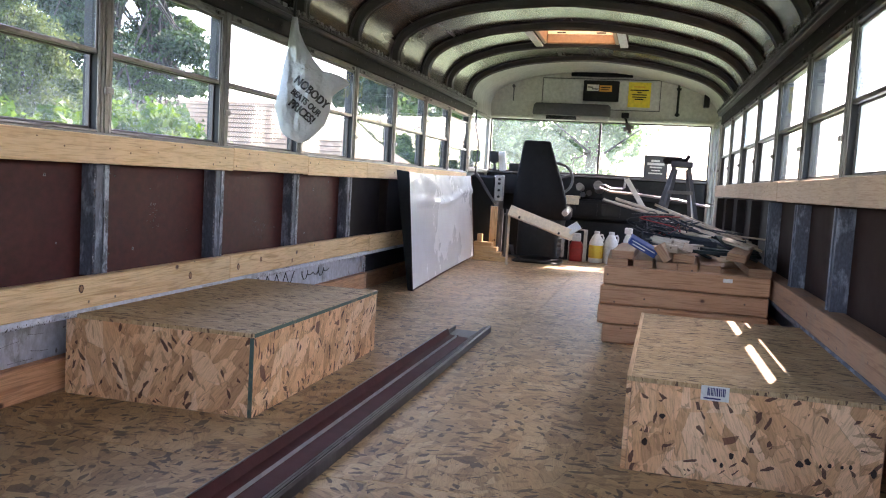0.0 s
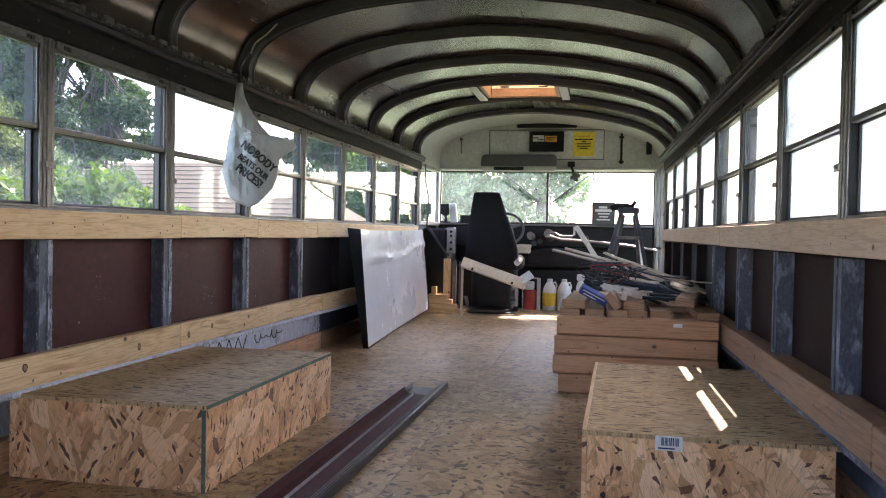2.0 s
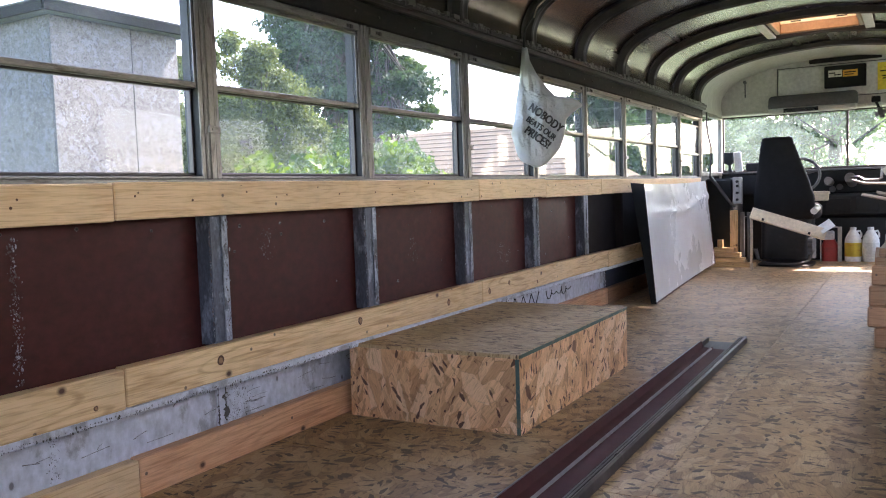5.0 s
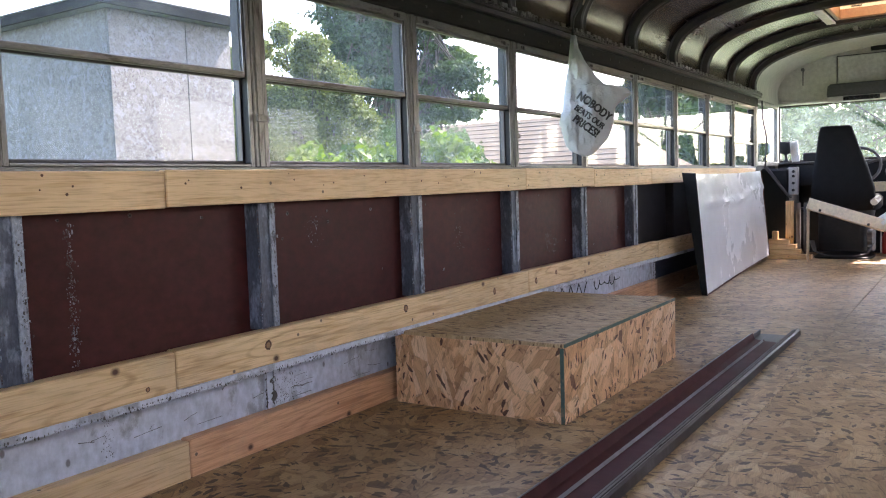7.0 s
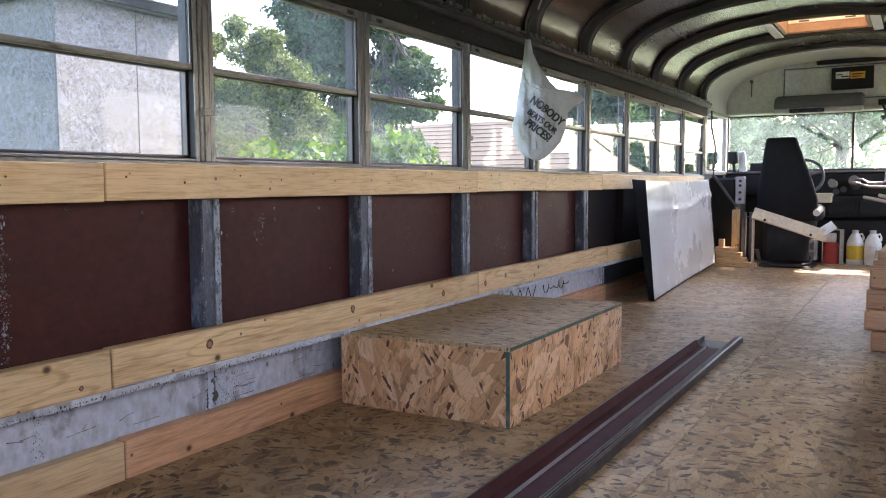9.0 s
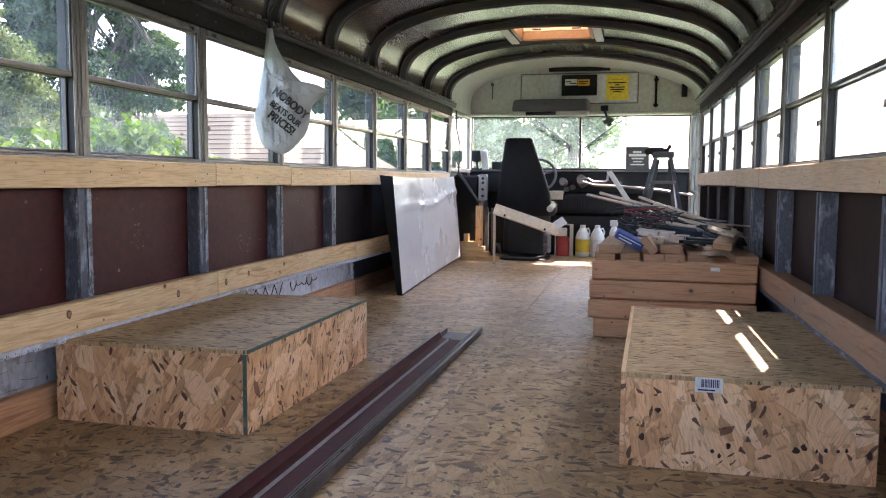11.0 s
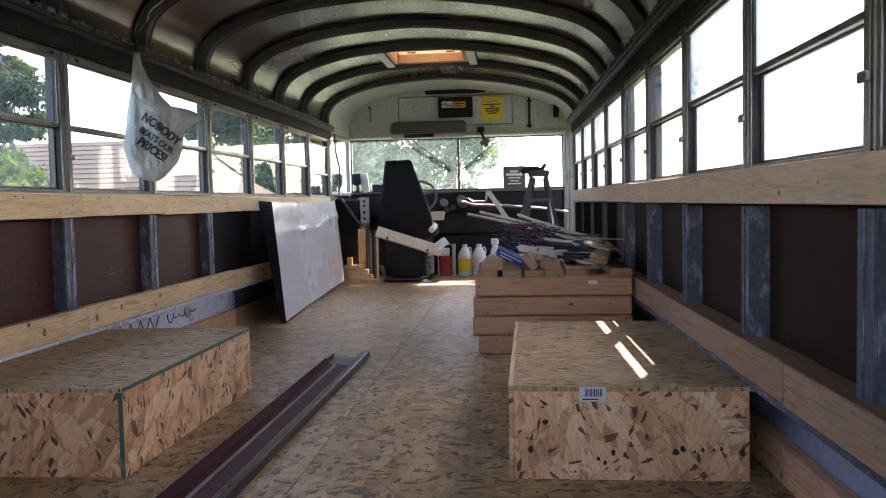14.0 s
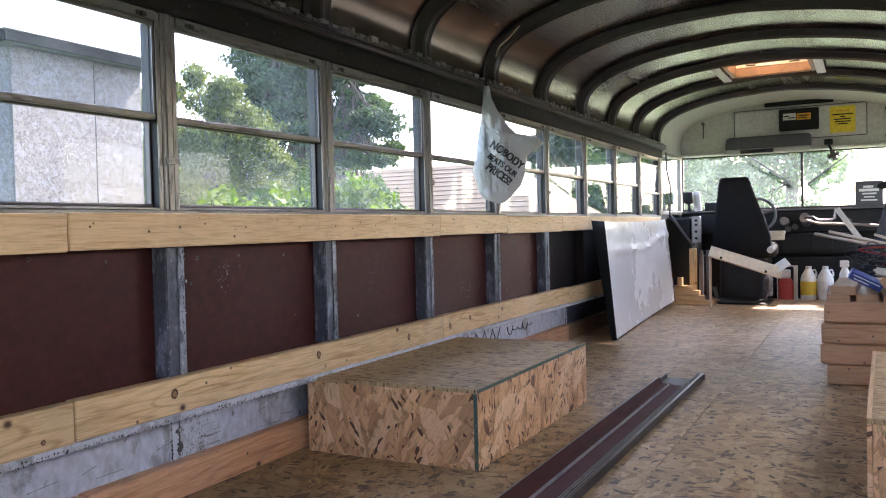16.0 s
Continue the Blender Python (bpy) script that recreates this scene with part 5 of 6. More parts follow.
LB = "short pine two-by-four offcut seen end on"
for x, z, y, w in ((0.365, 0.373, 3.90, 0.092), (0.478, 0.373, 3.93, 0.088), (0.582, 0.373, 3.91, 0.090), (0.674, 0.3735, 3.92, 0.089), (0.775, 0.373, 3.94, 0.09), (0.985, 0.373, 3.92, 0.10)):
    stick("offcut", (x, y, z), (x + rnd.uniform(-0.03, 0.03), y + rnd.uniform(0.5, 1.2), z), w, 0.037, PINE_DARK, LB, "lumber", "offcuts")
stick("offcut", (0.385, 3.90, 0.4115), (0.40, 4.4, 0.4115), 0.10, 0.037, PINE_DARK, LB, "lumber", "offcuts")
stick("offcut", (0.655, 3.93, 0.4115), (0.67, 4.3, 0.4115), 0.095, 0.037, PINE_DARK, LB, "lumber", "offcuts", 0.05)
stick("offcut", (0.560, 3.90, 0.430), (0.60, 4.25, 0.430), 0.085, 0.037, PINE_DARK, LB, "lumber", "offcuts", 0.9)
stick("offcut", (0.60, 3.98, 0.449), (0.80, 4.30, 0.449), 0.06, 0.036, PINE_GREY, LB, "lumber", "offcuts", 0.0)
stick("offcut", (0.67, 3.95, 0.462), (0.52, 4.22, 0.475), 0.05, 0.036, PINE_GREY, LB, "lumber", "offcuts", 0.3)
stick("offcut", (0.885, 3.98, 0.43), (0.97, 4.5, 0.436), 0.085, 0.036, PINE_DARK, LB, "lumber", "offcuts", 0.12)

# long strips thrown across the stack
strips = (((0.235, 4.62, 0.648), (0.95, 4.75, 0.48), 0.028, 0.012), ((0.30, 4.72, 0.655), (0.92, 4.60, 0.50), 0.03, 0.014), ((0.52, 4.70, 0.635), (1.03, 4.35, 0.448), 0.04, 0.012),
          ((0.60, 4.75, 0.600), (1.02, 4.45, 0.455), 0.035, 0.012), ((0.55, 4.55, 0.565), (0.98, 4.30, 0.46), 0.05, 0.014), ((0.50, 4.45, 0.525), (0.78, 4.28, 0.495), 0.045, 0.016),
          ((0.42, 4.85, 0.62), (0.86, 4.65, 0.50), 0.03, 0.012), ((0.66, 4.62, 0.585), (1.01, 4.6, 0.465), 0.025, 0.02))
for a, b, w, h in strips:
    stick("wood_strip", a, b, w, h, PINE_GREY, "weathered thin wood strip thrown across the stack", "lumber", "loose strips", rnd.uniform(-0.3, 0.3))
DARKMETAL = worn("dark_metal", (0.035, 0.04, 0.05), (0.12, 0.10, 0.09), 0.4, 0.5, 0.5, 8.0)
GREENISH = worn("dark_green_steel", (0.025, 0.045, 0.045), (0.08, 0.09, 0.09), 0.45, 0.3, 0.4, 6.0)
for i in range(12):
    x = rnd.uniform(0.45, 0.75)
    stick("metal_bar", (x, rnd.uniform(4.15, 4.5), rnd.uniform(0.455, 0.535)), (x + rnd.uniform(0.15, 0.35), rnd.uniform(4.1, 4.5), rnd.uniform(0.44, 0.50)), rnd.uniform(0.015, 0.03), rnd.uniform(0.006, 0.014), DARKMETAL, "dark steel bar in the heap of scrap", "scrap metal", "scrap bars", rnd.uniform(0, 1))
for i in range(5):
    stick("steel_channel", (0.70 + 0.03 * i, 4.08 + 0.06 * i, 0.44 + 0.012 * i), (1.02, 4.35 + 0.07 * i, 0.415 + 0.010 * i), 0.05, 0.016, GREENISH, "dark green steel strip lying on the stack", "scrap metal", "green strips", 0.2 * i)
for i in range(26):
    x, y = rnd.uniform(0.46, 0.80), rnd.uniform(4.2, 4.7)
    turn = rnd.uniform(-0.5, 0.35)
    l = rnd.uniform(0.12, 0.34)
    z = rnd.uniform(0.47, 0.60) - 0.25 * max(0.0, x - 0.55)
    stick("metal_bar", (x, y, z), (x + l * math.cos(turn), y + l * math.sin(turn), z - rnd.uniform(0.01, 0.12) * l / 0.3), rnd.uniform(0.006, 0.016), rnd.uniform(0.004, 0.010), PINE_GREY if i % 5 == 0 else DARKMETAL, "weathered thin wood strip thrown across the stack" if i % 5 == 0 else "thin dark metal bar in the scrap heap", "lumber" if i % 5 == 0 else "scrap metal", "loose strips" if i % 5 == 0 else "metal bars", rnd.uniform(-0.8, 0.8))
# wires over the heap
WIRE_B = worn("black_wire", (0.02, 0.02, 0.022), (0.05, 0.05, 0.05), 0.5)
WIRE_R = worn("red_wire", (0.30, 0.03, 0.025), (0.15, 0.03, 0.02), 0.5)


def cable(pts, r, mat, label, name="cable"):
    bm = bmesh.new()
    p = [Vector(q) for q in pts]
    out = []
    for i in range(len(p) - 1):
        p0, p1, p2, p3 = p[max(i - 1, 0)], p[i], p[i + 1], p[min(i + 2, len(p) - 1)]
        for s in range(6):
            t = s / 6
            out.append(0.5 * (2 * p1 + (p2 - p0) * t + (2 * p0 - 5 * p1 + 4 * p2 - p3) * t * t + (3 * p1 - p0 - 3 * p2 + p3) * t ** 3))
    out.append(p[-1])
    bm_sweep(bm, out, circle(r, 6))
    return solo(name, bm, mat, label, "cable", smooth=True)


for i in range(15):
    cx, cy = rnd.uniform(0.42, 0.62), rnd.uniform(4.2, 4.5)
    pts = [(cx + rnd.uniform(-0.1, 0.16), cy + rnd.uniform(-0.1, 0.15), rnd.uniform(0.46, 0.60)) for _ in range(7)]
    cable(pts, 0.003, WIRE_R if i == 1 else WIRE_B, "tangled wire in the heap of scrap on the stack")
BLUEBOX = worn("blue_carton", (0.03, 0.06, 0.22), (0.3, 0.32, 0.38), 0.45, 0.0, 0.7, 8.0)
PAPER = worn("white_paper", (0.72, 0.71, 0.68), (0.5, 0.48, 0.45), 0.7, 0.0, 0.3, 8.0)
carton = thing("carton", (0, 0, 0), "blue carton with a pale label tilted on offcuts", "box")
bm = bmesh.new()
bm_box(bm, (-0.085, -0.03, -0.022), (0.085, 0.03, 0.022), 0.002)
part("carton_body", bm, BLUEBOX, carton)
for lo, hi in (((-0.07, -0.0315, 0.006), (0.07, -0.0305, 0.011)), ((-0.06, -0.0315, -0.012), (0.02, -0.0305, -0.006))):
    bm = bmesh.new()
    bm_box(bm, lo, hi, 0)
    part("print_bar", bm, PAPER, carton)
carton.matrix_world = Matrix.Translation((0.472, 3.99, 0.452)) @ Euler((radians(20), radians(27), radians(8))).to_matrix().to_4x4() @ Matrix.Scale(0.82, 4)
bm = bmesh.new()
bm_box(bm, (0.828, 3.8718, 0.325), (0.868, 3.8735, 0.342), 0)
solo("stapled_tag", bm, PAPER, "small white tag stapled to a board end", "tag")

# ---- long brown steel channel on the floor ----
BROWNM = worn("brown_painted_steel", (0.070, 0.019, 0.019), (0.11, 0.06, 0.06), 0.6, 0.0, 0.4, 4.0, (0.6, 5, 1), spec=0.12)
CHAN_EDGE = worn("scuffed_brown_steel_edge", (0.040, 0.028, 0.030), (0.22, 0.20, 0.21), 0.38, 0.5, 0.5, 6.0, (0.4, 6, 1))
GALV = worn("bare_steel", (0.28, 0.27, 0.28), (0.12, 0.10, 0.10), 0.3, 0.85, 0.5, 6.0, (0.5, 6, 1))
chan = thing("steel_trim_channel", (-0.28, 2.4, 0), "long brown steel trim channel lying on the floor", "steel trim")
prof = [(-0.080, 0.0), (-0.080, 0.034), (-0.072, 0.037), (-0.062, 0.012), (-0.030, 0.006), (-0.027, 0.013), (-0.022, 0.006), (0.040, 0.004), (0.046, 0.020), (0.052, 0.008), (0.058, 0.024), (0.064, 0.010), (0.070, 0.026), (0.078, 0.022), (0.080, 0.0)]


def channel_run(name, y0, y1, pr, mat, xa, xb, t=0.0025):
    bm = bmesh.new()
    uvl = bm.loops.layers.uv.verify()
    up = [(a, b + t) for a, b in pr]
    ring = pr + up[::-1]
    r0 = [bm.verts.new((xa + a, y0, b)) for a, b in ring]
    r1 = [bm.verts.new((xb + a, y1, b)) for a, b in ring]
    m = len(ring)
    for j in range(m):
        k = (j + 1) % m
        f = bm.faces.new((r0[j], r0[k], r1[k], r1[j]))
        for lp in f.loops:
            lp[uvl].uv = (lp.vert.co.y, j * 0.012)
    for i in range(len(pr) - 1):
        bm.faces.new((r0[i], r0[i + 1], r0[m - 2 - i], r0[m - 1 - i]))
        bm.faces.new((r1[i], r1[i + 1], r1[m - 2 - i], r1[m - 1 - i]))
    return part(name, bm, mat, chan)


channel_run("brown_face", 0.75, 3.62, prof[:8], BROWNM, -0.283, -0.275)
channel_run("ribbed_edge", 0.75, 3.86, prof[7:], CHAN_EDGE, -0.283, -0.274)["label"] = "scuffed ribbed steel edge"
for rp in ([(-0.0315, 0.0062), (-0.027, 0.0158), (-0.0225, 0.0064)], [(-0.0815, 0.0350), (-0.0715, 0.0400)]):
    channel_run("worn_ridge", 0.75, 3.60, rp, GALV, -0.283, -0.275)["label"] = "thin pale steel ridge"
for c, h in ((0.046, 0.0205), (0.058, 0.0245), (0.070, 0.0265)):
    channel_run("worn_ridge", 0.75, 3.86, [(c - 0.0014, h - 0.002), (c, h + 0.0008), (c + 0.0014, h - 0.002)], GALV, -0.283, -0.274)["label"] = "thin pale steel ridge"
bm = bmesh.new()
bm_box(bm, (-0.352, 3.60, 0.003), (-0.236, 3.80, 0.007), 0.001)
bm_box(bm, (-0.352, 3.60, 0.007), (-0.348, 3.78, 0.030), 0.001)
part("end_clip", bm, CHAN_EDGE, chan, "bent bare steel end clip")

# ---- glossy sheet leaning on the wall ----
sheet = thing("leaning_sheet", (-1.0, 6.1, 0), "glossy white sheet with dark edges leaning on the wall", "panel")
bm = bmesh.new()
uv = bm.loops.layers.uv.verify()
NU, NV = 60, 30
grid = []
for i in range(NU + 1):
    u = i / NU
    row = []
    for j in range(NV + 1):
        v = j / NV
        y = 4.97 + 2.33 * u
        z = 0.005 + 0.035 * u * u + v * (0.735 - 0.02 * u)
        x = (-0.914 - 0.120 * u) * (1 - v) + (-0.978 - 0.122 * u) * v - 0.035 * math.sin(math.pi * u) * (1 - v) * 0.6
        x += 0.006 * math.sin(7 * u + 3 * v) * v + 0.005 * noise.noise((u * 6, v * 4, 1.0)) + 0.006 * noise.noise((u * 15, v * 11, 4.0)) * max(0.0, v - 0.3)
        x += 0.014 * math.exp(-((v - 0.70 - 0.10 * u - 0.03 * math.sin(9 * u)) / 0.03) ** 2) * min(1.0, 6 * u) + 0.006 * noise.noise((u * 22, v * 9, 7.0)) * max(0.0, v - 0.72) * 3
        row.append(bm.verts.new((x, y, z)))
    grid.append(row)
for i in range(NU):
    for j in range(NV):
        f = bm.faces.new((grid[i][j], grid[i + 1][j], grid[i + 1][j + 1], grid[i][j + 1]))
        for lp in f.loops:
            lp[uv].uv = (lp.vert.co.y, lp.vert.co.z)
got = bmesh.ops.extrude_face_region(bm, geom=list(bm.faces))
bmesh.ops.translate(bm, verts=[v for v in got["geom"] if isinstance(v, bmesh.types.BMVert)], vec=(-0.003, 0, 0))
part("face", bm, SHEET, sheet, smooth=True)
bm = bmesh.new()
vs = [bm.verts.new(p) for p in ((-0.909, 4.964, 0.0), (-0.974, 4.964, 0.742), (-1.060, 4.968, 0.750), (-0.945, 4.968, 0.0))]
f = bm.faces.new(vs)
got = bmesh.ops.extrude_face_region(bm, geom=[f])
bmesh.ops.translate(bm, verts=[v for v in got["geom"] if isinstance(v, bmesh.types.BMVert)], vec=(0, 0.004, 0))
box_uv(bm, list(bm.faces))
part("end_flange", bm, BLACK, sheet, "dark folded end flange")
bm = bmesh.new()
bm_sweep(bm, [(-0.912 - 0.120 * u - 0.021 * math.sin(math.pi * u), 4.97 + 2.33 * u, 0.003 + 0.035 * u * u) for u in [k / 12 for k in range(13)]], [(-0.004, -0.003), (0.004, -0.003), (0.004, 0.004), (-0.004, 0.004)])
part("bottom_lip", bm, MAROON, sheet, "dark red bottom lip")
bm = bmesh.new()
bm_sweep(bm, [(-1.034 - 0.066 * v, 7.302, 0.04 + 0.715 * v) for v in [k / 6 for k in range(7)]], [(-0.006, -0.004), (0.006, -0.004), (0.006, 0.004), (-0.006, 0.004)])
part("far_lip", bm, MAROON, sheet, "dark red end lip")

# ---- driver's seat ----
seat = thing("driver_chair", (-0.5, 7.55, 0), "black high-backed driver's seat on a pedestal", "seat")


def rounded_loft(bm, rings, n=20):
    """Rounded-rectangle rings: centre x, y, z, half width, half depth; joined upwards."""
    uvl = bm.loops.layers.uv.verify()
    made = []
    for cx, cy, cz, hw, hd in rings:
        r = []
        for i in range(n):
            a = 2 * math.pi * i / n
            c, s = math.cos(a), math.sin(a)
            e = 0.45
            r.append(bm.verts.new((cx + hw * math.copysign(abs(c) ** e, c), cy + hd * math.copysign(abs(s) ** e, s), cz)))
        made.append(r)
    for a, b in zip(made, made[1:]):
        for j in range(n):
            k = (j + 1) % n
            f = bm.faces.new((a[j], a[k], b[k], b[j]))
            for lp in f.loops:
                lp[uvl].uv = (lp.vert.co.x + lp.vert.co.y, lp.vert.co.z)
    bm.faces.new(made[0][::-1])
    bm.faces.new(made[-1])


bm = bmesh.new()
rounded_loft(bm, [(-0.49, 7.52, 0.42, 0.225, 0.05), (-0.49, 7.50, 0.47, 0.245, 0.065), (-0.492, 7.47, 0.60, 0.238, 0.07), (-0.505, 7.45, 0.76, 0.205, 0.065), (-0.522, 7.43, 0.92, 0.160, 0.058), (-0.535, 7.42, 1.05, 0.130, 0.05), (-0.537, 7.42, 1.09, 0.118, 0.042), (-0.537, 7.42, 1.10, 0.10, 0.03)])
part("backrest", bm, FABRIC, seat, smooth=True)
bm = bmesh.new()
rounded_loft(bm, [(-0.47, 7.78, 0.40, 0.22, 0.24), (-0.47, 7.78, 0.43, 0.24, 0.26), (-0.47, 7.78, 0.50, 0.24, 0.26), (-0.47, 7.78, 0.53, 0.21, 0.23)])
part("seat_cushion", bm, FABRIC, seat, smooth=True)
bm = bmesh.new()
rounded_loft(bm, [(-0.50, 7.72, 0.06, 0.20, 0.20), (-0.50, 7.72, 0.22, 0.20, 0.20), (-0.49, 7.74, 0.40, 0.21, 0.21)])
part("pedestal", bm, BLACK, seat, smooth=True)
bm = bmesh.new()
rounded_loft(bm, [(-0.50, 7.70, 0.0, 0.225, 0.25), (-0.50, 7.70, 0.012, 0.225, 0.25), (-0.50, 7.70, 0.016, 0.21, 0.235)])
part("base_plate", bm, BLACK, seat)
bm = bmesh.new()
bm_sweep(bm, [(-0.73, 7.50, 0.15), (-0.70, 7.46, 0.06), (-0.6, 7.44, 0.03), (-0.4, 7.45, 0.028), (-0.3, 7.47, 0.05), (-0.27, 7.5, 0.14)], [(-0.02, -0.004), (0.02, -0.004), (0.02, 0.004), (-0.02, 0.004)])
part("seat_belt", bm, RUBBER, seat, "dark grey belt looped at the base", smooth=True)
bm = bmesh.new()
for z in (0.10, 0.14, 0.18, 0.22):
    bm_tube(bm, (-0.30, 7.52, z), (-0.26, 7.50, z), 0.03, 10)
part("bellows", bm, RUBBER, seat, "ribbed rubber bellows")
bm = bmesh.new()
bm_tube(bm, (-0.255, 7.42, 0.47), (-0.235, 7.50, 0.50), 0.028, 12)
part("recline_knob", bm, WHITE, seat, "pale recliner knob", smooth=True)

# cream tray leaning across behind the seat
CREAM = worn("cream_plastic", (0.78, 0.68, 0.52), (0.6, 0.5, 0.36), 0.4, 0.0, 0.3, 5.0)
tray = thing("cream_tray", (0, 0, 0), "cream plastic trough propped aslant behind the driver's seat", "tray")
L = 0.575
for nm, lo, hi in (("base", (0, -0.055, 0.0), (L, 0.055, 0.006)), ("front_rim", (0, -0.059, 0.0), (L, -0.055, 0.085)), ("back_rim", (0, 0.055, 0.0), (L, 0.059, 0.085)), ("end", (L, -0.059, 0.0), (L + 0.004, 0.059, 0.085)), ("end", (-0.004, -0.059, 0.0), (0, 0.059, 0.085))):
    bm = bmesh.new()
    bm_box(bm, lo, hi, 0.001)
    part(nm, bm, CREAM, tray)
for x in (0.09, 0.45):
    bm = bmesh.new()
    bm_box(bm, (x, -0.063, 0.002), (x + 0.018, -0.059, 0.022), 0.001)
    part("clip", bm, BLACK, tray)
tray.matrix_world = Matrix.Translation((-0.70, 7.06, 0.437)) @ Euler((radians(-8), radians(18.5), radians(6))).to_matrix().to_4x4()
stick("propping_stick", (-0.70, 7.12, 0.0), (-0.695, 7.10, 0.44), 0.02, 0.02, PINE_GREY, "thin grey stick holding up the trough", "lumber")
bm = bmesh.new()
bm_box(bm, (-0.19, 7.02, 0.36), (-0.08, 7.16, 0.364), 0)
o = solo("paper_card", bm, PAPER, "white card lying on the trough's end", "paper")
o.rotation_euler = (radians(25), radians(-35), radians(10))

# ---- stacked boards beside the seat ----
for i, (x1, z0) in enumerate(((-0.715, 0.0), (-0.80, 0.042), (-0.84, 0.084), (-0.89, 0.126), )):
    bm = bmesh.new()
    bm_box(bm, (-1.06, 7.36 + 0.01 * i, z0), (x1, 7.45 + 0.01 * i, z0 + 0.039), 0.003)
    solo("short_board", bm, PINE, "pale pine offcut in a stepped stack by the seat", "lumber", "stepped offcuts")
bm = bmesh.new()
bm_box(bm, (-1.03, 7.40, 0.166), (-0.985, 7.45, 0.235), 0.003)
solo("short_board", bm, PINE, "pale pine block on top of the stepped stack", "lumber", "stepped offcuts")
bm = bmesh.new()
bm_box(bm, (-0.935, 7.47, 0.0), (-0.873, 7.51, 0.49), 0.003)
solo("upright_board", bm, PINE, "pale pine board standing on end behind the seat", "lumber")
for x in (-0.86, -0.80):
    bm = bmesh.new()
    bm_box(bm, (x, 7.52, 0.0), (x + 0.035, 7.55, 0.47), 0.003)
    solo("upright_bar", bm, RUBBER, "dark upright bar behind the seat", "bar", "upright bars")

# ---- driver's side console ----
cons = thing("driver_console", (-1.04, 7.75, 0), "black driver's side console with a chrome switch plate", "console")
bm = bmesh.new()
bm_box(bm, (-1.17, 7.58, 0.0), (-0.93, 8.10, 0.77), 0.02)
part("console_body", bm, BLACK, cons)
bm = bmesh.new()
bm_box(bm, (-0.93, 7.56, 0.54), (-0.85, 7.62, 0.78), 0.008)
part("switch_plate", bm, GALV, cons, "worn chrome switch plate")
for z in (0.58, 0.64, 0.70, 0.74):
    bm = bmesh.new()
    bm_tube(bm, (-0.885, 7.56, z), (-0.885, 7.535, z), 0.012, 10)
    part("switch_knob", bm, BLACK, cons, smooth=True)
cable([(-1.12, 7.57, 0.79), (-1.06, 7.55, 0.72), (-0.99, 7.54, 0.62), (-0.93, 7.55, 0.54), (-0.90, 7.56, 0.52)], 0.014, RUBBER, "thick grey hose hanging over the console", "hose")
cable([(-1.13, 7.50, 1.36), (-1.125, 7.50, 1.2), (-1.10, 7.52, 1.05), (-1.11, 7.55, 0.9), (-1.12, 7.56, 0.78)], 0.007, WIRE_B, "black cable hanging beside the driver's window")

# ---- dashboard ----
dash = thing("dashboard", (-0.08, 8.2, 0), "black bus dashboard with gauges and a defroster ledge", "dashboard")
bm = bmesh.new()
bm_box(bm, (-1.16, 8.28, 0.60), (0.975, 8.39, 0.815), 0.015)
part("dash_body", bm, BLACK, dash)
bm = bmesh.new()
bm_box(bm, (-1.16, 8.26, 0.812), (0.975, 8.395, 0.830), 0.005)
part("dash_top", bm, RUBBER, dash)
bm = bmesh.new()
bm_box(bm, (-0.30, 8.16, 0.40), (0.40, 8.39, 0.60), 0.02)
bm_box(bm, (-0.22, 8.145, 0.44), (-0.02, 8.16, 0.56), 0.004)
bm_box(bm, (0.02, 8.145, 0.44), (0.20, 8.16, 0.56), 0.004)
part("lower_dash", bm, BLACK, dash)
bm = bmesh.new()
bm_box(bm, (-1.1, 8.2, 0.0), (0.95, 8.38, 0.40), 0.02)
part("foot_wall", bm, BLACK, dash)
for x, z in ((-0.22, 0.70), (-0.12, 0.66), (-0.18, 0.64), (0.33, 0.70)):
    bm = bmesh.new()
    bm_tube(bm, (x, 8.282, z), (x, 8.262, z), 0.028, 14)
    part("gauge", bm, RUBBER, dash, smooth=True)
bm = bmesh.new()
bm_box(bm, (-0.335, 8.14, 0.54), (-0.20, 8.281, 0.626), 0.006)
solo("cream_box", bm, CREAM, "cream plastic box fixed below the dashboard", "box")
wheel = thing("steering_wheel", (-0.34, 7.86, 0.78), "dark steering wheel behind the seat", "steering wheel")
bm = bmesh.new()
q = Euler((radians(62), 0, radians(4))).to_matrix()
c0 = Vector((-0.42, 7.88, 0.775))
ring = [c0 + q @ Vector((0.17 * math.cos(a), 0.17 * math.sin(a), 0)) for a in [2 * math.pi * k / 28 for k in range(29)]]
bm_sweep(bm, ring, circle(0.013, 8))
part("rim", bm, RUBBER, wheel, smooth=True)
bm = bmesh.new()
for a in (0.3, 2.84, 4.71):
    bm_tube(bm, c0, c0 + q @ Vector((0.165 * math.cos(a), 0.165 * math.sin(a), 0)), 0.011, 8)
part("spokes", bm, RUBBER, wheel)
bm = bmesh.new()
bm_tube(bm, c0 + q @ Vector((0, 0, 0.02)), c0 + q @ Vector((0, 0, -0.30)), 0.035, 14)
part("column", bm, BLACK, wheel, smooth=True)

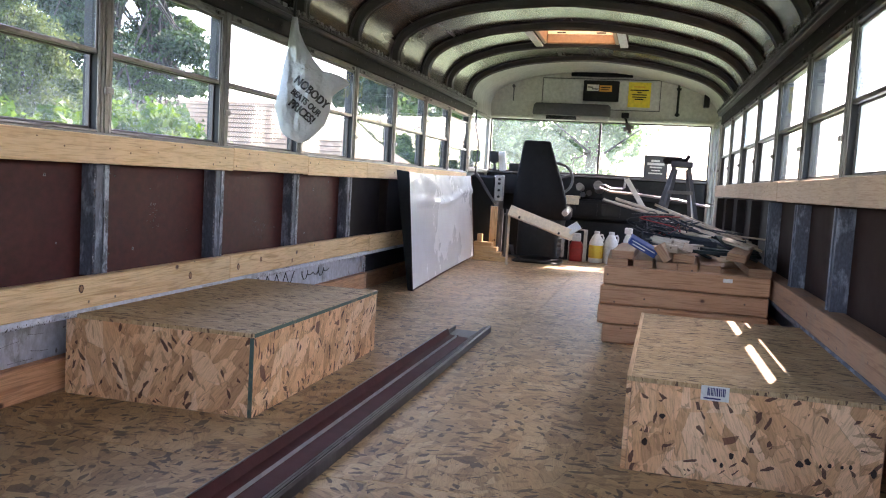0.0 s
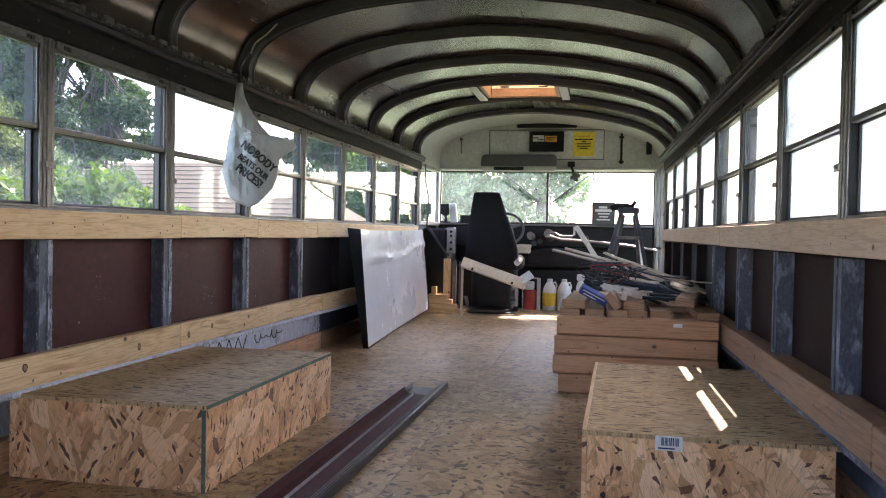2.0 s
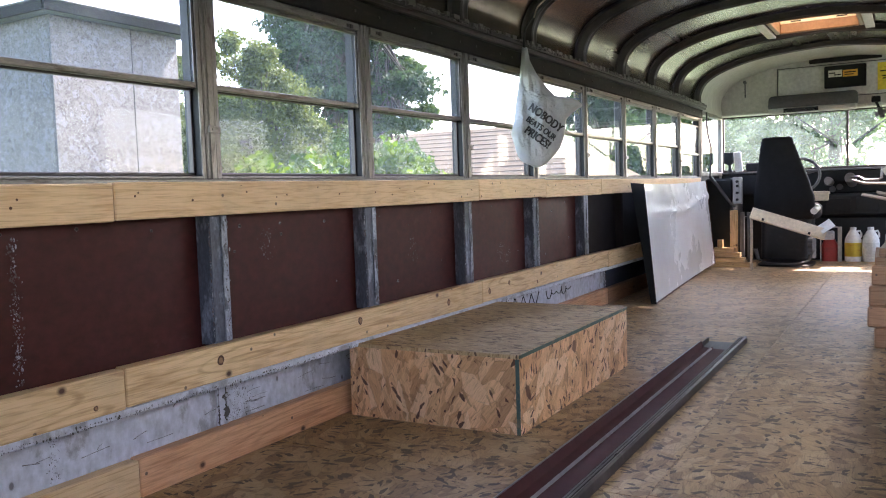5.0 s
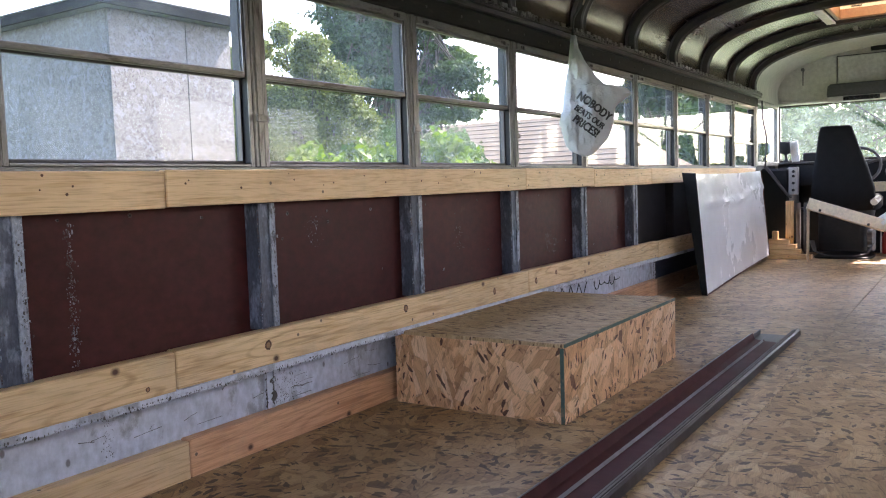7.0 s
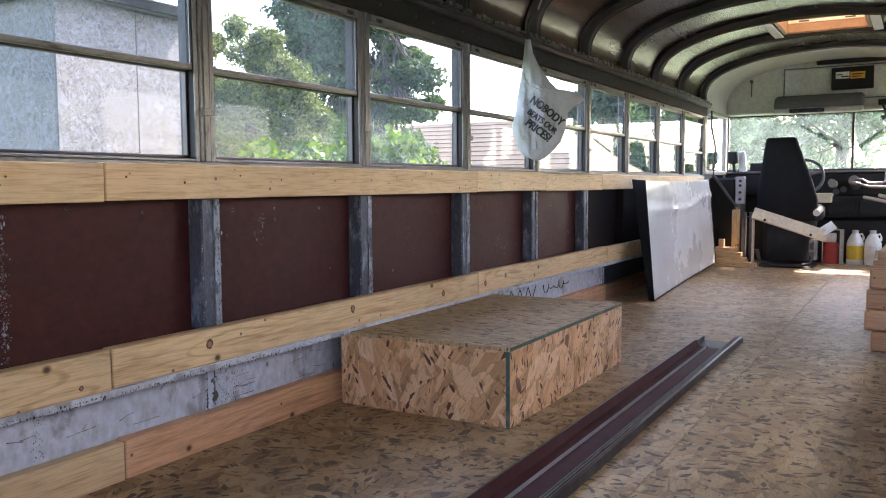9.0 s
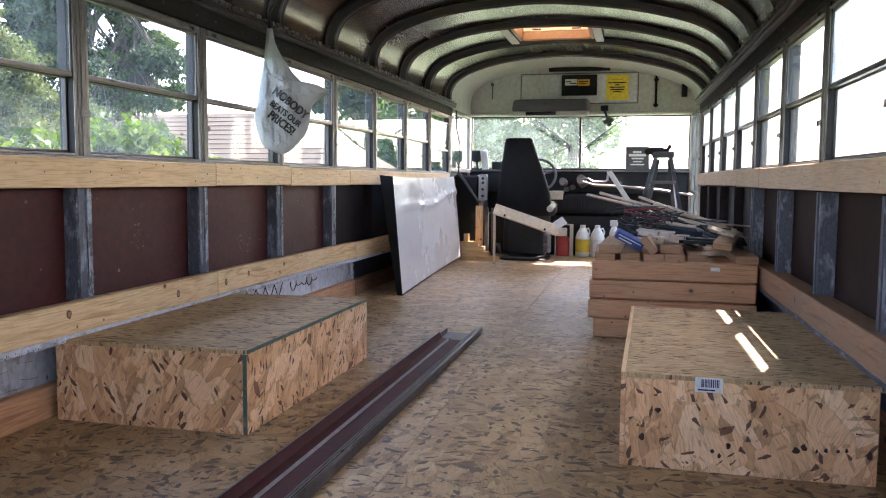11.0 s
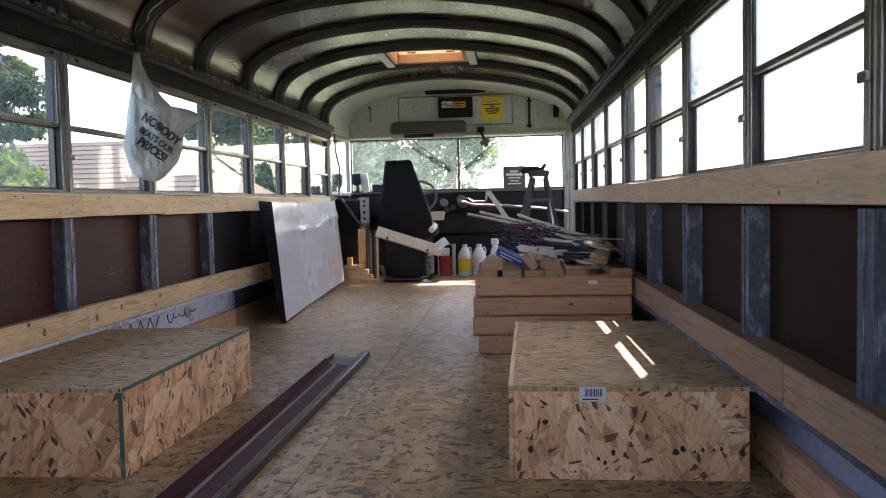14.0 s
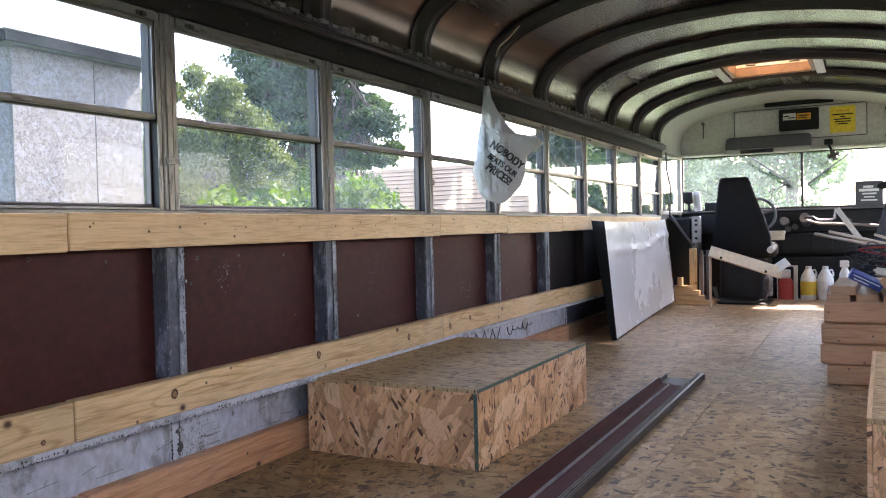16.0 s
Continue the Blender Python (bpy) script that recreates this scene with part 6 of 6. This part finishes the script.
# door opener crank, rod and handle
crank = thing("door_crank", (0.05, 8.1, 0.66), "grey metal door opening crank and long rod", "door crank")
bm = bmesh.new()
bm_tube(bm, (-0.02, 8.285, 0.70), (-0.02, 8.02, 0.74), 0.045, 14)
part("hub", bm, GALV, crank, smooth=True)
bm = bmesh.new()
bm_tube(bm, (-0.20, 8.285, 0.705), (-0.20, 8.08, 0.72), 0.035, 14)
part("knob", bm, GALV, crank, smooth=True)
bm = bmesh.new()
bm_sweep(bm, [(-0.02, 8.03, 0.74), (0.05, 8.0, 0.745), (0.09, 8.0, 0.715), (0.20, 8.0, 0.715), (0.225, 8.0, 0.73), (0.23, 8.0, 0.82)], circle(0.011, 8))
part("crank_arm", bm, GALV, crank, smooth=True)
bm = bmesh.new()
bm_sweep(bm, [(0.0, 7.97, 0.715), (0.10, 7.95, 0.685), (0.35, 7.95, 0.675), (0.70, 7.95, 0.645), (0.99, 7.95, 0.60)], circle(0.012, 8))
part("rod", bm, GALV, crank, smooth=True)
stick("white_bar", (0.245, 7.88, 0.812), (0.432, 7.85, 0.53), 0.045, 0.012, WHITE, "white flat bar leaning on the dashboard", "bar", "", 1.2)

# things on the dashboard
PLAQ = worn("dark_grey_board", (0.075, 0.075, 0.08), (0.13, 0.13, 0.13), 0.7)
plaque = thing("plaque", (0.495, 8.27, 0.832), "dark grey plaque with white lettering on the dashboard", "plaque")
bm = bmesh.new()
bm_box(bm, (0.383, 8.255, 0.832), (0.607, 8.280, 1.058), 0.004)
part("board", bm, PLAQ, plaque)
for z, a, b, h in ((1.005, 0.45, 0.53, 0.020), (0.975, 0.415, 0.575, 0.024), (0.943, 0.44, 0.555, 0.014), (0.913, 0.455, 0.54, 0.012), (0.885, 0.43, 0.56, 0.013)):
    bm = bmesh.new()
    bm_box(bm, (a, 8.252, z - h / 2), (b, 8.2545, z + h / 2), 0)
    part("print_bar", bm, PAPER, plaque)
bm = bmesh.new()
bm_box(bm, (-0.92, 8.2, 0.832), (-0.80, 8.26, 0.91), 0.006)
solo("small_box", bm, BLACK, "small black box on the dashboard", "box")
bm = bmesh.new()
rounded_loft(bm, [(-1.07, 8.24, 0.832, 0.03, 0.03), (-1.07, 8.24, 0.86, 0.012, 0.012), (-1.075, 8.24, 0.90, 0.012, 0.012), (-1.08, 8.24, 0.92, 0.05, 0.025), (-1.085, 8.24, 1.02, 0.045, 0.022)])
solo("dash_fan", bm, BLACK, "small black fan on the dashboard", "fan", smooth=True)
bm = bmesh.new()
bm_box(bm, (-1.03, 8.28, 0.832), (-0.96, 8.30, 1.03), 0.003)
o = solo("paper_card", bm, PAPER, "pale leaflet leaning on the windscreen", "paper")
o.rotation_euler = (radians(-12), radians(-8), 0)

# ---- ladder ----
LADBLUE = worn("blue_grey_fibreglass", (0.04, 0.047, 0.068), (0.16, 0.17, 0.2), 0.5, 0.0, 0.5, 6.0)
lad = thing("step_ladder", (0.71, 7.6, 0), "blue-grey folding step ladder", "ladder")
for nm, a, b in (("rail", (0.650, 7.55, 0.93), (0.395, 7.42, 0.0)), ("rail", (0.780, 7.55, 0.93), (0.965, 7.42, 0.0)), ("rear_rail", (0.665, 7.62, 0.92), (0.50, 7.95, 0.0)), ("rear_rail", (0.775, 7.62, 0.92), (0.90, 7.95, 0.0))):
    bm = bmesh.new()
    bm_sweep(bm, [a, b], [(-0.016, -0.028), (0.016, -0.028), (0.016, 0.028), (-0.016, 0.028)])
    part(nm, bm, LADBLUE, lad)
for z in (0.22, 0.47, 0.72):
    w = 0.066 + 0.185 * (0.93 - z) / 0.93
    y = 7.55 - 0.13 * (0.93 - z) / 0.93
    bm = bmesh.new()
    bm_box(bm, (0.715 - w, y - 0.04, z - 0.02), (0.715 + w, y + 0.04, z + 0.01), 0.003)
    part("step", bm, RUBBER, lad)
bm = bmesh.new()
bm_box(bm, (0.62, 7.50, 0.93), (0.81, 7.66, 0.985), 0.01)
part("top_cap", bm, LADBLUE, lad)
bm = bmesh.new()
rounded_loft(bm, [(0.61, 7.54, 0.955, 0.04, 0.03), (0.62, 7.55, 0.985, 0.075, 0.045), (0.645, 7.55, 1.005, 0.085, 0.045), (0.66, 7.55, 1.022, 0.05, 0.03)])
bm_sweep(bm, [(0.70, 7.55, 0.988), (0.75, 7.55, 1.0), (0.775, 7.55, 1.04)], circle(0.018, 8))
solo("work_glove", bm, BLACK, "dark crumpled gloves on the ladder's cap", "gloves", base=(0.65, 7.55, 0.985), smooth=True)

# ---- bottles by the firewall ----
JUG = worn("white_jug_plastic", (0.80, 0.80, 0.77), (0.6, 0.6, 0.56), 0.4, 0.0, 0.2, 6.0)
LABY = worn("yellow_label", (0.75, 0.55, 0.06), (0.65, 0.12, 0.04), 0.5, 0.0, 1.0, 16.0)


def jug(x, y, label_mat, label):
    j = thing("jug", (x, y, 0), label, "jug", "jugs by the firewall")
    bm = bmesh.new()
    bm_lathe(bm, [(0.062, 0.0), (0.068, 0.012), (0.068, 0.185), (0.060, 0.215), (0.035, 0.262), (0.024, 0.275)], 18, (x, y, 0))
    part("bottle", bm, JUG, j, smooth=True)
    bm = bmesh.new()
    bm_lathe(bm, [(0.024, 0.275), (0.026, 0.277), (0.026, 0.300), (0.022, 0.302)], 14, (x, y, 0))
    part("cap", bm, PAPER, j)
    bm = bmesh.new()
    bm_sweep(bm, [(x + 0.025, y, 0.262), (x + 0.055, y, 0.270), (x + 0.064, y, 0.245), (x + 0.062, y, 0.21)], circle(0.009, 8))
    part("handle", bm, JUG, j, smooth=True)
    bm = bmesh.new()
    bm_lathe(bm, [(0.0684, 0.045), (0.0694, 0.047), (0.0694, 0.165), (0.0684, 0.167)], 18, (x, y, 0))
    part("label", bm, label_mat, j)
    return j


jug(0.002, 8.06, LABY, "white gallon jug with a yellow and red label")
jug(0.14, 8.07, PAPER, "white gallon jug with a pale label")
b = thing("spray_bottle", (0.30, 7.92, 0), "tall white plastic bottle beside the lumber stack", "bottle")
bm = bmesh.new()
bm_lathe(bm, [(0.040, 0.0), (0.043, 0.01), (0.043, 0.24), (0.030, 0.28), (0.018, 0.30)], 14, (0.30, 7.92, 0))
part("bottle_body", bm, JUG, b, smooth=True)
bm = bmesh.new()
bm_box(bm, (0.262, 7.90, 0.30), (0.335, 7.94, 0.36), 0.008)
part("spray_head", bm, PAPER, b)
REDC = worn("red_plastic", (0.45, 0.04, 0.035), (0.25, 0.05, 0.04), 0.4, 0.0, 0.4, 8.0)
can = thing("gas_can", (-0.18, 8.08, 0), "red and white plastic fuel can on the floor", "fuel can")
bm = bmesh.new()
rounded_loft(bm, [(-0.185, 8.08, 0.0, 0.065, 0.07), (-0.185, 8.08, 0.14, 0.068, 0.072), (-0.19, 8.08, 0.19, 0.045, 0.05)])
part("can_body", bm, REDC, can, smooth=True)
bm = bmesh.new()
bm_box(bm, (-0.24, 8.05, 0.19), (-0.15, 8.11, 0.27), 0.01)
part("can_top", bm, PAPER, can)
bm = bmesh.new()
for lo, hi in (((-0.118, 8.0, 0.0), (-0.085, 8.02, 0.31)), ((-0.26, 8.0, 0.30), (-0.118, 8.02, 0.312)), ((-0.26, 8.0, 0.0), (-0.252, 8.02, 0.30))):
    bm_box(bm, lo, hi, 0.002)
solo("wire_stand", bm, WHITE, "thin white metal stand resting on the floor", "frame")

# ---- bulkhead fittings ----
visor = thing("sun_visor", (-0.335, 8.15, 1.345), "dark padded sun visor with a mirror strip", "sun visor")
bm = bmesh.new()
rounded_loft(bm, [(-0.335, 8.13, 1.395, 0.37, 0.05), (-0.335, 8.13, 1.42, 0.375, 0.055), (-0.335, 8.15, 1.49, 0.37, 0.05), (-0.335, 8.16, 1.51, 0.35, 0.035)], 28)
part("pad", bm, RUBBER, visor, smooth=True)
bm = bmesh.new()
bm_box(bm, (-0.70, 8.09, 1.345), (0.03, 8.17, 1.395), 0.012)
part("mirror_housing", bm, WHITE, visor, "off-white mirror housing")
MIRR = worn("mirror_glass", (0.55, 0.60, 0.66), (0.45, 0.5, 0.55), 0.08, 1.0, 0.2, 3.0, relief=0.0)
bm = bmesh.new()
bm_box(bm, (-0.57, 8.0865, 1.352), (-0.28, 8.0885, 1.388), 0)
part("mirror", bm, MIRR, visor)
bm = bmesh.new()
bm_box(bm, (-0.37, 8.235, 1.785), (0.22, 8.258, 1.825), 0.006)
for x in (-0.30, -0.08, 0.16):
    bm_tube(bm, (x, 8.235, 1.805), (x, 8.23, 1.805), 0.008, 8)
solo("vent_bar", bm, BLACK, "dark metal bar screwed on the bulkhead", "bar")
GREYP = worn("grey_access_panel", (0.58, 0.58, 0.55), (0.4, 0.38, 0.34), 0.5, 0.0, 0.4, 4.0)
bm = bmesh.new()
bm_box(bm, (-0.636, 8.248, 1.480), (0.480, 8.258, 1.758), 0.006)
panel = solo("access_panel", bm, GREYP, "large off-white access panel on the bulkhead", "panel")
bm = bmesh.new()
for lo, hi in (((-0.645, 1.470), (0.489, 1.4765)), ((-0.645, 1.7615), (0.489, 1.768)), ((-0.645, 1.4765), (-0.6385, 1.7615)), ((0.4825, 1.4765), (0.489, 1.7615))):
    bm_box(bm, (lo[0], 8.246, lo[1]), (hi[0], 8.2585, hi[1]), 0.001)
solo("panel_gasket", bm, RUBBER, "thin dark gasket round the access panel", "gasket")
sgnY = 8.2465
dbox = thing("destination_box", (-0.07, 8.22, 1.549), "black sign box with white and yellow stickers", "sign box")
bm = bmesh.new()
bm_box(bm, (-0.24, 8.20, 1.549), (0.098, sgnY, 1.745), 0.006)
part("sign_body", bm, BLACK, dbox)
YEL = worn("yellow_paper", (0.80, 0.62, 0.05), (0.7, 0.5, 0.04), 0.6, 0.0, 0.3, 4.0)
ORA = worn("orange_sticker", (0.70, 0.34, 0.03), (0.5, 0.25, 0.03), 0.5)
for lo, hi, mt in (((-0.205, 1.645), (-0.095, 1.705), PAPER), ((-0.088, 1.64), (0.03, 1.70), ORA)):
    bm = bmesh.new()
    bm_box(bm, (lo[0], 8.1975, lo[1]), (hi[0], 8.1995, hi[1]), 0)
    part("sticker", bm, mt, dbox)
for lo, hi in (((-0.20, 1.675), (-0.15, 1.685)), ((-0.16, 1.658), (-0.10, 1.668)), ((-0.075, 1.674), (0.015, 1.684)), ((-0.075, 1.655), (0.0, 1.663))):
    bm = bmesh.new()
    bm_box(bm, (lo[0], 8.1955, lo[1]), (hi[0], 8.1972, hi[1]), 0)
    part("print_bar", bm, BLACK, dbox)
sign = thing("notice", (0.29, 8.245, 1.5), "yellow paper notice with lines of dark print", "notice")
bm = bmesh.new()
bm_box(bm, (0.185, 8.2445, 1.505), (0.395, 8.2465, 1.743), 0)
part("paper", bm, YEL, sign)
for z, a, b in ((1.700, 0.235, 0.34), (1.668, 0.205, 0.375), (1.646, 0.27, 0.31), (1.625, 0.22, 0.36), (1.603, 0.225, 0.355), (1.582, 0.25, 0.33)):
    bm = bmesh.new()
    bm_box(bm, (a, 8.2425, z - 0.005), (b, 8.2442, z + 0.005), 0)
    part("print_bar", bm, ORA if z > 1.69 else BLACK, sign)
bm = bmesh.new()
bm_tube(bm, (0.652, 8.235, 1.43), (0.652, 8.235, 1.76), 0.011, 8)
for z in (1.45, 1.69):
    bm_box(bm, (0.63, 8.235, z - 0.012), (0.675, 8.258, z + 0.012), 0.003)
solo("grab_bar", bm, BLACK, "dark grab bar on the bulkhead", "grab bar")
bm = bmesh.new()
bm_tube(bm, (-0.928, 8.25, 1.53), (-0.928, 8.25, 1.67), 0.006, 6)
bm_tube(bm, (-0.928, 8.25, 1.67), (-0.928, 8.225, 1.675), 0.016, 8)
solo("hook", bm, RUBBER, "small metal coat hook on the bulkhead", "hook")
bm = bmesh.new()
bm_box(bm, (0.885, 8.15, 1.52), (0.935, 8.25, 1.66), 0.006)
solo("speaker_box", bm, BLACK, "small dark box in the bulkhead's corner", "box")
fan = thing("defroster_fan", (0.2, 8.2, 1.3), "small dusty fan hanging under the bulkhead", "fan")
bm = bmesh.new()
bm_box(bm, (0.14, 8.16, 1.395), (0.21, 8.24, 1.445), 0.006)
bm_tube(bm, (0.175, 8.20, 1.40), (0.20, 8.19, 1.34), 0.012, 8)
part("bracket", bm, BLACK, fan)
bm = bmesh.new()
for k in range(8):
    a = 2 * math.pi * k / 8
    bm_sweep(bm, [Vector((0.215 + 0.0 * s, 8.18 - 0.03 + 0.06 * s, 1.30)) + Vector((0.058 * math.cos(a) * math.sin(math.pi * (0.15 + 0.7 * s)), 0, 0.058 * math.sin(a) * math.sin(math.pi * (0.15 + 0.7 * s)))) for s in (0, 0.25, 0.5, 0.75, 1)], circle(0.003, 5))
part("cage", bm, RUBBER, fan)
bm = bmesh.new()
bm_tube(bm, (0.215, 8.16, 1.30), (0.215, 8.21, 1.30), 0.024, 10)
for k in range(4):
    a = 2 * math.pi * k / 4 + 0.3
    bm_box(bm, (0.215 + 0.03 * math.cos(a) - 0.018, 8.178, 1.30 + 0.03 * math.sin(a) - 0.018), (0.215 + 0.03 * math.cos(a) + 0.018, 8.182, 1.30 + 0.03 * math.sin(a) + 0.018), 0)
part("blades", bm, RUBBER, fan)
for a, b in (((-0.512, 1.335), (-0.145, 1.054)), ((0.349, 1.335), (-0.018, 1.055))):
    w = thing("wiper", (a[0], 8.45, 1.3), "thin windscreen wiper at rest on the glass", "wiper", "wipers")
    bm = bmesh.new()
    bm_sweep(bm, [(a[0], 8.46, a[1]), (b[0], 8.44, b[1])], circle(0.008, 6))
    part("arm", bm, BLACK, w)
    bm = bmesh.new()
    d = (Vector((b[0], 0, b[1])) - Vector((a[0], 0, a[1]))).normalized()
    m0 = Vector((b[0], 8.43, b[1])) - d * 0.26
    bm_sweep(bm, [m0, Vector((b[0], 8.43, b[1]))], [(-0.006, -0.01), (0.006, -0.01), (0.006, 0.01), (-0.006, 0.01)])
    part("blade", bm, BLACK, w)

# ---- sticker on the wheel box ----
bar = thing("barcode_sticker", (0.686, 2.154, 0.2), "white barcode sticker on strand board", "sticker")
bm = bmesh.new()
bm_box(bm, (0.653, 2.1495, 0.204), (0.719, 2.1508, 0.2405), 0)
part("sticker_paper", bm, PAPER, bar)
x = 0.668
NAVY = worn("navy_ink", (0.02, 0.02, 0.12), (0.05, 0.05, 0.15), 0.6)
while x < 0.71:
    w = rnd.choice((0.0012, 0.002, 0.003))
    bm = bmesh.new()
    bm_box(bm, (x, 2.1484, 0.2165), (x + w, 2.1492, 0.2365), 0)
    part("print_bar", bm, NAVY, bar)
    x += w + rnd.choice((0.0012, 0.002))
bm = bmesh.new()
bm_box(bm, (0.66, 2.1484, 0.208), (0.70, 2.1492, 0.2115), 0)
part("print_bar", bm, NAVY, bar)

bar.matrix_basis = BOX_TURN @ Matrix.Translation((0, -0.002, 0)) @ bar.matrix_basis

# ---- plastic bag hung from the cornice ----
BAGM = bpy.data.materials.new("thin_white_bag_plastic")
BAGM.use_nodes = True
nt = BAGM.node_tree
bb = nt.nodes["Principled BSDF"]
bb.inputs["Base Color"].default_value = (0.52, 0.53, 0.54, 1)
bb.inputs["Roughness"].default_value = 0.32
tl = nt.nodes.new("ShaderNodeBsdfTranslucent")
tl.inputs["Color"].default_value = (0.56, 0.57, 0.60, 1)
mx = nt.nodes.new("ShaderNodeMixShader")
mx.inputs[0].default_value = 0.18
cr = noise_n(nt, uv_of(nt, (1, 1, 1)), 22.0, 6.0, 0.6)
bump(nt, bb, cr.outputs[0], 0.9, 0.02)
nt.links.new(bb.outputs[0], mx.inputs[1])
nt.links.new(tl.outputs[0], mx.inputs[2])
nt.links.new(mx.outputs[0], nt.nodes["Material Output"].inputs[0])
HANG = Vector((-1.075, 3.44, 1.375))
EX = Vector((0.91, 0.41, 0)).normalized()
EN = Vector((0.41, -0.91, 0)).normalized()
LEFT = ((0.0, -0.012), (-0.06, -0.018), (-0.13, -0.026), (-0.25, -0.048), (-0.33, -0.058), (-0.39, -0.072), (-0.44, -0.058), (-0.49, -0.045), (-0.52, -0.022), (-0.545, 0.035))
RIGHT = ((0.0, 0.012), (-0.06, 0.022), (-0.12, 0.050), (-0.19, 0.10), (-0.225, 0.135), (-0.235, 0.20), (-0.25, 0.235), (-0.275, 0.255), (-0.30, 0.215), (-0.33, 0.180), (-0.40, 0.172), (-0.46, 0.150), (-0.50, 0.115), (-0.53, 0.085), (-0.545, 0.055))


def edge(tab, w):
    for (w0, a), (w1, b) in zip(tab, tab[1:]):
        if w0 >= w >= w1:
            return a + (b - a) * (w0 - w) / (w0 - w1)
    return tab[-1][1]


def bag_bulge(a, w):
    l, r = edge(LEFT, w), edge(RIGHT, w)
    s = min(max((a - l) / (r - l), 0.0), 1.0)
    prof = math.sin(math.pi * min(1.0, max(0.0, -w / 0.56)) ** 0.8) ** 0.6
    b = 0.06 * prof * math.sqrt(max(0.0, 1 - (2 * s - 1) ** 2))
    fold = 0.024 * noise.noise((a * 16, w * 5, 0.3)) + 0.016 * noise.noise((a * 42, w * 13, 2.0)) + 0.006 * noise.noise((a * 90, w * 40, 5.0))
    return b + fold * min(1.0, prof) * (1 - (2 * s - 1) ** 4)


def bag_place(a, w, k=1.0, off=0.0):
    return HANG + EX * a + Vector((0, 0, w)) + EN * (k * bag_bulge(a, w) + off)


bag = thing("plastic_bag", HANG + Vector((0, 0, -0.545)), "crumpled white plastic bag with black lettering hung from the cornice", "plastic bag")
bm = bmesh.new()
uv = bm.loops.layers.uv.verify()
NR, NC = 80, 44
for k in (1.0, -0.6):
    rows = []
    for i in range(NR + 1):
        w = -0.5449 * i / NR
        l, r = edge(LEFT, w), edge(RIGHT, w)
        rows.append([(bm.verts.new(bag_place(l + (r - l) * j / NC, w, k)), (l + (r - l) * j / NC, w)) for j in range(NC + 1)])
    for r0, r1 in zip(rows, rows[1:]):
        for j in range(NC):
            qd = (r0[j], r0[j + 1], r1[j + 1], r1[j])
            f = bm.faces.new([v for v, _ in qd])
            for lp, (_, c) in zip(f.loops, qd):
                lp[uv].uv = c
bmesh.ops.remove_doubles(bm, verts=bm.verts, dist=0.0008)
part("bag_skin", bm, BAGM, bag, smooth=True)
INK = worn("black_ink", (0.02, 0.02, 0.022), (0.1, 0.1, 0.1), 0.6, 0.0, 0.3, 30.0)


def lettering(words, size, a0, w0, tilt, parent):
    cu = bpy.data.curves.new("lettering", "FONT")
    cu.body, cu.size, cu.align_x = words, size, "CENTER"
    cu.offset = size * 0.02
    cu.extrude = 0.0
    tmp = new("lettering_curve", cu)
    dg = bpy.context.evaluated_depsgraph_get()
    me = bpy.data.meshes.new_from_object(tmp.evaluated_get(dg))
    bpy.data.objects.remove(tmp)
    bm = bmesh.new()
    bm.from_mesh(me)
    bmesh.ops.triangulate(bm, faces=bm.faces)
    bmesh.ops.subdivide_edges(bm, edges=[e for e in bm.edges if e.calc_length() > 0.012], cuts=2)
    twin = bmesh.ops.duplicate(bm, geom=list(bm.verts) + list(bm.edges) + list(bm.faces))["geom"]
    for v in twin:
        if isinstance(v, bmesh.types.BMVert):
            v.co.x += size * 0.07
            v.co.z = 0.0004
    for v in bm.verts:
        c, s = math.cos(tilt), math.sin(tilt)
        a, w = a0 + c * v.co.x - s * v.co.y * 1.25, w0 + s * v.co.x + c * v.co.y * 1.25
        v.co = bag_place(a, w, 1.0, 0.008 + v.co.z)
    part("lettering", bm, INK, parent, "bold black printed lettering")


for word, dx, sz in (("NOBODY", 0, 0.041), ("BEATS OUR", 1, 0.030), ("PRICES!", 2, 0.040)):
    lettering(word, sz, 0.075 - 0.019 * dx, -0.338 - 0.043 * dx, -0.66, bag)
# the knot and string that hold it
cable([(-1.075, 3.44, 1.37), (-1.09, 3.47, 1.42), (-1.10, 3.52, 1.48), (-1.05, 3.56, 1.56), (-1.02, 3.60, 1.60)], 0.006, WIRE_B, "dark cord tied to the roof rib")
cable([(-1.06, 3.52, 1.52), (-1.03, 3.50, 1.56), (-0.99, 3.52, 1.60), (-0.95, 3.55, 1.655)], 0.004, PINE_GREY, "frayed tan string at the roof rib", "string")
